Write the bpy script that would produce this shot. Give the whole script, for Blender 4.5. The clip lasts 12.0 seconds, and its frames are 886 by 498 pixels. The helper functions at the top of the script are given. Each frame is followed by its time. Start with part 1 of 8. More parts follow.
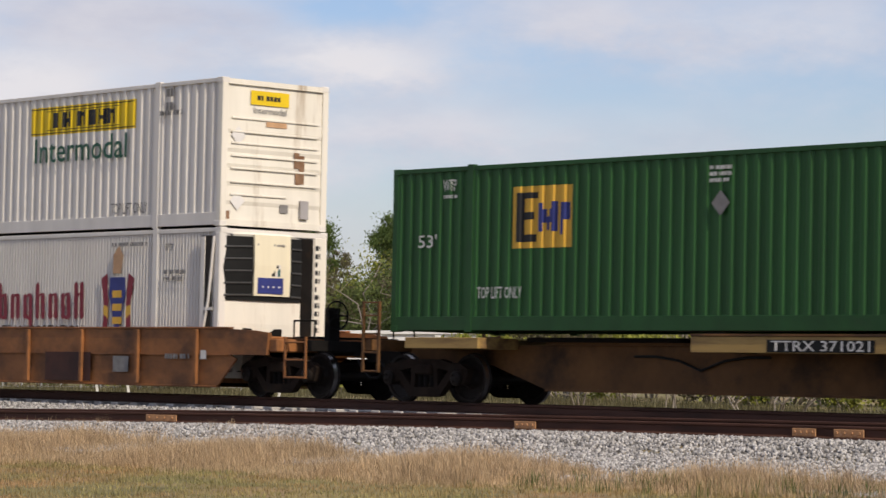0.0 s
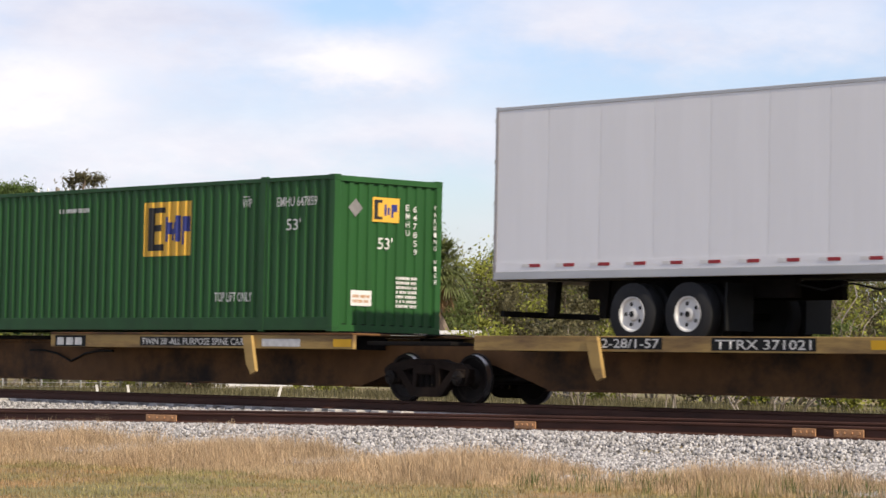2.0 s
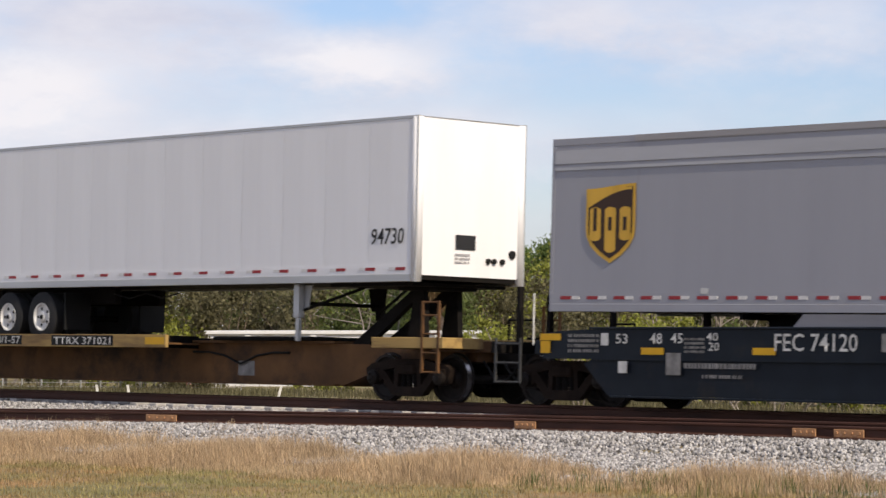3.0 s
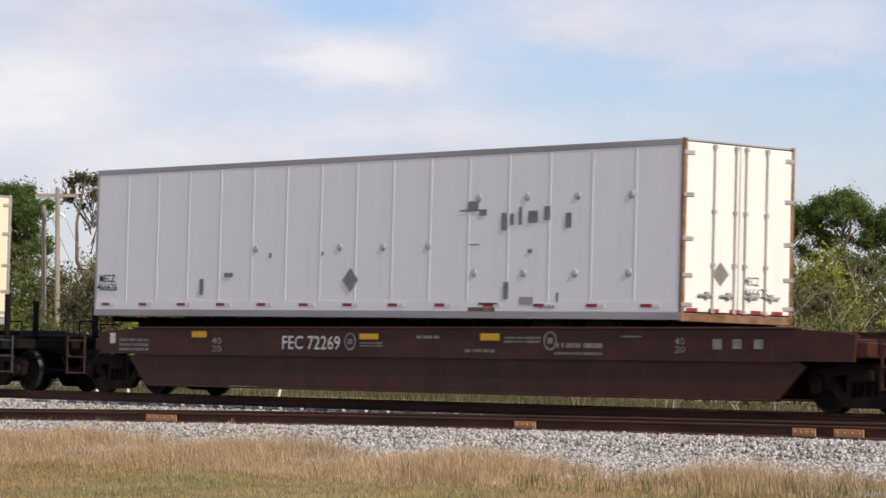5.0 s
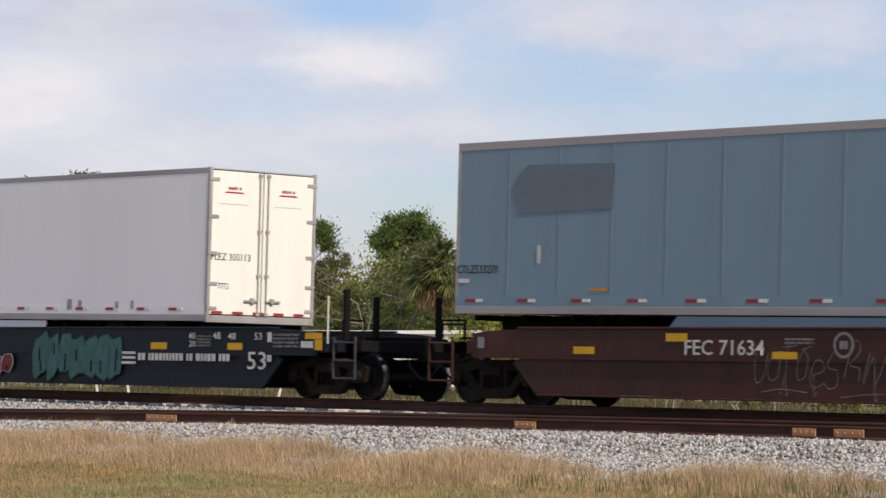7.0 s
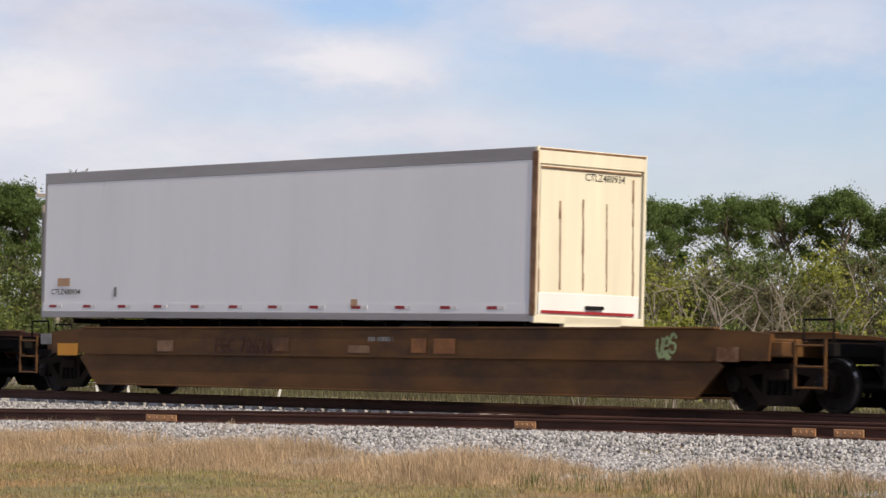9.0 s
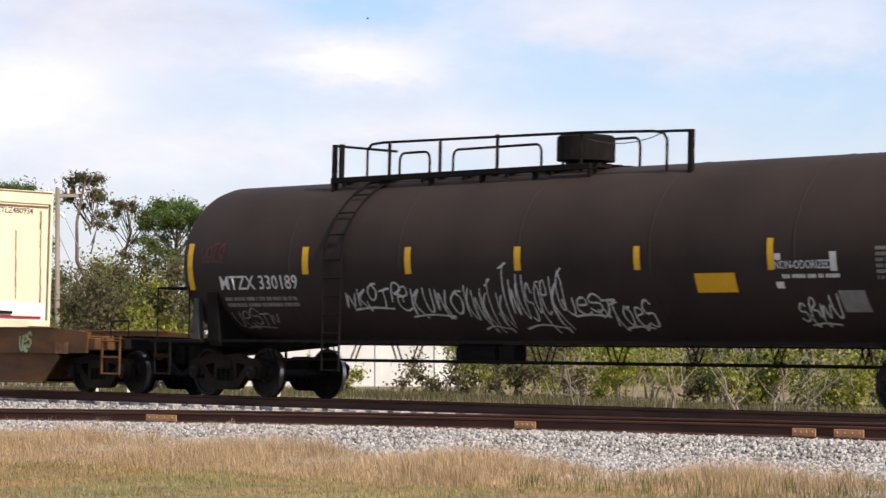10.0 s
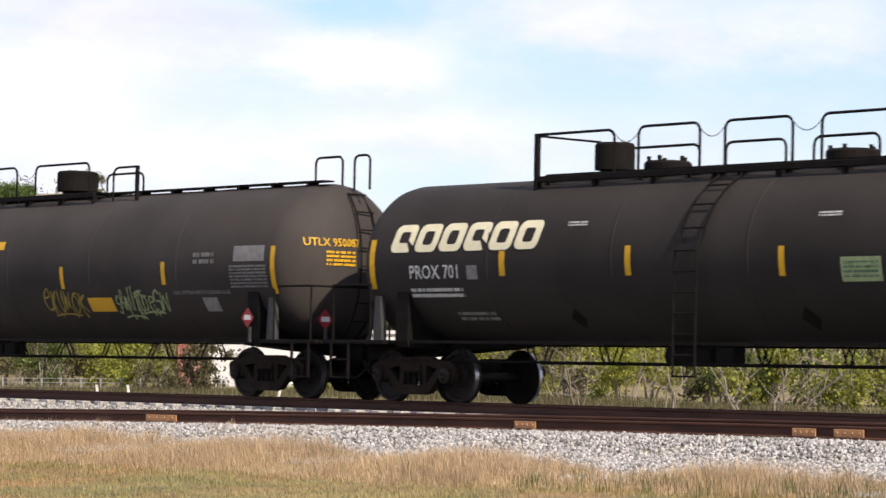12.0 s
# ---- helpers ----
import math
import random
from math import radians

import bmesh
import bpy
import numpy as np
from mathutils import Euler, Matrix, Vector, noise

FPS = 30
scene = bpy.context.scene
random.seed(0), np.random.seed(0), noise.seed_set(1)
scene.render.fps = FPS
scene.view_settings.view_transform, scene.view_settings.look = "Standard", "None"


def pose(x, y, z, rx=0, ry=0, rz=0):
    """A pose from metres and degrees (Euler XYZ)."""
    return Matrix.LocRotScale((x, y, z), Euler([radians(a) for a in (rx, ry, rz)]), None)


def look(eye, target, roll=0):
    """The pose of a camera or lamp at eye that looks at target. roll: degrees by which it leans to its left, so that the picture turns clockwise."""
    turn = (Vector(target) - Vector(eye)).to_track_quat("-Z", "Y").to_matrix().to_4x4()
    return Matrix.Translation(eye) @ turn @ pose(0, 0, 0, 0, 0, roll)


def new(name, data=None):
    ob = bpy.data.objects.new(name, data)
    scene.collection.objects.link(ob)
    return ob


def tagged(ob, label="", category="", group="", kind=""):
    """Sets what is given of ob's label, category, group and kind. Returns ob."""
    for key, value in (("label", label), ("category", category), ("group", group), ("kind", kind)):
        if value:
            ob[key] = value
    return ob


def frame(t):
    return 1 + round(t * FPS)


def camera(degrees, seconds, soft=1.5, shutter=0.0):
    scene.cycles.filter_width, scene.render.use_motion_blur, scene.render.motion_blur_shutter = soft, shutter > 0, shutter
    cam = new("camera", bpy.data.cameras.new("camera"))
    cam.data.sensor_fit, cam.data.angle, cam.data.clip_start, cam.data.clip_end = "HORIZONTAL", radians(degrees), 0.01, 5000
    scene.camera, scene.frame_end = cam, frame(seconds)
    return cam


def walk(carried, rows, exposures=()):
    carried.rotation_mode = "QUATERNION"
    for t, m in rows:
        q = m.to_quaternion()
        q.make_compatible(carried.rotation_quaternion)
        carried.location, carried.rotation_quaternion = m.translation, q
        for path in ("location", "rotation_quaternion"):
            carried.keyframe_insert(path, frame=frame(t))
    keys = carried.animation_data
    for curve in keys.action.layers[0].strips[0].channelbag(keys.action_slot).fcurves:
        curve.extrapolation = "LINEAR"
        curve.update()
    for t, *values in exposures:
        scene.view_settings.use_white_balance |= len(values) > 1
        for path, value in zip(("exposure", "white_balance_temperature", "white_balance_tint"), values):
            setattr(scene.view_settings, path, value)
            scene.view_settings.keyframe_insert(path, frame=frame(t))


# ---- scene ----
# ---- camera ----
EYE = Vector((0.0, -35.03, 1.328))
YAW, PITCH = radians(48.5), radians(1.5)
AIM = Vector((-math.sin(YAW) * math.cos(PITCH), math.cos(YAW) * math.cos(PITCH), math.sin(PITCH)))
cam = camera(17.06, 12.0, soft=1.5, shutter=0.08)
STAND = look(EYE, EYE + 60 * AIM, 0)
walk(cam, [(0, STAND), (12, STAND)], exposures=[(0, 0, 7250, 11), (0.5, 0.35, 7250, 11), (1, 0.5, 7250, 11), (1.5, 0.55, 7250, 11), (2, 0.4, 7250, 11), (2.5, 0.3, 7250, 11), (3.2, 0.2, 7250, 11), (4.8, 0.2, 7250, 11), (5.5, 0.1, 7250, 11), (6.5, 0.1, 7250, 11), (7.2, 0.08, 7250, 11), (8.8, 0.14, 7250, 11), (9.5, 0.05, 7250, 11), (10, 0.42, 7250, 11), (10.5, 0.6, 7250, 11), (12, 0.6, 7250, 11)])

# ---- sky and sun ----
SUN = Vector((1.0, -0.10, 0.787)).normalized()
world = bpy.data.worlds.new("sky")
scene.world = world
world.use_nodes = True
wn, wl = world.node_tree.nodes, world.node_tree.links
for n in list(wn):
    wn.remove(n)


def node(tree, kind, **values):
    n = tree.nodes.new(kind)
    for key, value in values.items():
        n.inputs[key].default_value = value
    return n


wt = world.node_tree
out = node(wt, "ShaderNodeOutputWorld")
bg = node(wt, "ShaderNodeBackground", Strength=0.117)
sky = node(wt, "ShaderNodeTexSky")
sky.sky_type = "NISHITA"
sky.sun_disc = False
sky.sun_elevation = math.asin(SUN.z)
sky.sun_rotation = math.atan2(SUN.x, SUN.y)
sky.air_density, sky.dust_density, sky.ozone_density = 1.0, 0.6, 2.0
tc = node(wt, "ShaderNodeTexCoord")
right = Vector((math.cos(YAW), math.sin(YAW), 0))
over = right.cross(AIM)


def calc(op, a, b=None, c=None):
    """A sum in the sky: each input is a number or another node's outcome."""
    n = wt.nodes.new("ShaderNodeMath")
    n.operation = op
    for i, v in enumerate((a, b, c)):
        if v is None:
            continue
        if isinstance(v, (int, float)):
            n.inputs[i].default_value = v
        else:
            wl.new(v, n.inputs[i])
    return n.outputs[0]


def along(v):
    n = wt.nodes.new("ShaderNodeVectorMath")
    n.operation = "DOT_PRODUCT"
    wl.new(tc.outputs["Generated"], n.inputs[0])
    n.inputs[1].default_value = v
    return n.outputs["Value"]


def fleece(place, scale, detail, rough):
    m_ = node(wt, "ShaderNodeMapping", Location=place, Scale=scale)
    n_ = node(wt, "ShaderNodeTexNoise", Scale=1.0, Detail=detail, Roughness=rough)
    wl.new(tc.outputs["Generated"], m_.inputs[0])
    wl.new(m_.outputs[0], n_.inputs["Vector"])
    return n_.outputs[0]


broad = fleece((3.1, 1.7, 0.4), (9.0, 9.0, 21.0), 7.0, 0.55)
fine = fleece((7.3, 2.2, 5.0), (22.0, 22.0, 60.0), 8.0, 0.6)
ragged = fleece((1.3, 4.2, 2.0), (34.0, 34.0, 70.0), 6.0, 0.6)
ahead = along(AIM)
# bearing and height in the sky, frayed at the edges
bx_ = calc("ADD", along(right), calc("MULTIPLY", calc("SUBTRACT", fine, 0.5), 0.05))
bz_ = calc("ADD", along(over), calc("MULTIPLY", calc("SUBTRACT", ragged, 0.5), 0.022))
# banks of cloud: bearing, height, breadth, depth, weight (negative: a gap of blue)
veil = calc("ADD", calc("MULTIPLY", calc("SUBTRACT", broad, 0.5), 0.8), calc("MULTIPLY", calc("SUBTRACT", ragged, 0.5), 0.55))
bright = calc("MULTIPLY", calc("SUBTRACT", fine, 0.5), 1.1)
for cx, cz, wx, wz, thick, white in ((-0.137, 0.053, 0.026, 0.011, 0.4, 0.62), (-0.032, 0.082, 0.020, 0.006, -0.55, 0.0), (-0.028, 0.062, 0.026, 0.007, 0.4, 0.5), (-0.105, 0.080, 0.045, 0.010, 0.35, -0.1),
                                     (0.045, 0.078, 0.030, 0.008, 0.30, 0.1), (0.062, 0.055, 0.035, 0.009, -0.30, 0.0), (-0.005, 0.041, 0.030, 0.006, 0.25, 0.2), (0.13, 0.045, 0.035, 0.016, -0.28, 0.0),
                                     (0.12, 0.075, 0.03, 0.008, 0.15, 0.15), (-0.06, 0.035, 0.05, 0.008, 0.30, 0.1), (0.02, 0.018, 0.05, 0.008, -0.25, 0.0), (-0.12, 0.028, 0.04, 0.008, 0.15, 0.15)):
    ex = calc("DIVIDE", calc("SUBTRACT", bx_, cx), wx)
    ez = calc("DIVIDE", calc("SUBTRACT", bz_, cz), wz)
    r2 = calc("ADD", calc("MULTIPLY", ex, ex), calc("MULTIPLY", ez, ez))
    puff = calc("MULTIPLY", calc("EXPONENT", calc("MULTIPLY", r2, -0.7)), calc("GREATER_THAN", ahead, 0.0))
    veil = calc("ADD", veil, calc("MULTIPLY", puff, thick))
    if white:
        bright = calc("ADD", bright, calc("MULTIPLY", puff, white))
ramp = node(wt, "ShaderNodeValToRGB")
ramp.color_ramp.elements[0].position, ramp.color_ramp.elements[1].position = 0.0, 1.0
ramp.color_ramp.interpolation = "EASE"
cloud = node(wt, "ShaderNodeValToRGB")
cloud.color_ramp.elements[0].position, cloud.color_ramp.elements[0].color = 0.0, (4.55, 4.95, 6.35, 1)
cloud.color_ramp.elements[1].position, cloud.color_ramp.elements[1].color = 0.75, (6.3, 6.55, 7.5, 1)
wl.new(calc("ADD", veil, 0.52), ramp.inputs[0])
wl.new(calc("ADD", bright, 0.25), cloud.inputs[0])
mix = node(wt, "ShaderNodeMix")
mix.data_type = "RGBA"
tint = node(wt, "ShaderNodeMix")
tint.data_type = "RGBA"
tint.blend_type = "MULTIPLY"
tint.inputs[0].default_value = 1.0
tint.inputs[7].default_value = (0.70, 0.775, 1.04, 1)
wl.new(sky.outputs[0], tint.inputs[6])
wl.new(ramp.outputs[0], mix.inputs[0])
wl.new(tint.outputs[2], mix.inputs[6])
wl.new(cloud.outputs[0], mix.inputs[7])
wl.new(mix.outputs[2], bg.inputs[0])
wl.new(bg.outputs[0], out.inputs[0])

lamp = bpy.data.lights.new("sun", "SUN")
lamp.energy, lamp.angle, lamp.color = 3.7, radians(0.6), (1.0, 0.93, 0.82)
sun = new("sun", lamp)
sun.matrix_basis = look(SUN * 80, (0, 0, 0))


# ---- materials ----
def mat(name, c, rough=0.6, metal=0.0, var=0.2, scale=2.0, stretch=(1, 1, 1), dirt=None, amount=0.0, dscale=0.8,
        bump=0.0, bscale=30.0, rand=0.0, coat=0.0, through_light=0.0, island=0.0, spec=0.3):
    """A paint, metal or earth: colour c with cloudy variation, patches of dirt and a fine relief."""
    m = bpy.data.materials.new(name)
    m.use_nodes = True
    t = m.node_tree
    b = t.nodes["Principled BSDF"]
    b.inputs["Roughness"].default_value, b.inputs["Metallic"].default_value = rough, metal
    b.inputs["Coat Weight"].default_value = coat
    b.inputs["Specular IOR Level"].default_value = spec
    co = node(t, "ShaderNodeTexCoord")
    ma = node(t, "ShaderNodeMapping", Scale=stretch)
    t.links.new(co.outputs["Object"], ma.inputs[0])
    n1 = node(t, "ShaderNodeTexNoise", Scale=scale, Detail=6.0, Roughness=0.6)
    t.links.new(ma.outputs[0], n1.inputs["Vector"])
    r1 = node(t, "ShaderNodeMapRange")
    r1.inputs[1].default_value, r1.inputs[2].default_value = 0.3, 0.7
    t.links.new(n1.outputs[0], r1.inputs[0])
    x1 = node(t, "ShaderNodeMix")
    x1.data_type = "RGBA"
    x1.inputs[6].default_value = (*[v * (1 + var * 0.5) for v in c], 1)
    x1.inputs[7].default_value = (*[v * (1 - var) for v in c], 1)
    t.links.new(r1.outputs[0], x1.inputs[0])
    colour = x1.outputs[2]
    if dirt:
        n2 = node(t, "ShaderNodeTexNoise", Scale=dscale, Detail=9.0, Roughness=0.68)
        t.links.new(ma.outputs[0], n2.inputs["Vector"])
        r2 = node(t, "ShaderNodeMapRange")
        r2.inputs[1].default_value, r2.inputs[2].default_value = 0.72 - 0.4 * amount, 0.86 - 0.3 * amount
        t.links.new(n2.outputs[0], r2.inputs[0])
        x2 = node(t, "ShaderNodeMix")
        x2.data_type = "RGBA"
        x2.inputs[7].default_value = (*dirt, 1)
        t.links.new(r2.outputs[0], x2.inputs[0])
        t.links.new(colour, x2.inputs[6])
        colour = x2.outputs[2]
    if rand or island:
        if rand:
            oi = node(t, "ShaderNodeObjectInfo").outputs["Random"]
        else:
            oi = node(t, "ShaderNodeNewGeometry").outputs["Random Per Island"]
        r3 = node(t, "ShaderNodeMapRange")
        r3.inputs[3].default_value, r3.inputs[4].default_value = 1 - (rand or island), 1 + (rand or island)
        t.links.new(oi, r3.inputs[0])
        hs = node(t, "ShaderNodeHueSaturation")
        t.links.new(r3.outputs[0], hs.inputs["Value"])
        t.links.new(colour, hs.inputs["Color"])
        colour = hs.outputs[0]
    t.links.new(colour, b.inputs["Base Color"])
    if bump:
        n3 = node(t, "ShaderNodeTexNoise", Scale=bscale, Detail=4.0)
        t.links.new(co.outputs["Object"], n3.inputs["Vector"])
        bp = node(t, "ShaderNodeBump", Strength=bump, Distance=0.02)
        t.links.new(n3.outputs[0], bp.inputs["Height"])
        t.links.new(bp.outputs[0], b.inputs["Normal"])
    if through_light:
        tr = node(t, "ShaderNodeBsdfTranslucent")
        t.links.new(colour, tr.inputs[0])
        ms = node(t, "ShaderNodeMixShader", Fac=through_light)
        t.links.new(b.outputs[0], ms.inputs[1])
        t.links.new(tr.outputs[0], ms.inputs[2])
        t.links.new(ms.outputs[0], t.nodes["Material Output"].inputs[0])
    return m


STREAK = (1.0, 1.0, 0.12)
LONG = (0.15, 1.0, 1.0)
RUST = (0.09, 0.035, 0.016)
GRIME = (0.035, 0.03, 0.026)
M = {
    "green": mat("green_container_paint", (0.016, 0.083, 0.019), 0.5, var=0.22, stretch=STREAK, dirt=(0.012, 0.04, 0.018), amount=0.25),
    "green_dark": mat("green_frame_paint", (0.013, 0.068, 0.016), 0.5, var=0.25, dirt=GRIME, amount=0.3),
    "white": mat("white_trailer_skin", (0.80, 0.795, 0.80), 0.42, var=0.06, scale=1.2, stretch=STREAK, dirt=(0.42, 0.39, 0.36), amount=0.12, bump=0.03, bscale=3),
    "white_b": mat("white_composite_panel", (0.80, 0.79, 0.795), 0.38, var=0.05, scale=0.7, stretch=STREAK, dirt=(0.45, 0.43, 0.4), amount=0.08),
    "cream": mat("cream_door_paint", (0.76, 0.69, 0.52), 0.5, var=0.1, stretch=STREAK, dirt=(0.3, 0.19, 0.09), amount=0.16),
    "white_door": mat("white_door_paint", (0.78, 0.77, 0.73), 0.45, var=0.06, stretch=STREAK, dirt=(0.5, 0.45, 0.38), amount=0.1),
    "grey": mat("grey_trailer_skin", (0.33, 0.33, 0.36), 0.42, var=0.06, scale=1.0, stretch=STREAK, dirt=(0.22, 0.21, 0.21), amount=0.14, bump=0.03, bscale=3),
    "blue": mat("slate_blue_skin", (0.178, 0.262, 0.32), 0.42, var=0.1, scale=0.9, stretch=STREAK, dirt=(0.10, 0.13, 0.17), amount=0.2, bump=0.03, bscale=3),
    "blue_patch": mat("repainted_dull_blue_patch", (0.14, 0.175, 0.21), 0.6, var=0.08),
    "alu": mat("bare_aluminium", (0.5, 0.5, 0.5), 0.42, 0.55, var=0.15, stretch=LONG, dirt=(0.2, 0.17, 0.15), amount=0.2),
    "rail_grey": mat("grey_weathered_rail", (0.36, 0.34, 0.34), 0.5, 0.2, var=0.2, stretch=LONG, dirt=(0.15, 0.12, 0.1), amount=0.25),
    "rustframe": mat("rusty_steel_frame", (0.26, 0.15, 0.09), 0.8, var=0.4, scale=4, dirt=(0.12, 0.045, 0.018), amount=0.6, dscale=3),
    "ttx": mat("weathered_yellow_paint", (0.29, 0.115, 0.04), 0.65, var=0.3, dirt=(0.075, 0.036, 0.02), amount=0.62, dscale=1.1, stretch=(0.5, 1, 0.7)),
    "ttx_brown": mat("grimy_ochre_paint", (0.15, 0.07, 0.025), 0.75, var=0.4, scale=1.5, dirt=(0.02, 0.013, 0.01), amount=0.62, dscale=0.7),
    "yellow": mat("yellow_deck_edge", (0.38, 0.245, 0.085), 0.65, var=0.3, scale=2, stretch=LONG, dirt=(0.11, 0.06, 0.035), amount=0.6, dscale=2),
    "wellblue": mat("dark_navy_paint", (0.0095, 0.014, 0.021), 0.5, spec=0.18, var=0.25, dirt=(0.03, 0.025, 0.02), amount=0.35),
    "wellbrown": mat("oxide_brown_paint", (0.060, 0.0185, 0.0115), 0.6, var=0.3, dirt=(0.026, 0.012, 0.009), amount=0.5),
    "wellochre": mat("faded_mustard_paint", (0.125, 0.055, 0.016), 0.7, var=0.35, stretch=(0.4, 1, 1), dirt=(0.06, 0.03, 0.017), amount=0.55, dscale=1.0),
    "under": mat("grimy_black_steel", (0.010, 0.0085, 0.0078), 0.8, spec=0.1, var=0.4, scale=4, dirt=(0.02, 0.013, 0.009), amount=0.4, dscale=3, bump=0.2),
    "truck": mat("brown_grimy_cast_steel", (0.022, 0.0145, 0.011), 0.85, spec=0.1, var=0.4, scale=5, dirt=(0.02, 0.016, 0.013), amount=0.5, dscale=4, bump=0.25),
    "wheel": mat("worn_wheel_steel", (0.016, 0.0125, 0.011), 0.6, 0.2, spec=0.15, var=0.3, scale=5, dirt=(0.03, 0.022, 0.018), amount=0.5, dscale=4),
    "tread": mat("polished_tread_steel", (0.45, 0.43, 0.42), 0.28, 0.95, var=0.2),
    "tank": mat("weathered_black_tank_paint", (0.041, 0.031, 0.0275), 0.6, spec=0.05, var=0.3, scale=0.8, stretch=(0.5, 1, 0.5), dirt=(0.045, 0.031, 0.025), amount=0.36, dscale=0.5),
    "tank_b": mat("satin_black_tank_paint", (0.038, 0.033, 0.031), 0.6, spec=0.05, var=0.3, scale=0.8, stretch=(0.5, 1, 0.5), dirt=(0.03, 0.025, 0.021), amount=0.3, dscale=0.5),
    "tank_c": mat("sun_greyed_black_tank_paint", (0.052, 0.0455, 0.043), 0.6, spec=0.05, var=0.3, scale=0.8, stretch=(0.5, 1, 0.5), dirt=(0.06, 0.047, 0.04), amount=0.36, dscale=0.5),
    "grey_light": mat("pale_grey_trailer_band", (0.43, 0.43, 0.45), 0.45, var=0.1, stretch=LONG, dirt=(0.25, 0.24, 0.23), amount=0.2),
    "gold_worn": mat("worn_yellow_lettering", (0.13, 0.085, 0.03), 0.7, var=0.5, scale=6),
    "black": mat("black_paint", (0.012, 0.012, 0.012), 0.6, var=0.3, spec=0.15),
    "step": mat("dull_grey_steel", (0.06, 0.06, 0.06), 0.6, 0.2, var=0.3, scale=4),
    "ink": mat("black_lettering", (0.02, 0.02, 0.022), 0.6, var=0.2),
    "red": mat("red_reflective_tape", (0.32, 0.025, 0.03), 0.4, var=0.2),
    "cream_letter": mat("cream_lettering", (0.78, 0.72, 0.50), 0.5, var=0.1, scale=4),
    # flat dark colour for the shade inside the reefer's open bay
    "soot": mat("exhaust_soot", (0.035, 0.03, 0.026), 0.9, var=0.4, scale=3),
    "tape": mat("white_reflective_tape", (0.7, 0.68, 0.66), 0.4, var=0.15),
    "letter": mat("white_lettering", (0.62, 0.61, 0.58), 0.6, var=0.25, scale=6),
    "fade": mat("faded_white_lettering", (0.24, 0.23, 0.22), 0.7, var=0.4, scale=5),
    "gold": mat("gold_decal", (0.70, 0.40, 0.055), 0.5, var=0.15, scale=3, stretch=STREAK),
    "orange": mat("orange_reflector", (0.62, 0.26, 0.02), 0.45, var=0.15),
    "amber": mat("yellow_reflector", (0.66, 0.36, 0.015), 0.45, var=0.12),
    "navy": mat("blue_decal", (0.03, 0.04, 0.19), 0.5, var=0.2),
    "grey_decal": mat("weathered_placard", (0.22, 0.21, 0.205), 0.6, var=0.25, scale=6),
    "tan_decal": mat("faded_orange_placard", (0.50, 0.30, 0.17), 0.6, var=0.2, scale=6),
    "shield": mat("brown_shield_decal", (0.045, 0.022, 0.012), 0.5, var=0.1),
    "crimson": mat("crimson_decal", (0.22, 0.02, 0.035), 0.5, var=0.15),
    "dgreen": mat("dark_green_lettering", (0.02, 0.10, 0.06), 0.5, var=0.15),
    "jb_yellow": mat("yellow_decal", (0.72, 0.50, 0.02), 0.5, var=0.1),
    "jb_white": mat("grimy_white_container_paint", (0.68, 0.645, 0.60), 0.5, var=0.1, stretch=STREAK, dirt=(0.2, 0.17, 0.13), amount=0.25, dscale=1.5),
    "jb_end": mat("sooty_white_end_paint", (0.72, 0.68, 0.6), 0.5, var=0.1, stretch=STREAK, dirt=(0.26, 0.17, 0.09), amount=0.42, dscale=1.3),
    "rubber": mat("tyre_rubber", (0.02, 0.02, 0.021), 0.8, var=0.3, bump=0.2),
    "hub": mat("white_wheel_hub", (0.68, 0.67, 0.64), 0.45, var=0.15, dirt=(0.2, 0.16, 0.13), amount=0.3, dscale=3),
    "teal": mat("teal_spray_paint", (0.042, 0.12, 0.115), 0.6, var=0.3, scale=5),
    "mint": mat("mint_spray_paint", (0.30, 0.37, 0.18), 0.6, var=0.3, scale=5),
    "spray": mat("white_spray_paint", (0.50, 0.50, 0.49), 0.6, var=0.35, scale=6),
    "spray_red": mat("red_spray_paint", (0.17, 0.022, 0.026), 0.6, var=0.3, scale=5),
    "spray_gold": mat("mustard_spray_paint", (0.32, 0.24, 0.05), 0.6, var=0.4, scale=5),
    "steel_rail": mat("rusty_rail_steel", (0.085, 0.036, 0.024), 0.7, 0.2, var=0.35, scale=3, stretch=LONG, dirt=(0.04, 0.02, 0.014), amount=0.45, dscale=3, bump=0.2),
    "rail_head": mat("rail_head_steel", (0.11, 0.07, 0.055), 0.45, 0.6, var=0.3, stretch=LONG),
    "plate": mat("orange_rust_plate", (0.42, 0.22, 0.11), 0.8, var=0.35, scale=8, dirt=(0.6, 0.55, 0.48), amount=0.4, dscale=7),
    "tie": mat("creosoted_timber", (0.10, 0.075, 0.06), 0.9, var=0.45, scale=6, stretch=(1, 0.2, 1), rand=0.3, bump=0.4),
    "concrete": mat("concrete_tie", (0.42, 0.40, 0.38), 0.9, var=0.25, scale=5, rand=0.15, bump=0.2),
    "ballast": mat("crushed_granite", (0.37, 0.355, 0.345), 0.9, var=0.35, scale=7, island=0.6, bump=0.2),
    "ballast_bed": mat("ballast_bed", (0.17, 0.16, 0.15), 0.95, var=0.6, scale=22, dirt=(0.08, 0.06, 0.05), amount=0.55, dscale=9, bump=0.9, bscale=24),
    "dry": mat("dry_straw_grass", (0.56, 0.41, 0.255), 0.8, var=0.25, scale=1.2, island=0.35, through_light=0.35),
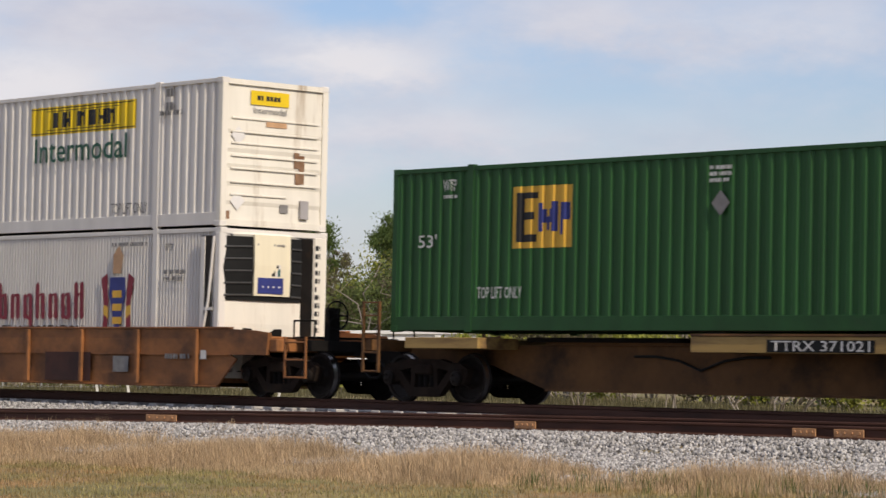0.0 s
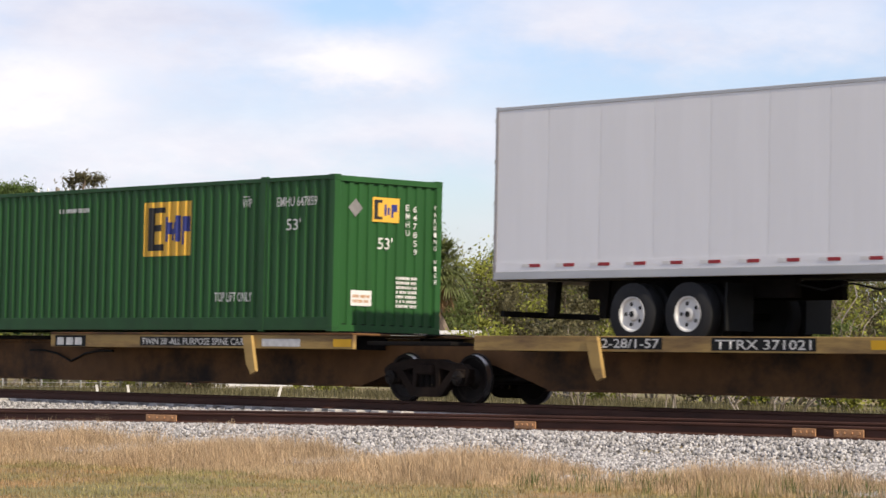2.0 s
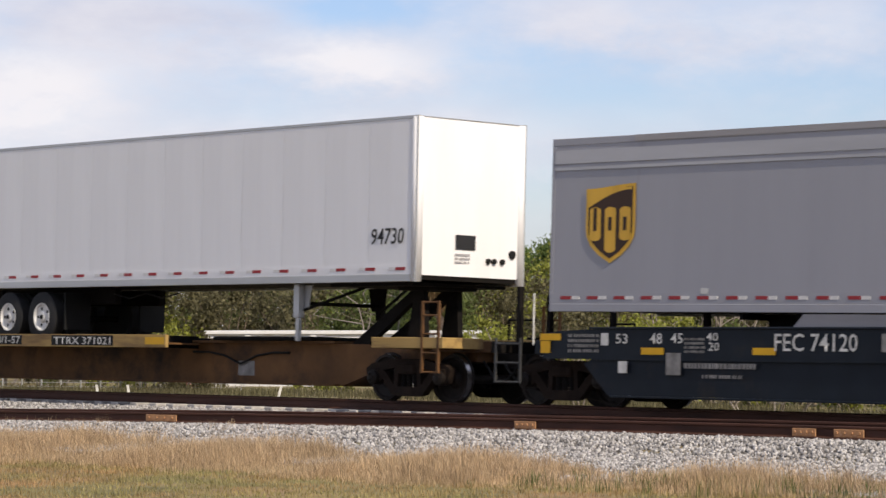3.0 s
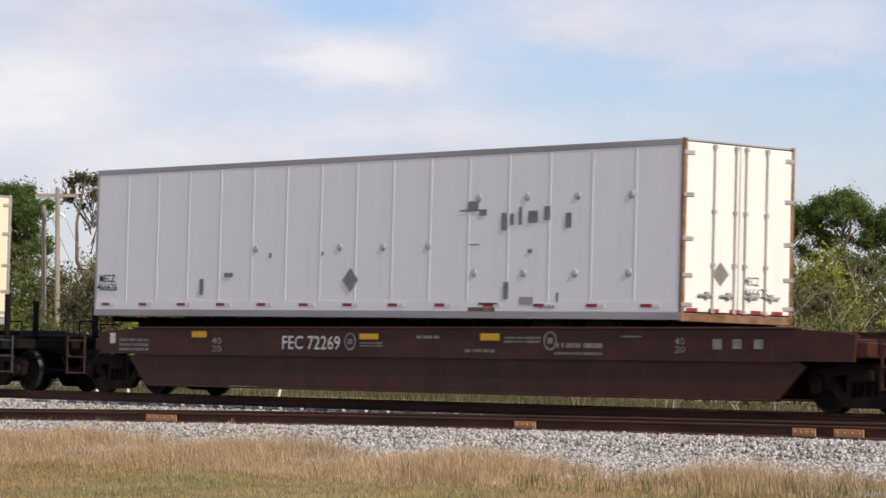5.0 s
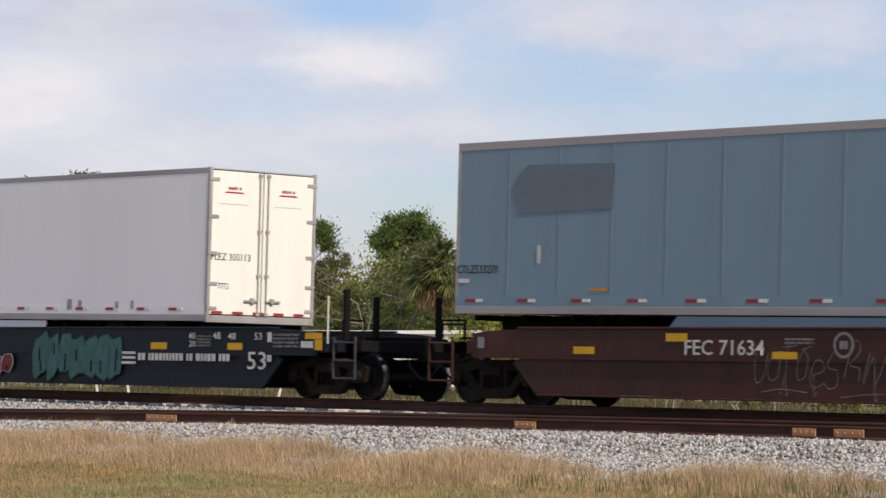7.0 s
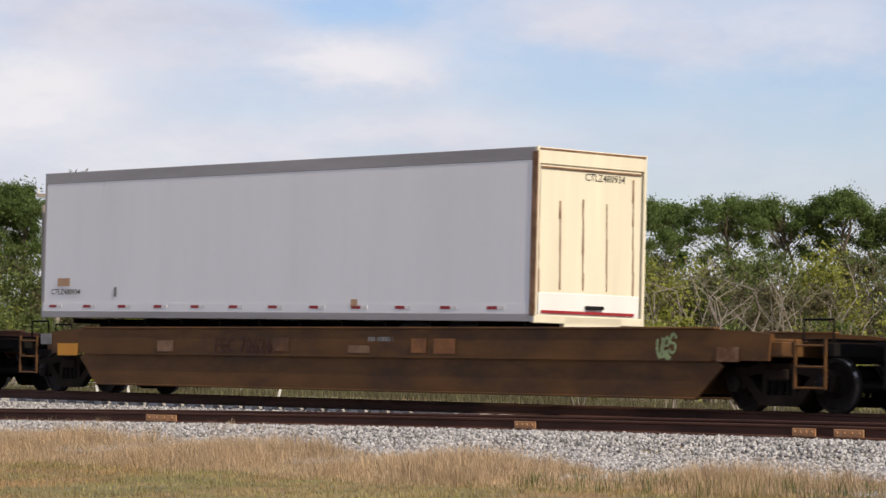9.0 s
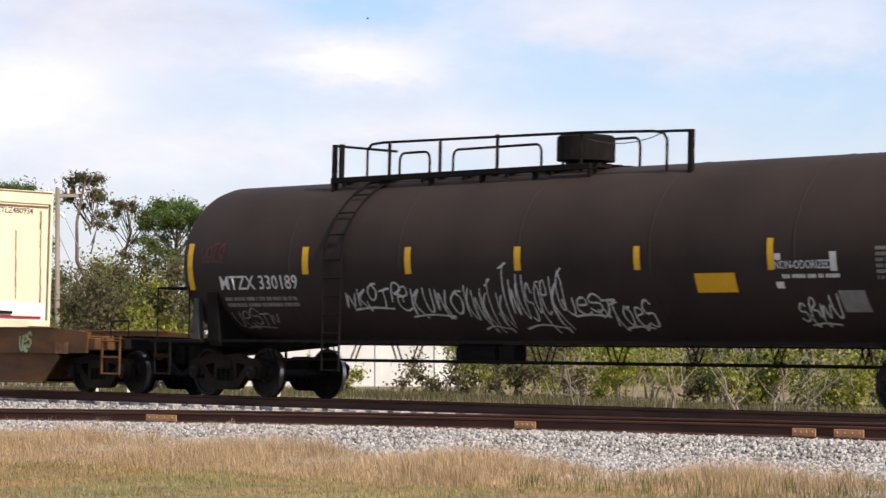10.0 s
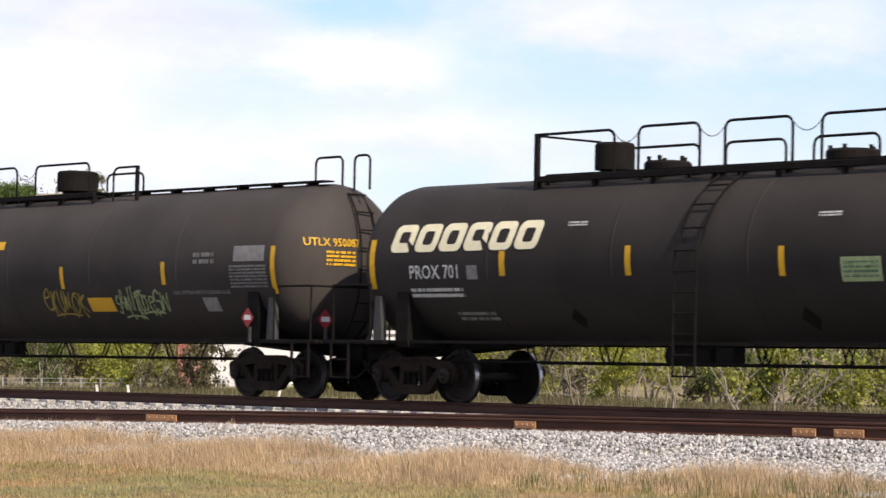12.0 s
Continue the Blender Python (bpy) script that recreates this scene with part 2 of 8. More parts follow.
    "lawn": mat("short_mixed_grass", (0.33, 0.30, 0.125), 0.85, var=0.45, scale=0.8, dirt=(0.42, 0.26, 0.13), amount=0.75, dscale=0.55, island=0.3, through_light=0.3),
    "ground": mat("sandy_turf", (0.20, 0.18, 0.085), 0.95, var=0.5, scale=1.2, dirt=(0.30, 0.20, 0.11), amount=0.65, dscale=0.7, bump=0.6, bscale=18),
    "bark": mat("grey_brown_bark", (0.17, 0.13, 0.10), 0.9, var=0.4, scale=6, stretch=(1, 1, 0.2), bump=0.5),
    "pale_bark": mat("pale_dead_wood", (0.25, 0.215, 0.18), 0.9, var=0.3, scale=6, stretch=(1, 1, 0.2), bump=0.3),
    "pine": mat("pine_needles", (0.13, 0.19, 0.055), 0.7, var=0.35, scale=0.8, island=0.4, through_light=0.5),
    "leaf": mat("broad_leaves", (0.135, 0.17, 0.05), 0.6, var=0.4, scale=0.7, island=0.45, through_light=0.5),
    "leaf_y": mat("yellow_green_leaves", (0.29, 0.305, 0.06), 0.6, var=0.4, scale=0.9, island=0.45, through_light=0.45),
    "leaf_d": mat("dull_olive_leaves", (0.15, 0.135, 0.07), 0.7, var=0.4, scale=0.7, island=0.45, through_light=0.45),
    "palm": mat("palm_fronds", (0.155, 0.18, 0.065), 0.6, var=0.4, scale=2, island=0.4, through_light=0.3),
    "palm_dead": mat("dead_palm_fronds", (0.25, 0.16, 0.075), 0.8, var=0.4, scale=2, island=0.3, through_light=0.2),
    "blockwall": mat("white_painted_blockwork", (0.66, 0.655, 0.66), 0.8, var=0.12, scale=1, dirt=(0.4, 0.37, 0.33), amount=0.25, bump=0.1),
    "pole": mat("weathered_pole", (0.30, 0.26, 0.22), 0.9, var=0.3, scale=3, stretch=(1, 1, 0.1)),
    "porcelain": mat("white_porcelain", (0.75, 0.74, 0.72), 0.3, var=0.05),
    "sign_pink": mat("faded_red_panel", (0.42, 0.14, 0.12), 0.6, var=0.3, scale=5, dirt=(0.6, 0.5, 0.46), amount=0.5, dscale=4),
}


# ---- shaping helpers ----
def box(bm, x0, x1, y0, y1, z0, z1, bevel=0.0):
    m = Matrix.LocRotScale(((x0 + x1) / 2, (y0 + y1) / 2, (z0 + z1) / 2), None, (abs(x1 - x0), abs(y1 - y0), abs(z1 - z0)))
    vs = bmesh.ops.create_cube(bm, size=1, matrix=m)["verts"]
    if bevel:
        es = list({e for v in vs for e in v.link_edges})
        bmesh.ops.bevel(bm, geom=es, offset=bevel, segments=1, affect="EDGES")
    return bm


def rod(bm, a, b, r, seg=8, r2=None):
    a, b = Vector(a), Vector(b)
    d = b - a
    m = Matrix.Translation((a + b) / 2) @ d.to_track_quat("Z", "Y").to_matrix().to_4x4()
    bmesh.ops.create_cone(bm, cap_ends=True, segments=seg, radius1=r, radius2=r if r2 is None else r2, depth=d.length, matrix=m)
    return bm


def pipe(bm, pts, r, seg=6):
    for a, b in zip(pts, pts[1:]):
        rod(bm, a, b, r, seg)
    return bm


def prism(bm, poly, y0, y1):
    """A plate with the outline poly in x and z, from y0 to y1."""
    a = [bm.verts.new((x, y0, z)) for x, z in poly]
    b = [bm.verts.new((x, y1, z)) for x, z in poly]
    bm.faces.new(a)
    bm.faces.new(b[::-1])
    for i in range(len(poly)):
        j = (i + 1) % len(poly)
        bm.faces.new((a[j], a[i], b[i], b[j]))
    return bm


def lathe(bm, prof, seg, axis="Y"):
    """A turned body: prof gives (place along the axis, radius)."""
    rings = []
    for p, r in prof:
        ring = []
        for k in range(seg):
            w = 2 * math.pi * k / seg
            c, s = r * math.cos(w), r * math.sin(w)
            ring.append(bm.verts.new((c, p, s) if axis == "Y" else ((p, c, s) if axis == "X" else (c, s, p))))
        rings.append(ring)
    for a, b in zip(rings, rings[1:]):
        for k in range(seg):
            bm.faces.new((a[k], a[(k + 1) % seg], b[(k + 1) % seg], b[k]))
    bm.faces.new(rings[0])
    bm.faces.new(rings[-1][::-1])
    return bm


def bmnew():
    return bmesh.new()


def part(name, bm, material, parent, label="", smooth=False, at=None):
    me = bpy.data.meshes.new(name)
    bmesh.ops.recalc_face_normals(bm, faces=bm.faces)
    bm.to_mesh(me)
    bm.free()
    me.materials.append(M[material] if isinstance(material, str) else material)
    if smooth:
        me.polygons.foreach_set("use_smooth", [True] * len(me.polygons))
    ob = new(name, me)
    ob.parent = parent
    if at is not None:
        ob.matrix_basis = at
    if label:
        ob["label"] = label
    return ob


def again(ob, parent, at):
    """One more object on ob's mesh."""
    o = new(ob.name.split(".")[0], ob.data)
    o.parent = parent
    o.matrix_basis = at
    return o


# the main line is banked a little, away from the near side
BANK = 1.6
CANT = Matrix.Translation((0, -0.755, 0)) @ Matrix.Rotation(radians(-BANK), 4, "X") @ Matrix.Translation((0, 0.755, 0))
LEAN = math.sin(radians(BANK))
TRAIN = []
WHEELS = []
SPEED = 18.2


def thing(name, label, category, x, z=0.0, y=0.0, group="", tilt=0.0, moving=True):
    ob = tagged(new(name), label, category, group)
    ob.matrix_basis = pose(x, y, z, 0, tilt, 0)
    if moving:
        TRAIN.append(ob)
    return ob


def sheet(name, verts, faces, material, parent=None, label="", smooth=False, kind="", category=""):
    me = bpy.data.meshes.new(name)
    me.from_pydata(verts, [], faces)
    me.materials.append(M[material])
    if smooth:
        me.polygons.foreach_set("use_smooth", [True] * len(me.polygons))
    ob = new(name, me)
    ob.parent = parent
    return tagged(ob, label, category, "", kind)


# ---- lettering and decals: local x along the side, z up, facing -y; end faces look towards +x ----
def glyphs(text, weight=0.007):
    cu = bpy.data.curves.new("letters", "FONT")
    cu.body = text
    cu.resolution_u = 2
    cu.offset = weight
    ob = bpy.data.objects.new("letters", cu)
    scene.collection.objects.link(ob)
    me = bpy.data.meshes.new_from_object(ob)
    bpy.data.objects.remove(ob)
    return me


def drift(z, parent, end):
    """How far a mark at height z sits back along a leaning side (or across an end)."""
    up = z + parent.matrix_basis.translation.z
    return LEAN * up * (1.0 if end is not None else 1.13)


def wrapped(x, z, y, end, tank):
    """A point of a decal: on the near side at y, on the end at x = end, or round a tank (radius, axis height)."""
    if tank:
        r, zc = tank
        return (x, -math.sqrt(max((r + 0.009) ** 2 - (z - zc) ** 2, 0)), z)
    return (end, x, z) if end is not None else (x, y, z)


def writing(text, x, z, w, h, parent, material="letter", y=-1.31, end=None, tank=None, lean=0.0, name="lettering", upright=False):
    """Words with their lower left corner at (x, z) and the size (w, h)."""
    me = glyphs(text)
    x -= drift(z + h / 2, parent, end)
    vs = [v.co.copy() for v in me.vertices]
    x0, x1 = min(v.x for v in vs), max(v.x for v in vs)
    y0, y1 = min(v.y for v in vs), max(v.y for v in vs)
    for v, c in zip(me.vertices, vs):
        a, b = (c.x - x0) / (x1 - x0), (c.y - y0) / (y1 - y0)
        v.co = wrapped(x + a * w + lean * b * h, z + b * h, y, end, tank)
    me.materials.append(M[material])
    ob = new(name, me)
    ob.parent = parent
    return ob


def column(text, x, z, w, h, parent, material="letter", y=-1.31, end=None):
    """Words written downwards from (x, z), a character over a character."""
    n = len(text)
    for i, ch in enumerate(text):
        if ch != " ":
            writing(ch, x, z - (i + 0.85) * h / n, w, 0.72 * h / n, parent, material, y, end)


def decal(name, polys, parent, material, y=-1.306, end=None, tank=None, label=""):
    """Flat painted shapes, each a list of (x, z)."""
    bm = bmnew()
    zs_ = [pz for poly in polys for px, pz in poly]
    back = drift((min(zs_) + max(zs_)) / 2, parent, end)
    for poly in polys:
        bm.faces.new([bm.verts.new(wrapped(px - back, pz, y, end, tank)) for px, pz in poly])
    return part(name, bm, material, parent, label)


def rect(x0, x1, z0, z1, n=1):
    return [[(x0, z0 + (z1 - z0) * i / n), (x1, z0 + (z1 - z0) * i / n), (x1, z0 + (z1 - z0) * (i + 1) / n), (x0, z0 + (z1 - z0) * (i + 1) / n)] for i in range(n)]


def bars(x, z, w, h, rows, parent, material="letter", y=-1.306, end=None, tank=None, name="small_print", seed=1):
    """Lines of print too small to read, as bars."""
    rng = random.Random(seed)
    polys = []
    for i in range(rows):
        z0 = z + h * (i + 0.2) / rows
        z1 = z + h * (i + 0.8) / rows
        a = x
        while a < x + w - 0.01:
            b = min(a + rng.uniform(0.45, 0.95) * (z1 - z0), x + w)
            polys += rect(a, b, z0, z1)
            a = b + (0.8 if rng.random() < 0.16 else 0.22) * (z1 - z0)
    return tagged(decal(name, polys, parent, material, y, end, tank), kind="stuff")


# strokes of made-up signs, in a unit square: no letters of any alphabet
SIGNS = (
    ((0.1, 0.9), (0.0, 0.1), (0.35, 0.75), (0.6, 0.1), (0.9, 0.85)),
    ((0.8, 0.75), (0.45, 0.95), (0.1, 0.7), (0.2, 0.5), (0.75, 0.45), (0.8, 0.15), (0.4, 0.0), (0.05, 0.15)),
    ((0.05, 0.1), (0.2, 0.95), (0.6, 1.0), (0.75, 0.7), (0.25, 0.5), (0.8, 0.4), (0.85, 0.05)),
    ((0.1, 0.95), (0.15, 0.4), (0.4, 0.05), (0.75, 0.2), (0.8, 0.95)),
    ((0.15, 0.5), (0.75, 0.6), (0.6, 0.9), (0.2, 0.8), (0.1, 0.3), (0.45, 0.02), (0.9, 0.15)),
    ((0.2, 1.0), (0.15, 0.0), (0.2, 0.5), (0.85, 0.9), (0.3, 0.45), (0.95, -0.1)),
    ((0.5, 0.95), (0.1, 0.6), (0.3, 0.15), (0.75, 0.2), (0.85, 0.65), (0.5, 0.9), (0.95, 0.95)),
    ((0.0, 0.85), (0.9, 0.95), (0.45, 0.9), (0.4, 0.3), (0.2, -0.15)),
)


def smooth_line(pts, steps=5):
    dense = []
    for i in range(len(pts) - 1):
        p0, p1, p2, p3 = pts[max(i - 1, 0)], pts[i], pts[i + 1], pts[min(i + 2, len(pts) - 1)]
        for k in range(steps):
            q = k / steps
            dense.append([0.5 * (2 * p1[j] + (p2[j] - p0[j]) * q + (2 * p0[j] - 5 * p1[j] + 4 * p2[j] - p3[j]) * q * q + (3 * p1[j] - p0[j] - 3 * p2[j] + p3[j]) * q ** 3) for j in (0, 1)])
    return dense + [list(pts[-1])]


def scrawl(x, z, w, h, count, parent, material, y=-1.47, tank=None, r=0.022, seed=3, name="spray_marking"):
    """A sprayed row of strokes that spell nothing, with a few drips and flicks."""
    rng = random.Random(seed)
    lines = []
    p = w / count
    last = -1
    for k in range(count):
        pick = rng.randrange(len(SIGNS))
        pick = (pick + 1) % len(SIGNS) if pick == last else pick
        last = pick
        low, tall, wide = rng.uniform(-0.05, 0.2), rng.uniform(0.6, 0.95), rng.uniform(0.85, 1.25)
        lines.append([(x + p * (k + (a * wide) + rng.uniform(-0.05, 0.05)) + 0.12 * h * b, z + h * (low + b * tall + rng.uniform(-0.04, 0.04))) for a, b in SIGNS[pick]])
    lines.append([(x + w * 0.15, z - 0.05 * h), (x + w * 0.45, z + 0.02 * h), (x + w * 0.8, z - 0.04 * h)])
    for k in range(2):
        a = x + w * rng.uniform(0.1, 0.9)
        lines.append([(a, z + 0.3 * h), (a + 0.02, z - 0.1 * h), (a + 0.06, z - 0.02 * h)])
    polys = []
    for pts in lines:
        dense = smooth_line(pts)
        for a, b in zip(dense, dense[1:]):
            d = math.hypot(b[0] - a[0], b[1] - a[1]) or 1
            f = r * rng.uniform(0.6, 0.95)
            ox, oz = -(b[1] - a[1]) / d * f, (b[0] - a[0]) / d * f
            polys.append([(a[0] - ox, a[1] - oz), (b[0] - ox, b[1] - oz), (b[0] + ox, b[1] + oz), (a[0] + ox, a[1] + oz)])
    return tagged(decal(name, polys, parent, material, y, None, tank), kind="stuff")


def diamond(x, z, s, parent, material="grey_decal", y=-1.308, end=None, tank=None):
    return decal("placard", [[(x - s, z), (x, z - s), (x + s, z), (x, z + s)]], parent, material, y, end, tank)


# ---- running gear ----
def wheelset_mesh(r):
    bm = bmnew()
    for s in (-1, 1):
        prof = [(0.66, 0.10), (0.665, r * 0.45), (0.69, r * 0.80), (0.675, r * 0.84), (0.675, r + 0.028), (0.70, r + 0.028), (0.715, r),
                (0.80, r - 0.006), (0.805, r * 0.86), (0.775, r * 0.80), (0.745, r * 0.45), (0.79, 0.15), (0.83, 0.13), (0.83, 0.07)]
        lathe(bm, [(s * p, q) for p, q in prof], 36)
    lathe(bm, [(-1.12, 0.085), (-0.6, 0.085), (0.6, 0.085), (1.12, 0.085)], 14)
    for s in (-1, 1):
        lathe(bm, [(s * 0.93, 0.13), (s * 1.14, 0.13), (s * 1.16, 0.10)], 14)
        for k in range(3):
            w = 2 * math.pi * k / 3
            rod(bm, (0.06 * math.cos(w), s * 1.155, 0.06 * math.sin(w)), (0.06 * math.cos(w), s * 1.185, 0.06 * math.sin(w)), 0.022, 6)
    return bm


def truck(parent, x, r, name="truck"):
    """A three-piece freight truck, standing on the rails round x."""
    t = new(name)
    t.parent = parent
    t.matrix_basis = pose(x, 0, 0)
    hb = 0.89
    for s in (-1, 1):
        bm = bmnew()
        y0, y1 = s * 0.93, s * 1.07
        prism(bm, [(-1.12, r + 0.16), (-0.95, r + 0.25), (-0.62, r + 0.27), (-0.42, r + 0.33), (0.42, r + 0.33), (0.62, r + 0.27), (0.95, r + 0.25), (1.12, r + 0.16),
                   (1.10, r + 0.10), (0.66, r + 0.12), (0.40, r + 0.17), (-0.40, r + 0.17), (-0.66, r + 0.12), (-1.10, r + 0.10)], y0, y1)
        prism(bm, [(-0.80, r + 0.10), (-0.62, r + 0.12), (-0.34, r - 0.16), (0.34, r - 0.16), (0.62, r + 0.12), (0.80, r + 0.10),
                   (0.42, r - 0.30), (0.25, r - 0.33), (-0.25, r - 0.33), (-0.42, r - 0.30)], y0, y1)
        for q in (-1, 1):
            prism(bm, [(q * 0.34, r + 0.18), (q * 0.24, r + 0.18), (q * 0.26, r - 0.17), (q * 0.36, r - 0.17)], y0, y1)
            prism(bm, [(q * 1.13, r + 0.13), (q * 1.05, r - 0.10), (q * 0.99, r - 0.10), (q * 0.99, r + 0.13)], y0, y1)
            prism(bm, [(q * 0.79, r + 0.13), (q * 0.76, r - 0.08), (q * 0.70, r - 0.06), (q * 0.66, r + 0.13)], y0, y1)
        part("side_frame", bm, "truck", t)
        bm = bmnew()
        for k in (-0.15, 0.0, 0.15):
            for i in range(5):
                lathe_z = r - 0.15 + i * 0.045
                rod(bm, (k, s * 1.0, lathe_z), (k, s * 1.0, lathe_z + 0.028), 0.062, 9)
            rod(bm, (k, s * 1.0, r - 0.16), (k, s * 1.0, r + 0.09), 0.045, 7)
        part("spring_group", bm, "under", t)
        for q in (-1, 1):
            bm = box(bmnew(), q * hb - 0.13, q * hb + 0.13, s * 0.95, s * 1.09, r + 0.05, r + 0.16, 0.02)
            part("bearing_adapter", bm, "truck", t)
    bm = bmnew()
    box(bm, -0.22, 0.22, -1.12, 1.12, r + 0.06, r + 0.25, 0.03)
    rod(bm, (0, 0, r + 0.2), (0, 0, r + 0.36), 0.2, 16)
    part("bolster", bm, "truck", t)
    bm = bmnew()
    for q in (-1, 1):
        box(bm, q * 0.40 - 0.05, q * 0.40 + 0.05, -0.75, 0.75, r - 0.1, r + 0.02)
        for s in (-1, 1):
            box(bm, q * (hb - r - 0.05) - 0.04, q * (hb - r - 0.05) + 0.04, s * 0.66, s * 0.80, r - 0.16, r + 0.12)
    part("brake_beam", bm, "under", t)
    for q in (-1, 1):
        key = "wheelset_%d" % round(r * 1000)
        if key not in SHARED:
            SHARED[key] = part("wheelset", wheelset_mesh(r), "wheel", t, "", True)
            w = SHARED[key]
            mark_sharp(w.data)
            w.data.materials.append(M["tread"])
            for f_ in w.data.polygons:
                if 0.72 < abs(f_.center.y) < 0.795 and math.hypot(f_.center.x, f_.center.z) > r - 0.03:
                    f_.material_index = 1
            w.matrix_basis = pose(q * hb, 0, r)
        else:
            w = again(SHARED[key], t, pose(q * hb, 0, r))
        WHEELS.append((w, q * hb, r))
    return t


SHARED = {}


def mark_sharp(me, deg=35):
    bm = bmnew()
    bm.from_mesh(me)
    for e in bm.edges:
        e.smooth = len(e.link_faces) == 2 and e.calc_face_angle(0) < radians(deg)
    bm.to_mesh(me)
    bm.free()


def coupler(parent, x, way, z=0.78):
    bm = bmnew()
    box(bm, x, x + way * 0.55, -0.09, 0.09, z - 0.10, z + 0.10, 0.02)
    prism(bm, [(x + way * 0.5, z - 0.17), (x + way * 0.92, z - 0.17), (x + way * 0.98, z), (x + way * 0.92, z + 0.17), (x + way * 0.5, z + 0.17)], -0.2, 0.16)
    part("coupler", bm, "under", parent)
    bm = bmnew()
    pts = [(x + way * a, -0.3, z - 0.05 - 0.35 * math.sin(math.pi * a / 0.95)) for a in (0, 0.2, 0.4, 0.6, 0.8, 0.95)]
    pipe(bm, pts, 0.025)
    part("brake_hose", bm, "black", parent)


# ---- well cars ----
def well_car(xc, paint, label, ribs=0, posts=True, dark="under"):
    """A 53 foot container well car, its trucks 19.2 m apart."""
    c = thing("well_car", label, "railcar", xc, group="well cars")
    for s in (-1, 1):
        y = s * 1.45
        yi = s * 1.36
        bm = bmnew()
        prism(bm, [(-9.7, 0.78), (-9.75, 1.19), (-9.3, 1.235), (-8.6, 1.26), (8.6, 1.26), (9.3, 1.235), (9.75, 1.19), (9.7, 0.78)], y, yi)
        part("upper_side", bm, paint, c)
        bm = bmnew()
        prism(bm, [(-8.75, 0.70), (-8.55, 0.785), (8.55, 0.785), (8.75, 0.70), (8.2, 0.20), (-8.2, 0.20)], s * 1.415, s * 1.37)
        part("lower_side", bm, paint, c)
        bm = bmnew()
        box(bm, -8.6, 8.6, s * 1.35, s * 1.48, 1.262, 1.30, 0.01)
        box(bm, -8.15, 8.15, s * 1.30, s * 1.435, 0.16, 0.197, 0.01)
        box(bm, -8.5, 8.5, s * 1.451, s * 1.465, 0.765, 0.80)
        part("chord", bm, paint, c)
        for k in range(ribs):
            x = -7.6 + 15.2 * k / (ribs - 1)
            bm = bmnew()
            box(bm, x - 0.045, x + 0.045, s * 1.452, s * 1.52, 0.21, 1.25, 0.01)
            part("rib", bm, paint, c)
    for k in range(7):
        x = -7.2 + 2.4 * k
        bm = bmnew()
        box(bm, x - 0.12, x + 0.12, -1.34, 1.34, 0.2, 0.36, 0.01)
        part("cross_beam", bm, dark, c)
    for w in (-1, 1):
        bm = bmnew()
        prism(bm, [(w * 7.9, 0.30), (w * 8.5, 0.80), (w * 11.0, 0.80), (w * 11.0, 1.02), (w * 7.9, 1.16)], -0.42, 0.42)
        part("stub_sill", bm, dark, c)
        bm = bmnew()
        box(bm, w * 7.82, w * 7.92, -1.36, 1.36, 0.25, 1.15)
        part("well_bulkhead", bm, paint, c)
        bm = bmnew()
        box(bm, w * 9.2, w * 9.95, -1.40, 1.40, 0.84, 1.08, 0.02)
        box(bm, w * 8.0, w * 9.6, -1.30, 1.30, 1.085, 1.13, 0.01)
        part("bolster_deck", bm, paint, c)
        bm = bmnew()
        box(bm, w * 10.75, w * 11.0, -1.42, 1.42, 0.86, 1.06, 0.01)
        part("end_sill", bm, dark, c)
        bm = bmnew()
        for i in range(6):
            x = w * (9.98 + 0.12 * i)
            box(bm, x - 0.045, x + 0.045, -0.95, 0.95, 1.10, 1.135)
        part("crossover_grating", bm, dark, c)
        for s in (-1, 1):
            bm = bmnew()
            xa, xb = w * 10.25, w * 10.85
            yy = s * 1.44
            for x in (xa, xb):
                box(bm, x - 0.02, x + 0.02, yy - 0.015, yy + 0.015, 0.36, 1.12)
            for z in (0.38, 0.70, 1.02):
                rod(bm, (xa, yy, z), (xb, yy, z), 0.018)
            part("sill_step", bm, "step" if paint == "wellblue" else paint, c)
            bm = bmnew()
            pts = [(w * 10.2, s * 1.2, 1.08), (w * 10.2, s * 1.2, 1.42), (w * 10.8, s * 1.2, 1.42), (w * 10.8, s * 1.2, 1.08)]
            pipe(bm, pts, 0.018)
            part("grab_iron", bm, dark, c)
        if posts:
            for yy, hh in ((-1.3, 1.98), (-0.6, 1.86), (0.9, 1.9)):
                bm = bmnew()
                box(bm, w * 10.42 - 0.045, w * 10.42 + 0.045, yy - 0.05, yy + 0.05, 1.05, hh, 0.008)
                part("hand_post", bm, dark, c)
            bm = bmnew()
            rod(bm, (w * 10.0, -1.38, 1.0), (w * 10.0, -1.38, 1.86), 0.016)
            part("marker_rod", bm, "letter", c)
        coupler(c, w * 10.95, w)
    if ribs:
        # brake wheel on its stand at one end
        bm = bmnew()
        lathe_at(bm, (11.0, -0.85, 1.52), 0.26, 0.03)
        part("brake_wheel", bm, dark, c)
        bm = bmnew()
        box(bm, 10.8, 10.95, -0.98, -0.72, 1.05, 1.66, 0.01)
        part("brake_stand", bm, dark, c)
    truck(c, -9.6, 0.42)
    truck(c, 9.6, 0.42)
    return c


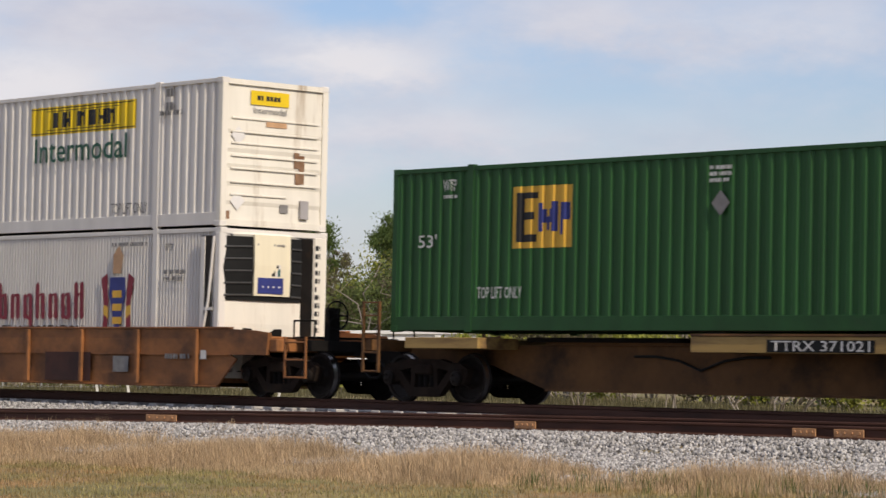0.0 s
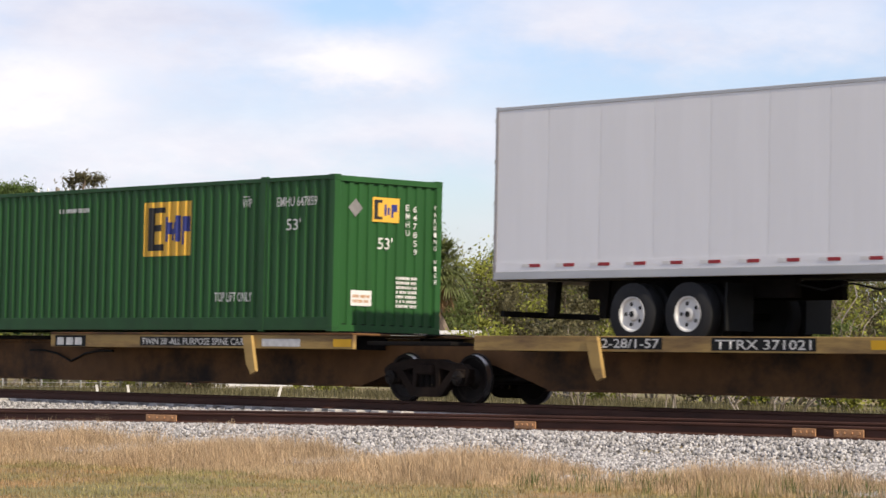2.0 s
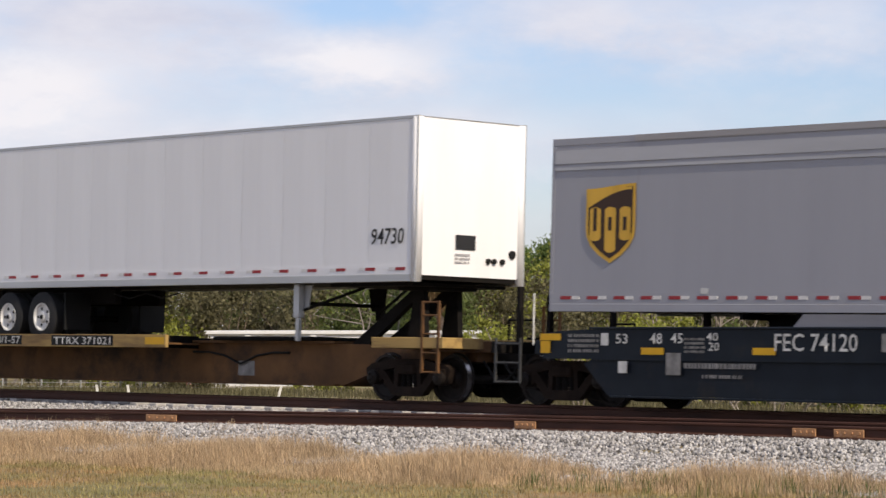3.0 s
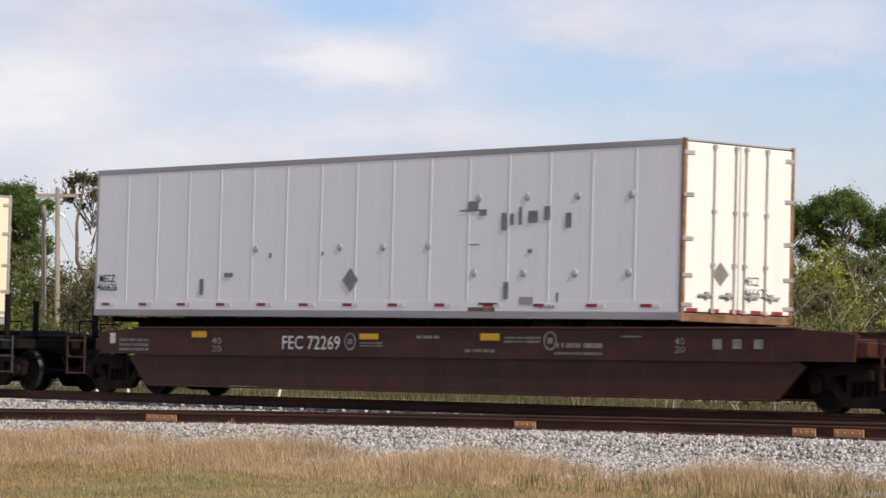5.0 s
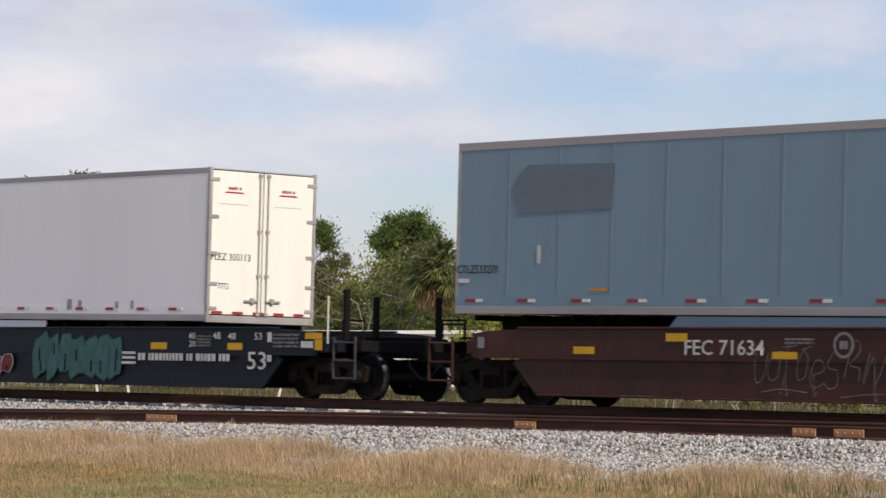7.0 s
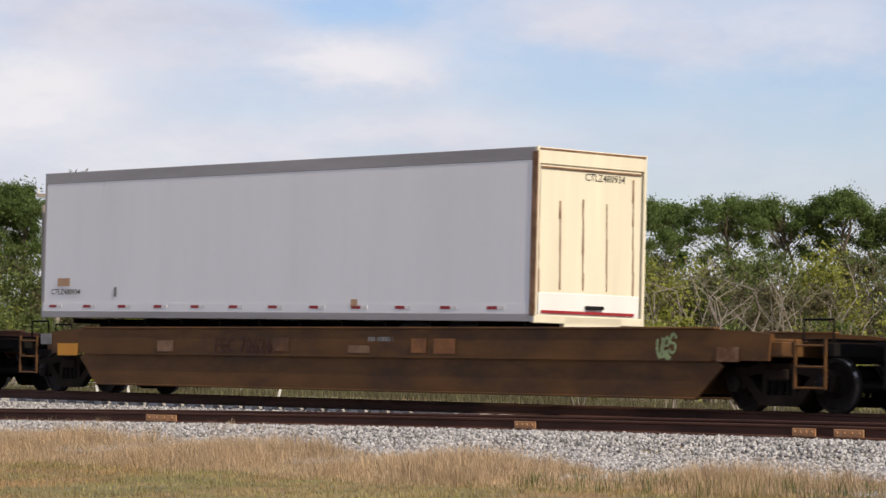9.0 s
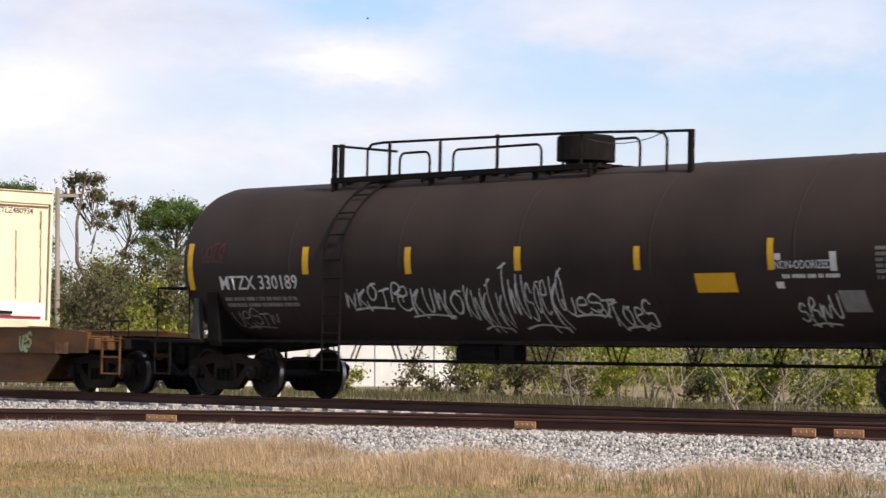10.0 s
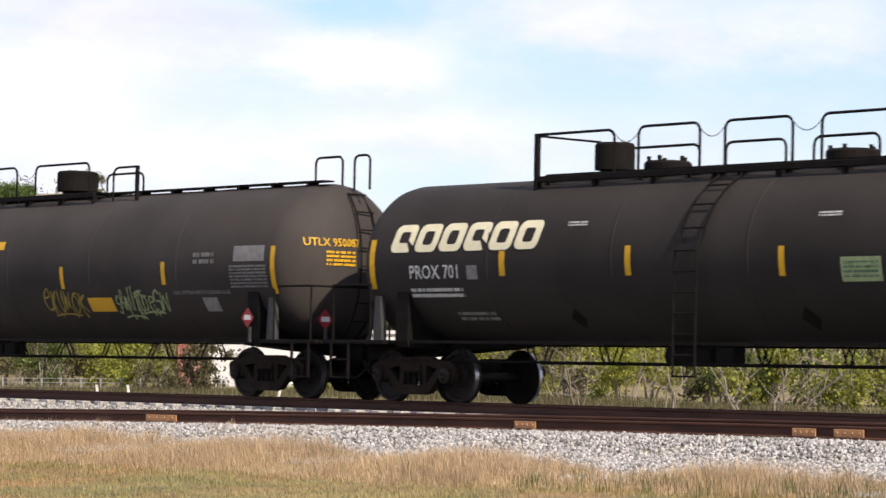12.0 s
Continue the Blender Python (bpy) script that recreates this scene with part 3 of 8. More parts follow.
def lathe_at(bm, at, r, t):
    """A spoked hand wheel facing along x."""
    x, y, z = at
    n = 18
    pts = [(x, y + r * math.cos(2 * math.pi * k / n), z + r * math.sin(2 * math.pi * k / n)) for k in range(n + 1)]
    pipe(bm, pts, t * 0.6)
    for k in range(5):
        w = 2 * math.pi * k / 5
        rod(bm, (x, y, z), (x, y + r * math.cos(w), z + r * math.sin(w)), t * 0.5)
    rod(bm, (x - 0.05, y, z), (x + 0.05, y, z), 0.05)


# ---- spine car ----
def spine_car():
    c = thing("spine_car", "grimy ochre three-platform articulated spine car on the main track", "railcar", -11.8)
    o = 11.8
    joints = [-38.9 + o, -21.15 + o, -2.45 + o, 15.25 + o]
    for i, (a, b) in enumerate(zip(joints, joints[1:])):
        bm = bmnew()
        e0 = 1.15 if i == 0 else 0.55
        e1 = 1.15 if i == 2 else 0.55
        prism(bm, [(a - e0, 0.72), (a + 1.1, 0.66), (a + 2.5, 0.25), (b - 2.5, 0.25), (b - 1.1, 0.66), (b + e1, 0.72), (b + e1, 0.98), (b - 3.2, 1.02), (a + 3.2, 1.02), (a - e0, 0.98)], -0.46, 0.46)
        part("spine_beam", bm, "ttx_brown", c)
        bm = bmnew()
        for z in (0.235, 1.021):
            box(bm, a + 2.6, b - 2.6, -0.62, 0.62, z, z + 0.04)
        part("beam_flange", bm, "ttx_brown", c)
        # long side deck: behind its far end on the first two platforms, at the other end on the last
        d0, d1 = [(-32.07 + o, -22.6 + o), (-13.44 + o, -3.92 + o), (-0.72 + o, 8.66 + o)][i]
        for s in (-1, 1):
            bm = bmnew()
            box(bm, d0, d1, s * 1.44, s * 1.52, 0.90, 1.15, 0.008)
            part("deck_side", bm, "yellow", c)
            bm = bmnew()
            box(bm, d0, d1, s * 0.64, s * (1.54 if i < 2 else 1.43), *((1.152, 1.19) if i < 2 else (0.965, 1.0)), 0.006)
            part("deck_plate", bm, "ttx_brown", c)
            n = 5
            for k in range(n):
                x = d0 + 0.4 + (d1 - d0 - 0.8) * k / (n - 1)
                bm = bmnew()
                prism(bm, [(x - 0.06, 0.9), (x + 0.06, 0.9), (x + 0.06, 1.14), (x - 0.06, 1.14)], s * 0.47, s * 1.43)
                part("outrigger", bm, "under", c)
            # container guide bracket hanging at the side
            x = d1 - 3.0 if i < 2 else d0 + 2.9
            bm = bmnew()
            prism(bm, [(x - 0.12, 1.14), (x + 0.14, 1.14), (x + 0.30, 0.48), (x + 0.16, 0.42), (x + 0.02, 0.62)], s * 1.53, s * 1.60)
            part("guide_bracket", bm, "yellow", c)
            # short deck at the other end
            q0, q1 = [(-39.0 + o, -37.1 + o), (-19.3 + o, -18.6 + o), (14.7 + o, 16.6 + o)][i]
            bm = bmnew()
            box(bm, q0, q1, s * 0.5, s * 1.45, 0.93, 1.12, 0.01)
            part("end_deck", bm, "yellow", c)
        for x in ((d0 + 0.3, d1 - 0.35) if i < 2 else ()):
            bm = bmnew()
            box(bm, x - 0.2, x + 0.2, -1.3, 1.3, 1.192, 1.215)
            part("corner_pedestal", bm, "under", c)
    # hitch plates and gear along the beams
    for a, b in ((-36.6, -33.0), (-18.0, -14.2), (9.2, 12.2)):
        bm = bmnew()
        box(bm, a + o, b + o, -0.8, 0.8, 1.065, 1.14, 0.02)
        part("tread_plate", bm, "under", c)
    # folding hitch that carries the trailer's nose
    bm = bmnew()
    for s in (-1, 1):
        prism(bm, [(12.9 + o, 1.0), (13.4 + o, 1.0), (14.9 + o, 1.98), (14.6 + o, 2.0)], s * 0.30, s * 0.42)
        prism(bm, [(14.5 + o, 1.0), (15.0 + o, 1.0), (14.95 + o, 2.0), (14.7 + o, 2.0)], s * 0.34, s * 0.46)
    box(bm, 14.3 + o, 15.3 + o, -0.5, 0.5, 1.98, 2.04)
    part("trailer_hitch", bm, "under", c)
    for w, x in ((-1, joints[0] - 1.15), (1, joints[-1] + 1.15)):
        bm = bmnew()
        box(bm, x - 0.1, x + 0.1, -1.42, 1.42, 0.88, 1.08, 0.01)
        part("end_sill", bm, "ttx_brown", c)
        for s in (-1, 1):
            bm = bmnew()
            xa, xb = x + w * 0.08, x - w * 0.34
            for q in (xa, xb):
                box(bm, q - 0.025, q + 0.025, s * 1.44 - 0.02, s * 1.44 + 0.02, 0.5, 1.75)
            for z in (0.52, 0.85, 1.18, 1.5, 1.73):
                rod(bm, (xa, s * 1.44, z), (xb, s * 1.44, z), 0.016)
            part("sill_step", bm, "ttx_brown", c)
        coupler(c, x, w)
    for x in joints:
        truck(c, x, 0.42)
    for x in joints[1:3]:
        bm = bmnew()
        box(bm, x - 1.3, x + 1.3, -0.3, 0.3, 0.78, 0.9, 0.02)
        rod(bm, (x, 0, 0.7), (x, 0, 1.05), 0.24, 16)
        part("articulation", bm, "under", c)
        for s in (-1, 1):
            bm = bmnew()
            box(bm, x - 1.35, x + 0.9, s * 0.9, s * 1.3, 0.98, 1.05, 0.01)
            part("joint_deck", bm, "under", c)
    return c


# ---- containers and trailers: local x from 0 to the length, z from 0 up ----
def corrugated(bm, x0, x1, z0, z1, y, depth, pitch, way):
    n = max(1, round((x1 - x0) / pitch))
    p = (x1 - x0) / n
    prof = []
    for i in range(n):
        a = x0 + i * p
        prof += [(a, 0), (a + 0.30 * p, 0), (a + 0.45 * p, depth), (a + 0.85 * p, depth)]
    prof.append((x1, 0))
    lo = [bm.verts.new((x, y + way * d, z0)) for x, d in prof]
    hi = [bm.verts.new((x, y + way * d, z1)) for x, d in prof]
    for i in range(len(prof) - 1):
        bm.faces.new((lo[i], lo[i + 1], hi[i + 1], hi[i]))
    return bm


def end_corrugated(bm, x, y0, y1, z0, z1, depth, pitch, way):
    n = max(1, round((y1 - y0) / pitch))
    p = (y1 - y0) / n
    prof = []
    for i in range(n):
        a = y0 + i * p
        prof += [(a, 0), (a + 0.45 * p, 0), (a + 0.55 * p, depth), (a + 0.9 * p, depth)]
    prof.append((y1, 0))
    lo = [bm.verts.new((x - way * d, y, z0)) for y, d in prof]
    hi = [bm.verts.new((x - way * d, y, z1)) for y, d in prof]
    for i in range(len(prof) - 1):
        bm.faces.new((lo[i], lo[i + 1], hi[i + 1], hi[i]))
    return bm


def container(x, z, name, label, skin, frame, endskin, length=16.15, height=2.88, post_at=(2.03, 14.05), pitch=0.27, ribs_end=True):
    c = thing(name, label, "container", x, z)
    w, L, H = 1.295, length, height
    seg = [0.13] + [v for p_ in post_at for v in (p_ - 0.09, p_ + 0.09)] + [L - 0.13]
    for s in (-1, 1):
        for k in range(0, len(seg), 2):
            bm = corrugated(bmnew(), seg[k], seg[k + 1], 0.27, H - 0.09, s * (w - 0.012), 0.042, pitch, -s)
            part("side_panel", bm, skin, c)
        bm = bmnew()
        box(bm, 0.12, L - 0.12, s * (w - 0.075), s * (w - 0.004), 0.03, 0.27, 0.006)
        part("bottom_rail", bm, frame, c)
        bm = bmnew()
        box(bm, 0.12, L - 0.12, s * (w - 0.07), s * (w - 0.002), H - 0.09, H - 0.012, 0.006)
        part("top_rail", bm, frame, c)
        for x0 in (0.0, L - 0.14):
            bm = bmnew()
            box(bm, x0, x0 + 0.14, s * (w - 0.14), s * w, 0.1, H - 0.1, 0.008)
            part("corner_post", bm, endskin if x0 > 1 else frame, c)
        for x0 in post_at:
            bm = bmnew()
            box(bm, x0 - 0.085, x0 + 0.085, s * (w - 0.09), s * (w + 0.004), 0.0, H + 0.015, 0.008)
            part("lifting_post", bm, frame, c)
        for x0 in (0.0, L - 0.18):
            for z0 in (0.0, H - 0.115):
                bm = bmnew()
                box(bm, x0 - 0.004, x0 + 0.184, s * (w - 0.16), s * (w + 0.006), z0, z0 + 0.115, 0.012)
                part("corner_casting", bm, frame, c)
    bm = bmnew()
    box(bm, 0.05, L - 0.05, -w + 0.08, w - 0.08, H - 0.05, H - 0.02)
    part("roof", bm, skin, c)
    bm = bmnew()
    box(bm, 0.05, L - 0.05, -w + 0.08, w - 0.08, 0.08, 0.16)
    part("floor_frame", bm, "under", c)
    for x0, way in ((0.03, -1), (L - 0.03, 1)):
        bm = bmnew()
        if ribs_end:
            end_corrugated(bm, x0, -w + 0.14, w - 0.14, 0.14, H - 0.12, 0.035, 0.23, way)
        else:
            zs = [0.14, 0.42, 0.5, 0.78, 0.86, 1.12, 1.2, 1.42, 1.5, 1.78, 1.86, H - 0.12]
            prev = None
            for i, zz in enumerate(zs):
                d = 0.0 if (i // 2) % 2 == 0 else 0.03
                row = [bm.verts.new((x0 - way * (0.02 if i % 2 else 0.0), yy, zz)) for yy in (-w + 0.14, w - 0.14)]
                if prev:
                    bm.faces.new((prev[0], prev[1], row[1], row[0]))
                prev = row
        part("end_panel", bm, endskin, c)
        bm = bmnew()
        box(bm, x0 - 0.03, x0 + 0.03, -w + 0.12, w - 0.12, 0.02, 0.14)
        part("end_sill", bm, endskin, c)
        bm = box(bmnew(), x0 - 0.03, x0 + 0.03, -w + 0.12, w - 0.12, H - 0.12, H - 0.02)
        part("end_header", bm, endskin, c)
    return c


def trailer(x, z, name, label, skin, door, length=16.15, height=2.93, seams=1.22, tilt=0.42, band=0.16, rail="rail_grey", frame="rail_grey", tape=1.25, doors="bars", posts=True, turned=False):
    """A van body, its nose at x = 0 and its doors at the other end."""
    c = thing(name, label, "trailer", x, z, tilt=tilt)
    if turned:
        c.matrix_basis = pose(x + length, 0, z, 0, 0, 180)
    w, L, H = 1.295, length, height
    n = max(1, round((L - 0.1) / seams))
    p = (L - 0.1) / n
    bm = box(bmnew(), 0.004, p - 0.004, 0, 0.03, 0.30, H - band)
    first = None
    for s in (-1, 1):
        for k in range(n):
            at = pose(0.05 + k * p, s * w if s < 0 else w - 0.03, 0)
            if first is None:
                first = part("side_panel", bm, skin, c, at=at)
            else:
                again(first, c, at)
        if posts:
            lead = None
            for k in range(1, n):
                at = pose(0.05 + k * p, s * (w + 0.004), 0)
                if lead is None:
                    lead = part("seam_strip", box(bmnew(), -0.02, 0.02, -0.002, 0.002, 0.31, H - band - 0.01), skin, c, at=at)
                else:
                    again(lead, c, at)
        bm = bmnew()
        box(bm, 0.0, L, s * (w - 0.05), s * (w + 0.008), H - band, H, 0.008)
        part("top_rail", bm, rail, c)
        bm = bmnew()
        box(bm, 0.0, L, s * (w - 0.05), s * (w + 0.01), 0.0, 0.13, 0.008)
        part("bottom_rail", bm, rail, c)
        bm = bmnew()
        box(bm, 0.0, L, s * (w - 0.03), s * (w + 0.005), 0.13, 0.30)
        part("rub_strip", bm, skin, c)
        bm = bmnew()
        box(bm, -0.02, 0.05, s * (w - 0.06), s * (w + 0.005), 0.0, H)
        part("nose_post", bm, rail, c)
        bm = bmnew()
        box(bm, L - 0.06, L + 0.02, s * (w - 0.06), s * (w + 0.008), -0.02, H + 0.01, 0.008)
        part("rear_post", bm, frame, c)
    k = 0
    a = 0.25
    first = None
    while a < L - 0.5:
        at = pose(a, w + 0.008 if turned else -w - 0.008, 0.20)
        if first is None:
            first = part("red_tape", box(bmnew(), 0, 0.26, -0.003, 0.003, 0, 0.055), "red", c, at=at)
            white = part("white_tape", box(bmnew(), 0.26, 0.44, -0.003, 0.003, 0, 0.055), "tape", c, at=at)
        else:
            again(first, c, at)
            again(white, c, at)
        a += tape
    bm = box(bmnew(), 0, L, -w + 0.03, w - 0.03, H - 0.03, H - 0.005)
    part("roof", bm, "alu", c)
    bm = box(bmnew(), 0.02, L - 0.02, -w + 0.05, w - 0.05, 0.04, 0.12)
    part("floor", bm, "under", c)
    bm = box(bmnew(), 0.0, 0.04, -w + 0.05, w - 0.05, 0.12, H - 0.02)
    part("nose_panel", bm, skin, c)
    # doors
    if doors == "roll":
        bm = bmnew()
        box(bm, L - 0.04, L - 0.01, -w + 0.1, w - 0.1, 0.30, H - 0.28)
        part("roll_door", bm, door, c)
        bm = bmnew()
        box(bm, L - 0.05, L + 0.02, -w + 0.06, w - 0.06, H - 0.28, H, 0.01)
        part("door_header", bm, door, c)
    else:
        for s in (-1, 1):
            bm = box(bmnew(), L - 0.03, L + 0.012, s * 0.012, s * (w - 0.065), 0.14, H - 0.05, 0.008)
            d = part("door", bm, door, c)
            for k, yy in enumerate((0.12, 0.62) if doors == "bars" else (0.1,)):
                bm = rod(bmnew(), (L + 0.035, s * yy, 0.12), (L + 0.035, s * yy, H - 0.06), 0.017)
                for zz in (0.16, 0.9, 1.75, H - 0.1):
                    box(bm, L + 0.012, L + 0.055, s * yy - 0.04, s * yy + 0.04, zz - 0.03, zz + 0.03)
                part("lock_rod", bm, "rail_grey", d)
                bm = bmnew()
                box(bm, L + 0.04, L + 0.065, s * yy - 0.02, s * yy + s * 0.34, 0.40, 0.43)
                box(bm, L + 0.02, L + 0.07, s * yy + s * 0.14 - 0.04, s * yy + s * 0.14 + 0.04, 0.37, 0.47)
                part("handle", bm, "rail_grey", d)
            for zz in (0.25, 0.72, 1.3, 2.0, H - 0.22):
                bm = box(bmnew(), L + 0.0, L + 0.03, s * (w - 0.22), s * (w + 0.012), zz - 0.035, zz + 0.035, 0.006)
                part("hinge", bm, "rail_grey", d)
        bm = bmnew()
        for k in range(5):
            box(bm, L + 0.021, L + 0.026, -w + 0.1 + 0.5 * k, -w + 0.35 + 0.5 * k, 0.15, 0.20)
        part("rear_red_tape", bm, "red", c)
    bm = box(bmnew(), L - 0.04, L + 0.02, -w + 0.06, w - 0.06, -0.02, 0.12, 0.01)
    part("rear_sill", bm, frame, c)
    return c


def bogie_in_well(c, length):
    """The tandem axles and landing legs under a trailer that sit down in the well."""
    for k, x in enumerate((length - 3.4, length - 2.1)):
        for s in (-1, 1):
            road_wheel(c, x, s * 1.02, -0.42)
    for s in (-1, 1):
        part("slider_rail", box(bmnew(), length - 4.2, length - 1.0, s * 0.45, s * 0.6, -0.30, 0.02), "under", c)
        part("landing_leg", rod(bmnew(), (3.2, s * 0.9, -0.5), (3.2, s * 0.9, 0.03), 0.07), "under", c)


def chassis(c, x0, x1):
    """Dark longitudinal frame rails and crossmembers under a trailer floor."""
    for s_ in (-1, 1):
        part("frame_rail", box(bmnew(), x0, x1, s_ * 0.50, s_ * 0.58, -0.34, -0.012, 0.006), "under", c)
    n = round((x1 - x0) / 1.2)
    for k in range(n + 1):
        x = x0 + (x1 - x0) * k / n
        part("crossmember", box(bmnew(), x - 0.03, x + 0.03, -1.2, 1.2, -0.11, -0.013), "under", c)


def side_skirt(c, x0, x1, material):
    """A fairing panel hanging under the near side between the legs and the axles."""
    bm = bmnew()
    prism(bm, [(x0, -0.36), (x0 + 0.35, -0.02), (x1, -0.02), (x1, -0.36)], -1.27, -1.245)
    part("side_skirt", bm, material, c)


def road_wheel(c, x, y, z):
    s = -1 if y < 0 else 1
    key = "road_tyre%d" % s
    if key not in SHARED:
        bm = lathe(bmnew(), [(s * -0.28, 0.29), (s * -0.30, 0.46), (s * -0.24, 0.51), (s * -0.03, 0.51), (0, 0.46), (s * -0.01, 0.29), (s * -0.15, 0.28)], 30)
        SHARED[key] = part("tyre", bm, "rubber", c, "", True, pose(x, y, z))
        mark_sharp(SHARED[key].data)
        bm = lathe(bmnew(), [(s * -0.24, 0.285), (s * -0.005, 0.285), (s * -0.01, 0.262), (s * -0.05, 0.245), (s * -0.06, 0.12), (s * -0.02, 0.10), (s * -0.01, 0.04)], 26)
        SHARED["hub%d" % s] = part("hub", bm, "hub", c, "white painted wheel hub", True, pose(x, y, z))
        mark_sharp(SHARED["hub%d" % s].data)
        # hand holes are not cut: black plugs give their shaded depth
        bm = bmnew()
        for k in range(5):
            w = 2 * math.pi * k / 5
            cx, cz = 0.175 * math.cos(w), 0.175 * math.sin(w)
            rod(bm, (cx, s * -0.08, cz), (cx, s * -0.05, cz), 0.034, 8)
        rod(bm, (0, s * -0.05, 0), (0, s * 0.0, 0), 0.05, 12)
        SHARED["holes%d" % s] = part("hub_holes", bm, "black", c, "", False, pose(x, y, z))
    else:
        for k in (key, "hub%d" % s, "holes%d" % s):
            again(SHARED[k], c, pose(x, y, z))


# ---- tank cars ----
def arch(a, b, y, z0, z1, r=0.14):
    """A handrail hoop with rounded corners."""
    pts = [(a, y, z0), (a, y, z1 - r)]
    for k in range(1, 4):
        w = math.pi / 2 * k / 4
        pts.append((a + r * (1 - math.cos(w)) * (1 if b > a else -1), y, z1 - r + r * math.sin(w)))
    sgn = 1 if b > a else -1
    pts += [(a + sgn * r, y, z1), (b - sgn * r, y, z1)]
    for k in range(1, 4):
        w = math.pi / 2 * k / 4
        pts.append((b - sgn * r * (1 - math.sin(w)), y, z1 - r * (1 - math.cos(w))))
    pts += [(b, y, z1 - r), (b, y, z0)]
    return pts


def tank_car(xc, half, spread, skin, label, R=1.5, zc=2.52):
    """half: from the middle to the seam of the head; spread: from the middle to each truck."""
    c = thing("tank_car", label, "railcar", xc, group="tank cars")
    bm = bmnew()
    prof = []
    for k in range(0, 9):
        w = math.pi / 2 * k / 8
        prof.append((-half - 0.78 * math.cos(w), max(R * math.sin(w), 0.02)))
    n = 8
    prof += [(-half + 2 * half * k / n, R) for k in range(1, n)]
    for k in range(8, -1, -1):
        w = math.pi / 2 * k / 8
        prof.append((half + 0.78 * math.cos(w), max(R * math.sin(w), 0.02)))
    lathe(bm, prof, 64, "X")
    bmesh.ops.translate(bm, verts=bm.verts, vec=(0, 0, zc))
    part("tank", bm, skin, c, "", True)
    for k in range(1, 6):
        x = -half + 2 * half * k / 6
        bm = bmnew()
        lathe(bm, [(x - 0.03, R - 0.01), (x - 0.012, R + 0.007), (x + 0.012, R + 0.007), (x + 0.03, R - 0.01)], 64, "X")
        bmesh.ops.translate(bm, verts=bm.verts, vec=(0, 0, zc))
        part("weld_seam", bm, skin, c, "", True)
    for w in (-1, 1):
        bm = bmnew()
        prism(bm, [(w * (spread - 1.6), 0.98), (w * (half + 1.35), 0.72), (w * (half + 1.35), 1.0), (w * (spread - 1.6), 1.16)], -0.36, 0.36)
        part("stub_sill", bm, "under", c)
        for s in (-1, 1):
            bm = bmnew()
            pts = []
            for k in range(7):
                a = radians(-82 + 12 * k)
                pts.append((s * (R + 0.02) * math.cos(a) , zc + (R + 0.02) * math.sin(a)))
            lo = [(s * 0.4, 0.95), (s * 1.30, 0.95), (s * 1.36, 1.06)]
            poly = lo + [q for q in pts[::-1] if q[1] > 1.05 and q[1] < 2.05]
            a = [bm.verts.new((w * spread - 0.16, yy, zz)) for yy, zz in poly]
            b = [bm.verts.new((w * spread + 0.16, yy, zz)) for yy, zz in poly]
            bm.faces.new(a)
            bm.faces.new(b[::-1])
            for i in range(len(poly)):
                j = (i + 1) % len(poly)
                bm.faces.new((a[i], a[j], b[j], b[i]))
            part("saddle", bm, "under", c)
        bm = bmnew()
        box(bm, w * (half - 0.35), w * (half + 1.3), -1.42, 1.42, 1.0, 1.07, 0.01)
        part("end_platform", bm, "under", c)
        # saddle braces from the platform up to the tank, and the platform handrail
        for s in (-1, 1):
            bm = bmnew()
            xx = w * (half - 0.1)
            prism(bm, [(xx - 0.12, 1.07), (xx + 0.12, 1.07), (xx + 0.07, 1.85), (xx - 0.07, 1.85)], s * 1.25, s * 1.36)
            part("brace", bm, "step", c)
            bm = bmnew()
            pipe(bm, [(w * (half + 0.05), s * 1.4, 1.05), (w * (half + 0.05), s * 1.4, 2.05), (w * (half + 1.1), s * 1.38, 2.05), (w * (half + 1.1), s * 1.38, 1.05)], 0.02)
            part("platform_rail", bm, "under", c)
            bm = bmnew()
            xa, xb = w * (half + 0.62), w * (half + 1.1)
            for x in (xa, xb):
                box(bm, x - 0.02, x + 0.02, s * 1.42 - 0.02, s * 1.42 + 0.02, 0.38, 1.02)
            for z in (0.4, 0.72):
                rod(bm, (xa, s * 1.42, z), (xb, s * 1.42, z), 0.016)
            part("sill_step", bm, "under", c)
        bm = bmnew()
        pipe(bm, [(w * (half + 1.12), -1.38, 2.05), (w * (half + 1.12), 1.38, 2.05)], 0.02)
        part("end_rail", bm, "under", c)
        coupler(c, w * (half + 1.3), w)
    # running pipe along each side under the tank, with hangers
    for s in (-1, 1):
        bm = bmnew()
        box(bm, -half + 0.2, half - 0.2, s * 1.24, s * 1.30, 1.02, 1.07)
        part("side_sill", bm, "under", c)
        bm = bmnew()
        rod(bm, (-half + 1.6, s * 0.95, 0.72), (half - 1.6, s * 0.95, 0.72), 0.02)
        for k in range(9):
            x = -half + 2.0 + (2 * half - 4) * k / 8
            for q in (-0.07, 0.07):
                rod(bm, (x + q, s * 0.95, 0.70), (x + q, s * 1.1, 1.04), 0.016)
        part("brake_rod", bm, "under", c)
    bm = bmnew()
    rod(bm, (-2.6, -0.35, 0.86), (-1.6, -0.35, 0.86), 0.17, 14)
    box(bm, -1.4, -1.0, -0.6, -0.3, 0.72, 1.0, 0.02)
    part("brake_reservoir", bm, "under", c)
    truck(c, -spread, 0.457)
    truck(c, spread, 0.457)
    return c


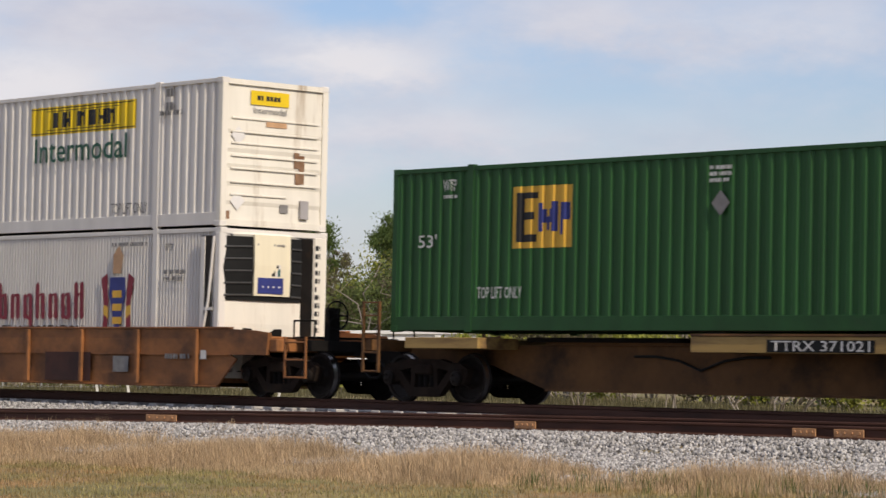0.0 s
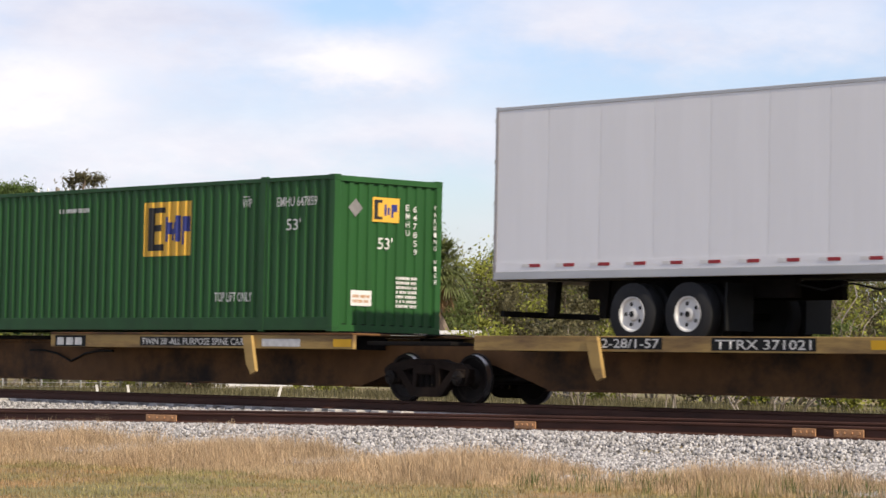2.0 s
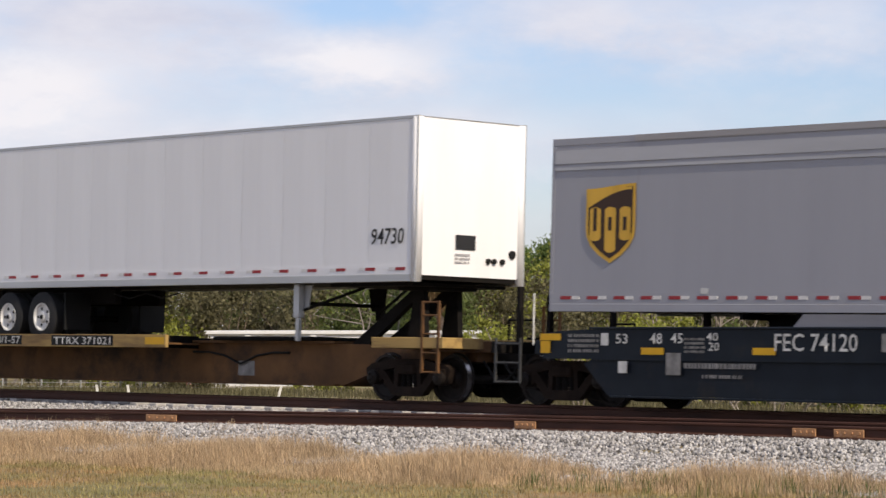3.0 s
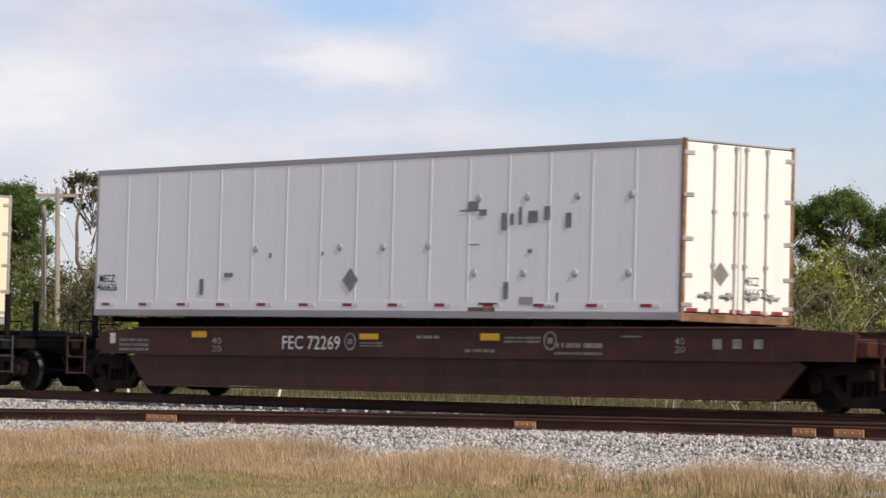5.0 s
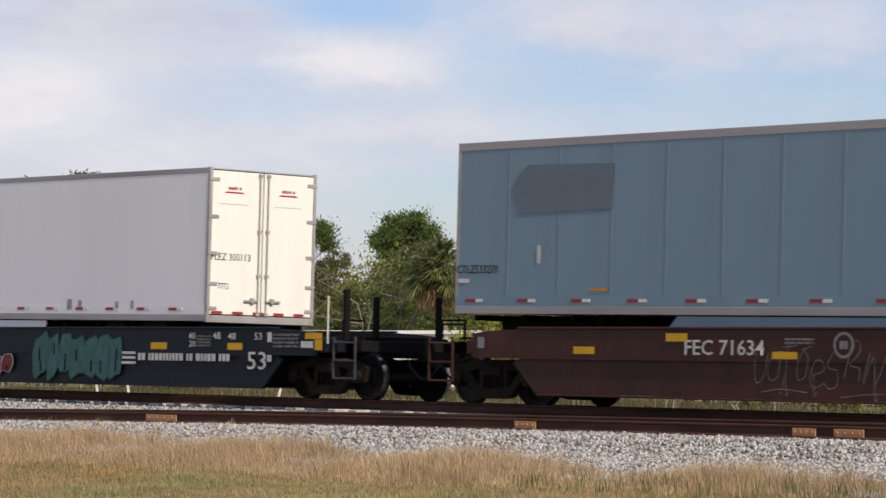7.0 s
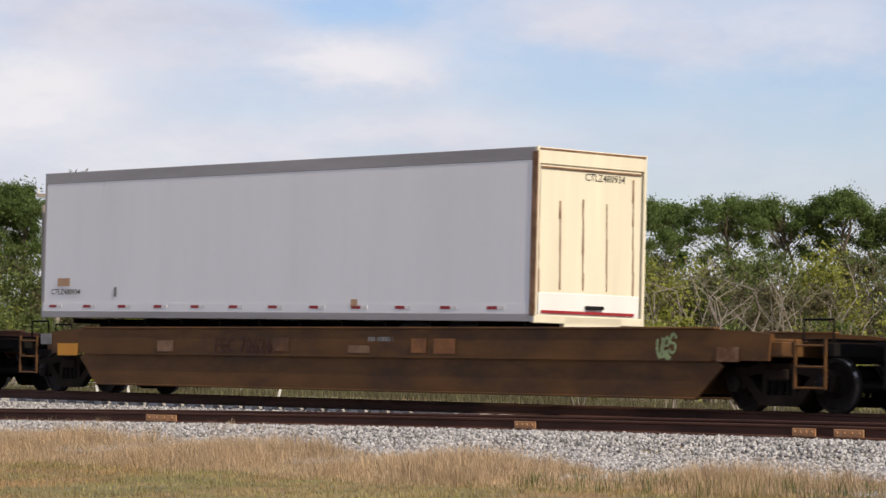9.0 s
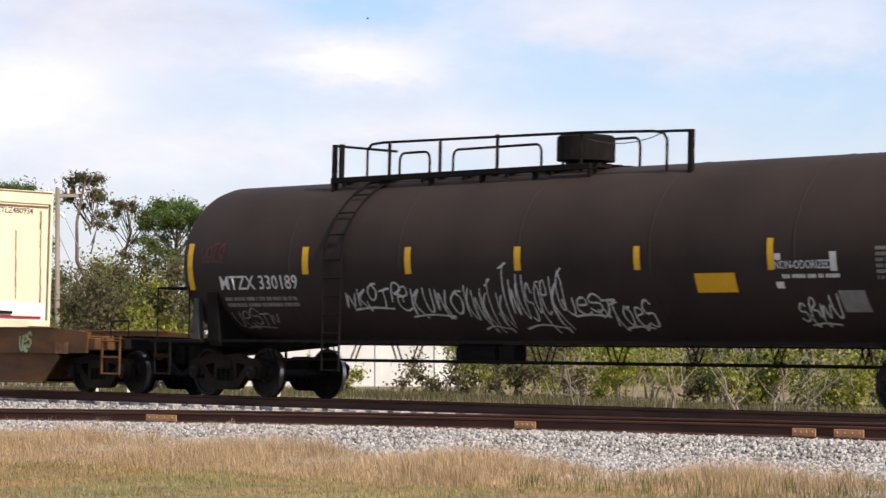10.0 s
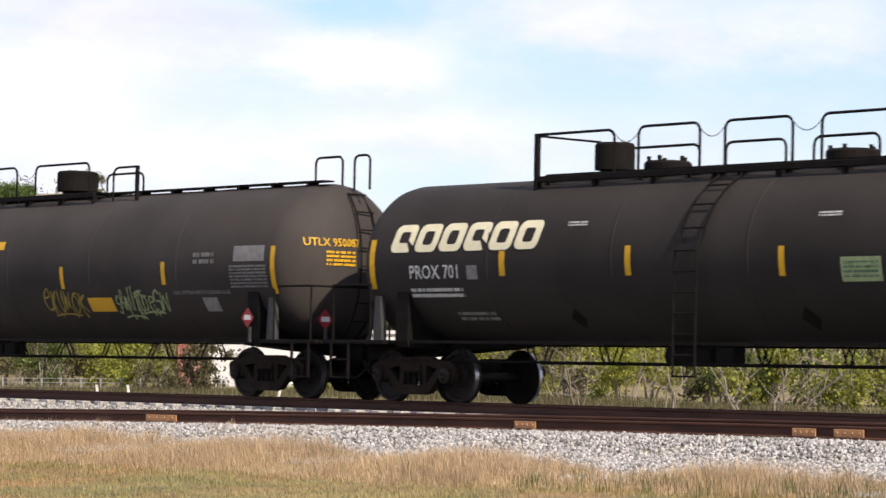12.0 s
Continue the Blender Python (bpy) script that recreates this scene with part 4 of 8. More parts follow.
def side_ladder(c, x, skin, R=1.5, zc=2.52, top=True):
    """A ladder hugging the tank's near side from the sill to the top."""
    bm = bmnew()
    for dx in (-0.24, 0.24):
        pts = [(x + dx, -1.56, 0.5), (x + dx, -1.56, zc)]
        for k in range(1, 9):
            a = radians(180 - 8.5 * k)
            pts.append((x + dx + (0.03 * k if top else 0), (R + 0.07) * math.cos(a), zc + (R + 0.07) * math.sin(a)))
        pipe(bm, pts, 0.022)
    for k in range(7):
        z = 0.52 + 0.33 * k
        rod(bm, (x - 0.24, -1.56, z), (x + 0.24, -1.56, z), 0.016)
    for k in range(1, 5):
        a = radians(180 - 16 * k)
        y, z = (R + 0.07) * math.cos(a), zc + (R + 0.07) * math.sin(a)
        rod(bm, (x - 0.24 + 0.06 * k, y, z), (x + 0.24 + 0.06 * k, y, z), 0.016)
    part("ladder", bm, skin, c)


def manway(c, x, r, h, z=3.98):
    bm = lathe(bmnew(), [(z, r * 0.8), (z + 0.18, r * 0.8), (z + 0.18, r * 0.7), (z + 0.3, r * 0.7), (z + 0.3, r), (z + 0.3 + h, r), (z + 0.34 + h, r * 0.9), (z + 0.35 + h, 0.1)], 24, "Z")
    bmesh.ops.translate(bm, verts=bm.verts, vec=(x, 0, 0))
    part("manway_housing", bm, "under", c)


# ======== the train ========
# double-stack well car
w1 = well_car(-52.6, "ttx", "weathered yellow well car carrying two stacked containers", ribs=9, posts=False)
reefer = container(-44.56 - 16.15, 0.32, "refrigerated_container", "white refrigerated container with dark diesel unit, lower of a stack", "jb_white", "jb_white", "jb_white", post_at=(2.03, 14.05), pitch=0.10)
stack = container(-44.6 - 16.15, 3.215, "container", "white corrugated container with yellow decal, on top of a stack", "jb_white", "jb_white", "jb_end", height=2.84, ribs_end=False)
# spine car with two green containers and a trailer
spine = spine_car()
emp1 = container(-39.57, 1.215, "container", "green corrugated container with gold panel near its front", "green", "green_dark", "green", height=2.86)
emp2 = container(-20.94, 1.215, "container", "green corrugated container with gold panel near its rear", "green", "green_dark", "green", height=2.86)
van = trailer(-0.5, 2.10, "semi_trailer", "plain white semi-trailer on its wheels, hand-numbered near the nose", "white", "white_door", tilt=0.0, turned=True, height=2.92, band=0.06, rail="alu", tape=0.82, posts=False)
# well cars with trailers
w2 = well_car(28.8, "wellblue", "dark navy well car with white stencils carrying a grey trailer")
ups = trailer(19.1, 1.56, "semi_trailer", "grey semi-trailer with brown shield emblem set in a well car", "grey", "cream", height=2.86, band=0.12, seams=20, posts=False, frame="rail_grey", rail="grey", tape=0.62)
w3 = well_car(52.5, "wellbrown", "oxide brown well car carrying a patched white trailer", posts=False)
mecz = trailer(42.35, 1.53, "semi_trailer", "scuffed white panelled semi-trailer with rusty rear frame", "white", "white_door", seams=1.03, band=0.1, frame="rustframe", height=2.89)
w4 = well_car(76.2, "wellblue", "dark navy well car covered in graffiti, carrying a white trailer")
flez = trailer(66.29, 1.53, "semi_trailer", "smooth clean white semi-trailer with two-leaf rear doors", "white_b", "white_door", seams=20, posts=False, band=0.1, frame="rail_grey", doors="pair", tape=1.05)
w5 = well_car(99.9, "wellbrown", "oxide brown well car with faint graffiti, carrying a blue trailer", posts=False)
blue = trailer(89.55, 1.53, "semi_trailer", "slate blue semi-trailer with a dull painted-over patch", "blue", "cream", band=0.14, rail="rail_grey", tape=1.3)
w6 = well_car(123.6, "wellochre", "faded mustard well car carrying a white trailer with roll door", posts=False)
ctlz = trailer(113.3, 1.50, "semi_trailer", "white 48 foot trailer with stained cream roll-up door", "white_b", "cream", length=14.6, seams=20, posts=False, band=0.22, rail="rail_grey", frame="cream", doors="roll", tape=1.2)
for c_, l_ in ((ups, 16.15), (mecz, 16.15), (flez, 16.15), (blue, 16.15), (ctlz, 14.6)):
    bogie_in_well(c_, l_)
for c_, a_, b_ in ((ups, 4.2, 15.9), (mecz, 0.5, 15.9), (flez, 3.2, 15.9), (blue, 0.4, 15.9), (ctlz, 1.0, 14.3)):
    chassis(c_, a_, b_)
side_skirt(ups, 5.2, 11.6, "rail_grey")
side_skirt(flez, 3.9, 10.7, "white_b")
side_skirt(blue, 4.9, 11.8, "blue")
# tank cars
t1 = tank_car(145.9, 9.2, 8.53, "tank", "brownish black pressure tank car with white spray tags")
t2 = tank_car(166.85, 8.75, 8.17, "tank_c", "satin black pressure tank car with yellow lettering")
t3 = tank_car(187.4, 8.95, 8.2, "tank_b", "black pressure tank car with large cream emblem lettering", R=1.42, zc=2.45)

# ======== markings and fittings ========
TANK = {t1: (1.5, 2.52), t2: (1.5, 2.52), t3: (1.42, 2.45)}


def folded(name, rects, parent, material, pitch=0.27, x0=2.12, x1=13.96, depth=0.042, lift=0.003):
    """Paint that follows the corrugated side between the lifting posts."""
    n = round((x1 - x0) / pitch)
    p = (x1 - x0) / n

    def dip(x):
        a = ((x - x0) / p) % 1.0
        return depth * float(np.interp(a, [0, 0.30, 0.45, 0.85, 1.0], [0, 0, 1, 1, 0]))

    bm = bmnew()
    back = drift((rects[0][2] + rects[0][3]) / 2, parent, None)
    for a, b, z0, z1 in rects:
        a, b = a - back, b - back
        cuts = {a, b}
        for i in range(n):
            for q in (0.0, 0.30, 0.45, 0.85):
                c = x0 + (i + q) * p
                if a < c < b:
                    cuts.add(c)
        cuts = sorted(cuts)
        for c, d in zip(cuts, cuts[1:]):
            y = [-(1.283 - dip(v)) - lift for v in (c + 1e-6, d - 1e-6)]
            bm.faces.new([bm.verts.new(v) for v in ((c, y[0], z0), (d, y[1], z0), (d, y[1], z1), (c, y[0], z1))])
    return part(name, bm, material, parent)


def gold_panel(x, z, w, h, parent):
    folded("gold_panel", [(x, x + w, z, z + h)], parent, "gold")
    folded("dark_emblem", [(x + 0.06 * w, x + 0.2 * w, z + 0.1 * h, z + 0.9 * h), (x + 0.2 * w, x + 0.4 * w, z + 0.1 * h, z + 0.22 * h), (x + 0.2 * w, x + 0.36 * w, z + 0.46 * h, z + 0.58 * h),
                           (x + 0.2 * w, x + 0.42 * w, z + 0.8 * h, z + 0.9 * h)], parent, "ink", lift=0.006)
    folded("blue_emblem", [(x + 0.44 * w, x + 0.52 * w, z + 0.26 * h, z + 0.72 * h), (x + 0.52 * w, x + 0.57 * w, z + 0.40 * h, z + 0.62 * h), (x + 0.57 * w, x + 0.62 * w, z + 0.28 * h, z + 0.50 * h),
                           (x + 0.62 * w, x + 0.67 * w, z + 0.40 * h, z + 0.62 * h), (x + 0.67 * w, x + 0.75 * w, z + 0.26 * h, z + 0.74 * h), (x + 0.79 * w, x + 0.86 * w, z + 0.2 * h, z + 0.72 * h),
                           (x + 0.86 * w, x + 0.95 * w, z + 0.44 * h, z + 0.72 * h)], parent, "navy", lift=0.006)


def block_piece(x, z, w, h, n, parent, fill, edge, seed, y=-1.468):
    """Fat sprayed blocks with pale edges and dark cuts, of no readable letters."""
    rng = random.Random(seed)
    p = w / n
    for k in range(n):
        cx, cz = x + p * (k + 0.5), z + h * (0.5 + rng.uniform(-0.05, 0.05))
        a, b = p * rng.uniform(0.46, 0.58), h * rng.uniform(0.42, 0.52)
        pts = []
        for i in range(10):
            t = 2 * math.pi * i / 10
            f = rng.uniform(0.8, 1.15)
            pts.append((math.copysign(abs(math.cos(t)) ** 0.6, math.cos(t)) * a * f + 0.12 * b * math.sin(t), math.copysign(abs(math.sin(t)) ** 0.6, math.sin(t)) * b * f))
        decal("spray_outline", [[(cx + 1.14 * u, cz + 1.07 * v) for u, v in pts]], parent, edge, y - 0.0015 * (k % 2))
        decal("spray_fill", [[(cx + u, cz + v) for u, v in pts]], parent, fill, y - 0.004 - 0.0015 * (k % 2))
        cuts = []
        for j in range(2):
            ux, uz = rng.uniform(-0.3, 0.3) * a, rng.uniform(-0.5, 0.5) * b
            cuts.append([(cx + ux - 0.10 * a, cz + uz - 0.32 * b), (cx + ux + 0.14 * a, cz + uz - 0.25 * b), (cx + ux + 0.10 * a, cz + uz + 0.32 * b), (cx + ux - 0.12 * a, cz + uz + 0.22 * b)])
        decal("spray_cut", cuts[:1] if k % 2 else cuts, parent, "black", y - 0.008)


def roundel(x, z, r, parent, material, y):
    n = 20
    polys = []
    for k in range(n):
        a, b = 2 * math.pi * k / n, 2 * math.pi * (k + 1) / n
        polys.append([(x + r * math.cos(a), z + r * math.sin(a)), (x + r * math.cos(b), z + r * math.sin(b)), (x + 0.78 * r * math.cos(b), z + 0.78 * r * math.sin(b)), (x + 0.78 * r * math.cos(a), z + 0.78 * r * math.sin(a))])
    decal("round_emblem", polys + rect(x - 0.4 * r, x + 0.4 * r, z - 0.3 * r, z + 0.3 * r), parent, material, y)


def vent(x, z, parent):
    bm = lathe(bmnew(), [(-1.295, 0.075), (-1.303, 0.072), (-1.311, 0.05), (-1.313, 0.01)], 12)
    bmesh.ops.translate(bm, verts=bm.verts, vec=(x, 0, z))
    part("vent_cap", bm, "alu", parent, "", True)


def cream_emblem(x, z, w, h):
    """Six heavy slanted cream shapes with rounded corners and dark slots, in place of a company's name."""
    n = 6
    p = w / n
    for k in range(n):
        outer, slot = [], []
        for ring, (a, b, c, d, q) in ((outer, (0.0, 0.9, 0.0, 1.0, 0.24)), (slot, (0.27, 0.66, 0.34 if k % 3 == 0 else 0.25, 0.74, 0.10))):
            for cx, cz, t0 in ((b, c, -90), (b, d, 0), (a, d, 90), (a, c, 180)):
                for i in range(4):
                    t = radians(t0 + 30 * i)
                    ix, iz = cx - math.copysign(q * 0.8, cx - (a + b) / 2), cz - math.copysign(q, cz - (c + d) / 2)
                    ring.append((ix + q * 0.8 * math.cos(t), iz + q * math.sin(t)))
        polys = []
        m = len(outer)
        for i in range(m):
            j = (i + 1) % m
            polys.append([(x + p * (k + u) + 0.22 * h * v, z + h * v) for u, v in (outer[i], outer[j], slot[j], slot[i])])
        if k % 3 == 0:
            polys = [q for i, q in enumerate(polys) if i not in (1, 2)]
        decal("emblem_block", polys, t3, "cream_letter", tank=TANK[t3])


def old_lettering(x, z, w, h, n, parent, material, y):
    """Upright pen-stroke shapes with pointed feet, in place of a company's name."""
    p = w / n
    for k in range(n):
        a = x + p * k
        top = 1.0 if k in (0, 3, 6) else 0.72
        low = -0.2 if k == 2 else 0.0
        polys = []
        for q, t, b in ((0.08, top, low if k != 2 else 0.0), (0.52, 0.72 if k != 6 else 1.0, low)):
            x0, x1 = a + q * p, a + (q + 0.26) * p
            polys.append([(x0, z + h * (b + 0.10)), ((x0 + x1) / 2, z + h * b), (x1 + 0.05 * p, z + h * (b + 0.09)), (x1, z + h * (t - 0.10)), (x1 - 0.1 * p, z + h * t), (x0 - 0.03 * p, z + h * (t - 0.07))])
        polys.append([(a + 0.3 * p, z + h * 0.58), (a + 0.55 * p, z + h * 0.66), (a + 0.6 * p, z + h * 0.72), (a + 0.34 * p, z + h * 0.68)])
        if k in (0, 2, 5):
            polys.append([(a + 0.3 * p, z + h * 0.06), (a + 0.56 * p, z + h * 0.0), (a + 0.6 * p, z + h * 0.09), (a + 0.34 * p, z + h * 0.15)])
        decal("emblem_stroke", polys, parent, material, y)


def crest(x, z):
    decal("crest", [[(x - 0.28, z + 0.1), (x, z - 0.85), (x + 0.28, z + 0.1), (x + 0.26, z + 0.42), (x - 0.26, z + 0.42)]], reefer, "navy", y=-1.312)
    for s in (-1, 1):
        decal("crest_supporter", [[(x + s * 0.32, z - 0.85), (x + s * 0.52, z - 0.82), (x + s * 0.44, z - 0.2), (x + s * 0.56, z + 0.4), (x + s * 0.36, z + 0.5), (x + s * 0.30, z - 0.1)]], reefer, "crimson", y=-1.312)
        decal("crest_scroll", [[(x + s * 0.30, z - 0.4), (x + s * 0.46, z - 0.3), (x + s * 0.46, z - 0.12), (x + s * 0.30, z - 0.16)]], reefer, "gold", y=-1.316)
    for k in range(3):
        decal("crest_charge", rect(x - 0.16, x + 0.16, z - 0.5 + 0.26 * k, z - 0.36 + 0.26 * k), reefer, "gold", y=-1.316)
    decal("crest_top", [[(x - 0.14, z + 0.5), (x + 0.14, z + 0.5), (x + 0.2, z + 0.85), (x + 0.05, z + 1.05), (x - 0.14, z + 0.85)]], reefer, "tan_decal", y=-1.312)


def shield(x, z, w, h):
    """A brown shield with a gold rim and a gold sweep across its top; rounded gold bars stand for the name."""
    def outline(f):
        cx = x + w / 2
        pts = []
        for k in range(9):
            q = -1 + 2 * k / 8
            pts.append((cx + f * w / 2 * q, z + h * (0.97 + 0.03 * math.sin(q * 1.4)) - (1 - f) * 0.35 * h))
        for q, zz in ((1.0, 0.45), (0.97, 0.34), (0.80, 0.22), (0.45, 0.10), (0.0, 0.0), (-0.45, 0.10), (-0.80, 0.22), (-0.97, 0.34), (-1.0, 0.45)):
            pts.append((cx + f * w / 2 * q, z + h * (zz + (1 - f) * 0.5 * (1 - zz))))
        return pts
    decal("shield_border", [outline(1.0)], ups, "gold", y=-1.312)
    decal("shield_field", [outline(0.89)], ups, "shield", y=-1.316)
    a, b = x + 0.06 * w, x + 0.94 * w
    sweep = [(a, z + 0.70 * h)] + [(a + (b - a) * k / 8, z + h * (0.70 + 0.225 * math.sin(math.pi / 2 * k / 8))) for k in range(1, 9)] + [(b, z + 0.955 * h), (a, z + 0.945 * h)]
    decal("shield_sweep", [sweep], ups, "gold", y=-1.320)
    for k, (lo, hi) in enumerate(((0.33, 0.66), (0.18, 0.66), (0.33, 0.66))):
        c = x + w * (0.20 + 0.30 * k)
        ring = [(c + 0.115 * w * math.cos(t), z + h * ((lo if math.sin(t) < 0 else hi) + 0.05 * math.sin(t))) for t in [2 * math.pi * (i + 0.5) / 12 for i in range(12)]]
        decal("shield_block", [ring], ups, "gold", y=-1.32)
        decal("shield_slot", rect(c - 0.035 * w, c + 0.035 * w, z + h * 0.41, z + h * (0.70 if k == 0 else 0.58)), ups, "shield", y=-1.324)


# containers on the spine car
writing("53'", 0.81, 1.46, 0.48, 0.23, emp1, "letter")
writing("WTP", 1.47, 2.43, 0.34, 0.20, emp1, "letter")
bars(1.48, 2.29, 0.34, 0.09, 1, emp1, "letter", seed=1)
gold_panel(3.16, 1.41, 1.47, 1.04, emp1)
writing("TOP LIFT ONLY", 2.33, 0.57, 1.11, 0.20, emp1, "letter")
bars(7.77, 2.34, 0.47, 0.30, 3, emp1, "letter", seed=1)
diamond(8.00, 2.03, 0.20, emp1, "grey_decal")
writing("EMHU 640261", 12.40, 2.23, 1.35, 0.21, emp1, "letter")
writing("TOP LIFT ONLY", 12.61, 0.56, 1.14, 0.18, emp1, "letter")
writing("WTP", 14.23, 2.41, 0.33, 0.21, emp1, "letter")
bars(14.24, 2.32, 0.33, 0.06, 1, emp1, "letter", seed=1)
writing("53'", 14.86, 1.46, 0.38, 0.23, emp1, "letter")
writing("53'", 0.80, 1.86, 0.42, 0.20, emp2, "letter")
writing("WP", 2.18, 2.28, 0.31, 0.16, emp2, "letter")
bars(2.21, 2.48, 0.24, 0.04, 1, emp2, "letter", seed=1)
writing("TOP LIFT ONLY", 2.18, 0.56, 1.19, 0.17, emp2, "letter")
diamond(4.79, 2.15, 0.20, emp2, "grey_decal")
bars(7.49, 2.35, 1.08, 0.14, 1, emp2, "letter", seed=4)
gold_panel(10.38, 1.46, 1.54, 1.05, emp2)
writing("WP", 13.56, 2.31, 0.29, 0.17, emp2, "letter")
bars(13.59, 2.50, 0.21, 0.04, 1, emp2, "letter", seed=1)
writing("TOP LIFT ONLY", 12.70, 0.56, 1.15, 0.18, emp2, "letter")
writing("EMHU 647859", 14.60, 2.30, 1.18, 0.18, emp2, "letter")
writing("53'", 14.88, 1.86, 0.42, 0.22, emp2, "letter")
# spine car sides
decal("black_plate", rect(-18.63, -16.49, 0.91, 1.10, 1), spine, "black", y=-1.524)
decal("black_plate", rect(-15.27, -13.94, 0.92, 1.11, 1), spine, "black", y=-1.524)
decal("black_plate", rect(-1.44, -0.37, 0.91, 1.13, 1), spine, "black", y=-1.524)
decal("black_plate", rect(1.47, 4.79, 0.94, 1.11, 1), spine, "black", y=-1.524)
decal("black_plate", rect(13.92, 15.55, 0.94, 1.13, 1), spine, "black", y=-1.524)
decal("black_plate", rect(16.62, 18.77, 0.93, 1.13, 1), spine, "black", y=-1.524)
writing("TTRX 371021", -18.54, 0.93, 1.96, 0.16, spine, "letter", y=-1.528)
writing("2-28/1-57", -15.19, 0.95, 1.20, 0.15, spine, "letter", y=-1.528)
writing("TWIN 28'-ALL PURPOSE SPINE CAR", 1.53, 0.96, 3.23, 0.13, spine, "letter", y=-1.528)
writing("2-28/1-57", 14.19, 0.96, 1.30, 0.15, spine, "letter", y=-1.528)
writing("TTRX 371021", 16.71, 0.95, 1.97, 0.15, spine, "letter", y=-1.528)
decal("emblem_block", rect(-1.36, -1.13, 0.94, 1.09, 1), spine, "letter", y=-1.528)
decal("emblem_block", rect(-1.05, -0.81, 0.94, 1.09, 1), spine, "letter", y=-1.528)
decal("emblem_block", rect(-0.74, -0.50, 0.94, 1.09, 1), spine, "letter", y=-1.528)
decal("notice", rect(21.42, 21.92, 0.40, 0.68, 1), spine, "fade", y=-0.466)
decal("white_reflector", rect(5.30, 6.42, 0.94, 1.08, 1), spine, "letter", y=-1.524)
decal("yellow_reflector", rect(7.36, 7.87, 0.94, 1.08, 1), spine, "amber", y=-1.524)
decal("yellow_reflector", rect(19.83, 20.46, 0.96, 1.10, 1), spine, "amber", y=-1.524)
for a_ in (-22.5, -3.9, 20.0):
    part("air_hose", pipe(bmnew(), [(a_ + 0.5 * k, -0.50, 0.84 - (0.22 if k == 3 else 0.06 if k in (2, 4) else 0.0)) for k in range(7)], 0.022), "black", spine)
decal("yellow_reflector", rect(-13.9, -13.3, 0.96, 1.10, 1), spine, "amber", y=-1.524)
# trailer on the spine car
writing("94730", 15.04, 0.66, 0.89, 0.29, van, "ink", lean=0.12).matrix_basis = pose(16.15, 0, 0, 0, 0, 180)
# navy well car
writing("FEC 74120", -4.52, 0.93, 1.65, 0.27, w2, "letter", y=-1.468)
decal("reflector", rect(-7.37, -6.87, 0.86, 0.97, 1), w2, "amber", y=-1.468)
decal("reflector", rect(-4.97, -4.50, 0.87, 0.98, 1), w2, "amber", y=-1.468)
decal("reflector", rect(-1.66, -1.19, 0.87, 0.98, 1), w2, "amber", y=-1.468)
decal("corner_mark", rect(-9.71, -9.22, 1.08, 1.19, 1), w2, "amber", y=-1.468)
decal("corner_mark", rect(-9.70, -9.47, 0.87, 1.07, 1), w2, "amber", y=-1.468)
writing("53", -7.94, 1.03, 0.27, 0.16, w2, "letter", y=-1.468)
writing("48", -7.17, 1.03, 0.27, 0.17, w2, "letter", y=-1.468)
writing("45", -6.71, 1.04, 0.26, 0.16, w2, "letter", y=-1.468)
writing("40", -5.94, 1.08, 0.25, 0.13, w2, "letter", y=-1.468)
writing("20", -5.90, 0.93, 0.23, 0.13, w2, "letter", y=-1.468)
decal("lift_mark", rect(-8.28, -8.11, 1.00, 1.20, 1), w2, "letter", y=-1.468)
bars(-9.05, 0.87, 0.72, 0.33, 4, w2, "fade", y=-1.468, seed=2)
bars(-6.42, 0.88, 0.46, 0.26, 4, w2, "fade", y=-1.468, seed=3)
bars(-1.95, 1.08, 0.93, 0.12, 2, w2, "letter", y=-1.468, seed=4)
bars(-1.77, 0.64, 0.88, 0.20, 2, w2, "fade", y=-1.468, seed=5)
decal("emblem", rect(-6.82, -6.50, 0.54, 0.89, 1), w2, "fade", y=-1.468)
bars(-6.43, 0.62, 1.52, 0.14, 1, w2, "fade", y=-1.468, seed=6)
bars(-6.04, 0.48, 0.84, 0.09, 1, w2, "fade", y=-1.468, seed=7)
decal("notice", rect(-2.41, -2.12, 0.93, 1.20, 1), w2, "fade", y=-1.468)
decal("white_patch", rect(-7.89, -7.69, 0.56, 0.75, 1), w2, "letter", y=-1.468)
# brown well car
writing("FEC 72269", -3.87, 0.89, 1.66, 0.25, w3, "letter", y=-1.468)
decal("reflector", rect(-1.67, -1.15, 1.08, 1.18, 1), w3, "amber", y=-1.468)
decal("reflector", rect(1.52, 2.00, 1.07, 1.19, 1), w3, "amber", y=-1.468)
decal("reflector", rect(-6.63, -6.16, 1.10, 1.22, 1), w3, "amber", y=-1.468)
bars(1.13, 0.85, 0.75, 0.09, 1, w3, "fade", y=-1.468, seed=3)
bars(2.11, 1.02, 0.89, 0.13, 2, w3, "fade", y=-1.468, seed=5)
bars(-0.13, 1.08, 0.59, 0.09, 1, w3, "fade", y=-1.468, seed=3)
bars(3.39, 0.93, 1.12, 0.13, 1, w3, "fade", y=-1.468, seed=4)
bars(3.33, 0.83, 1.12, 0.07, 1, w3, "fade", y=-1.468, seed=8)
bars(4.87, 1.12, 0.48, 0.05, 1, w3, "fade", y=-1.468, seed=7)
bars(-1.66, 0.94, 0.62, 0.10, 2, w3, "fade", y=-1.468, seed=5)
bars(-9.00, 0.82, 0.99, 0.27, 3, w3, "fade", y=-1.468, seed=8)
writing("40", 6.07, 1.02, 0.22, 0.11, w3, "fade", y=-1.468)
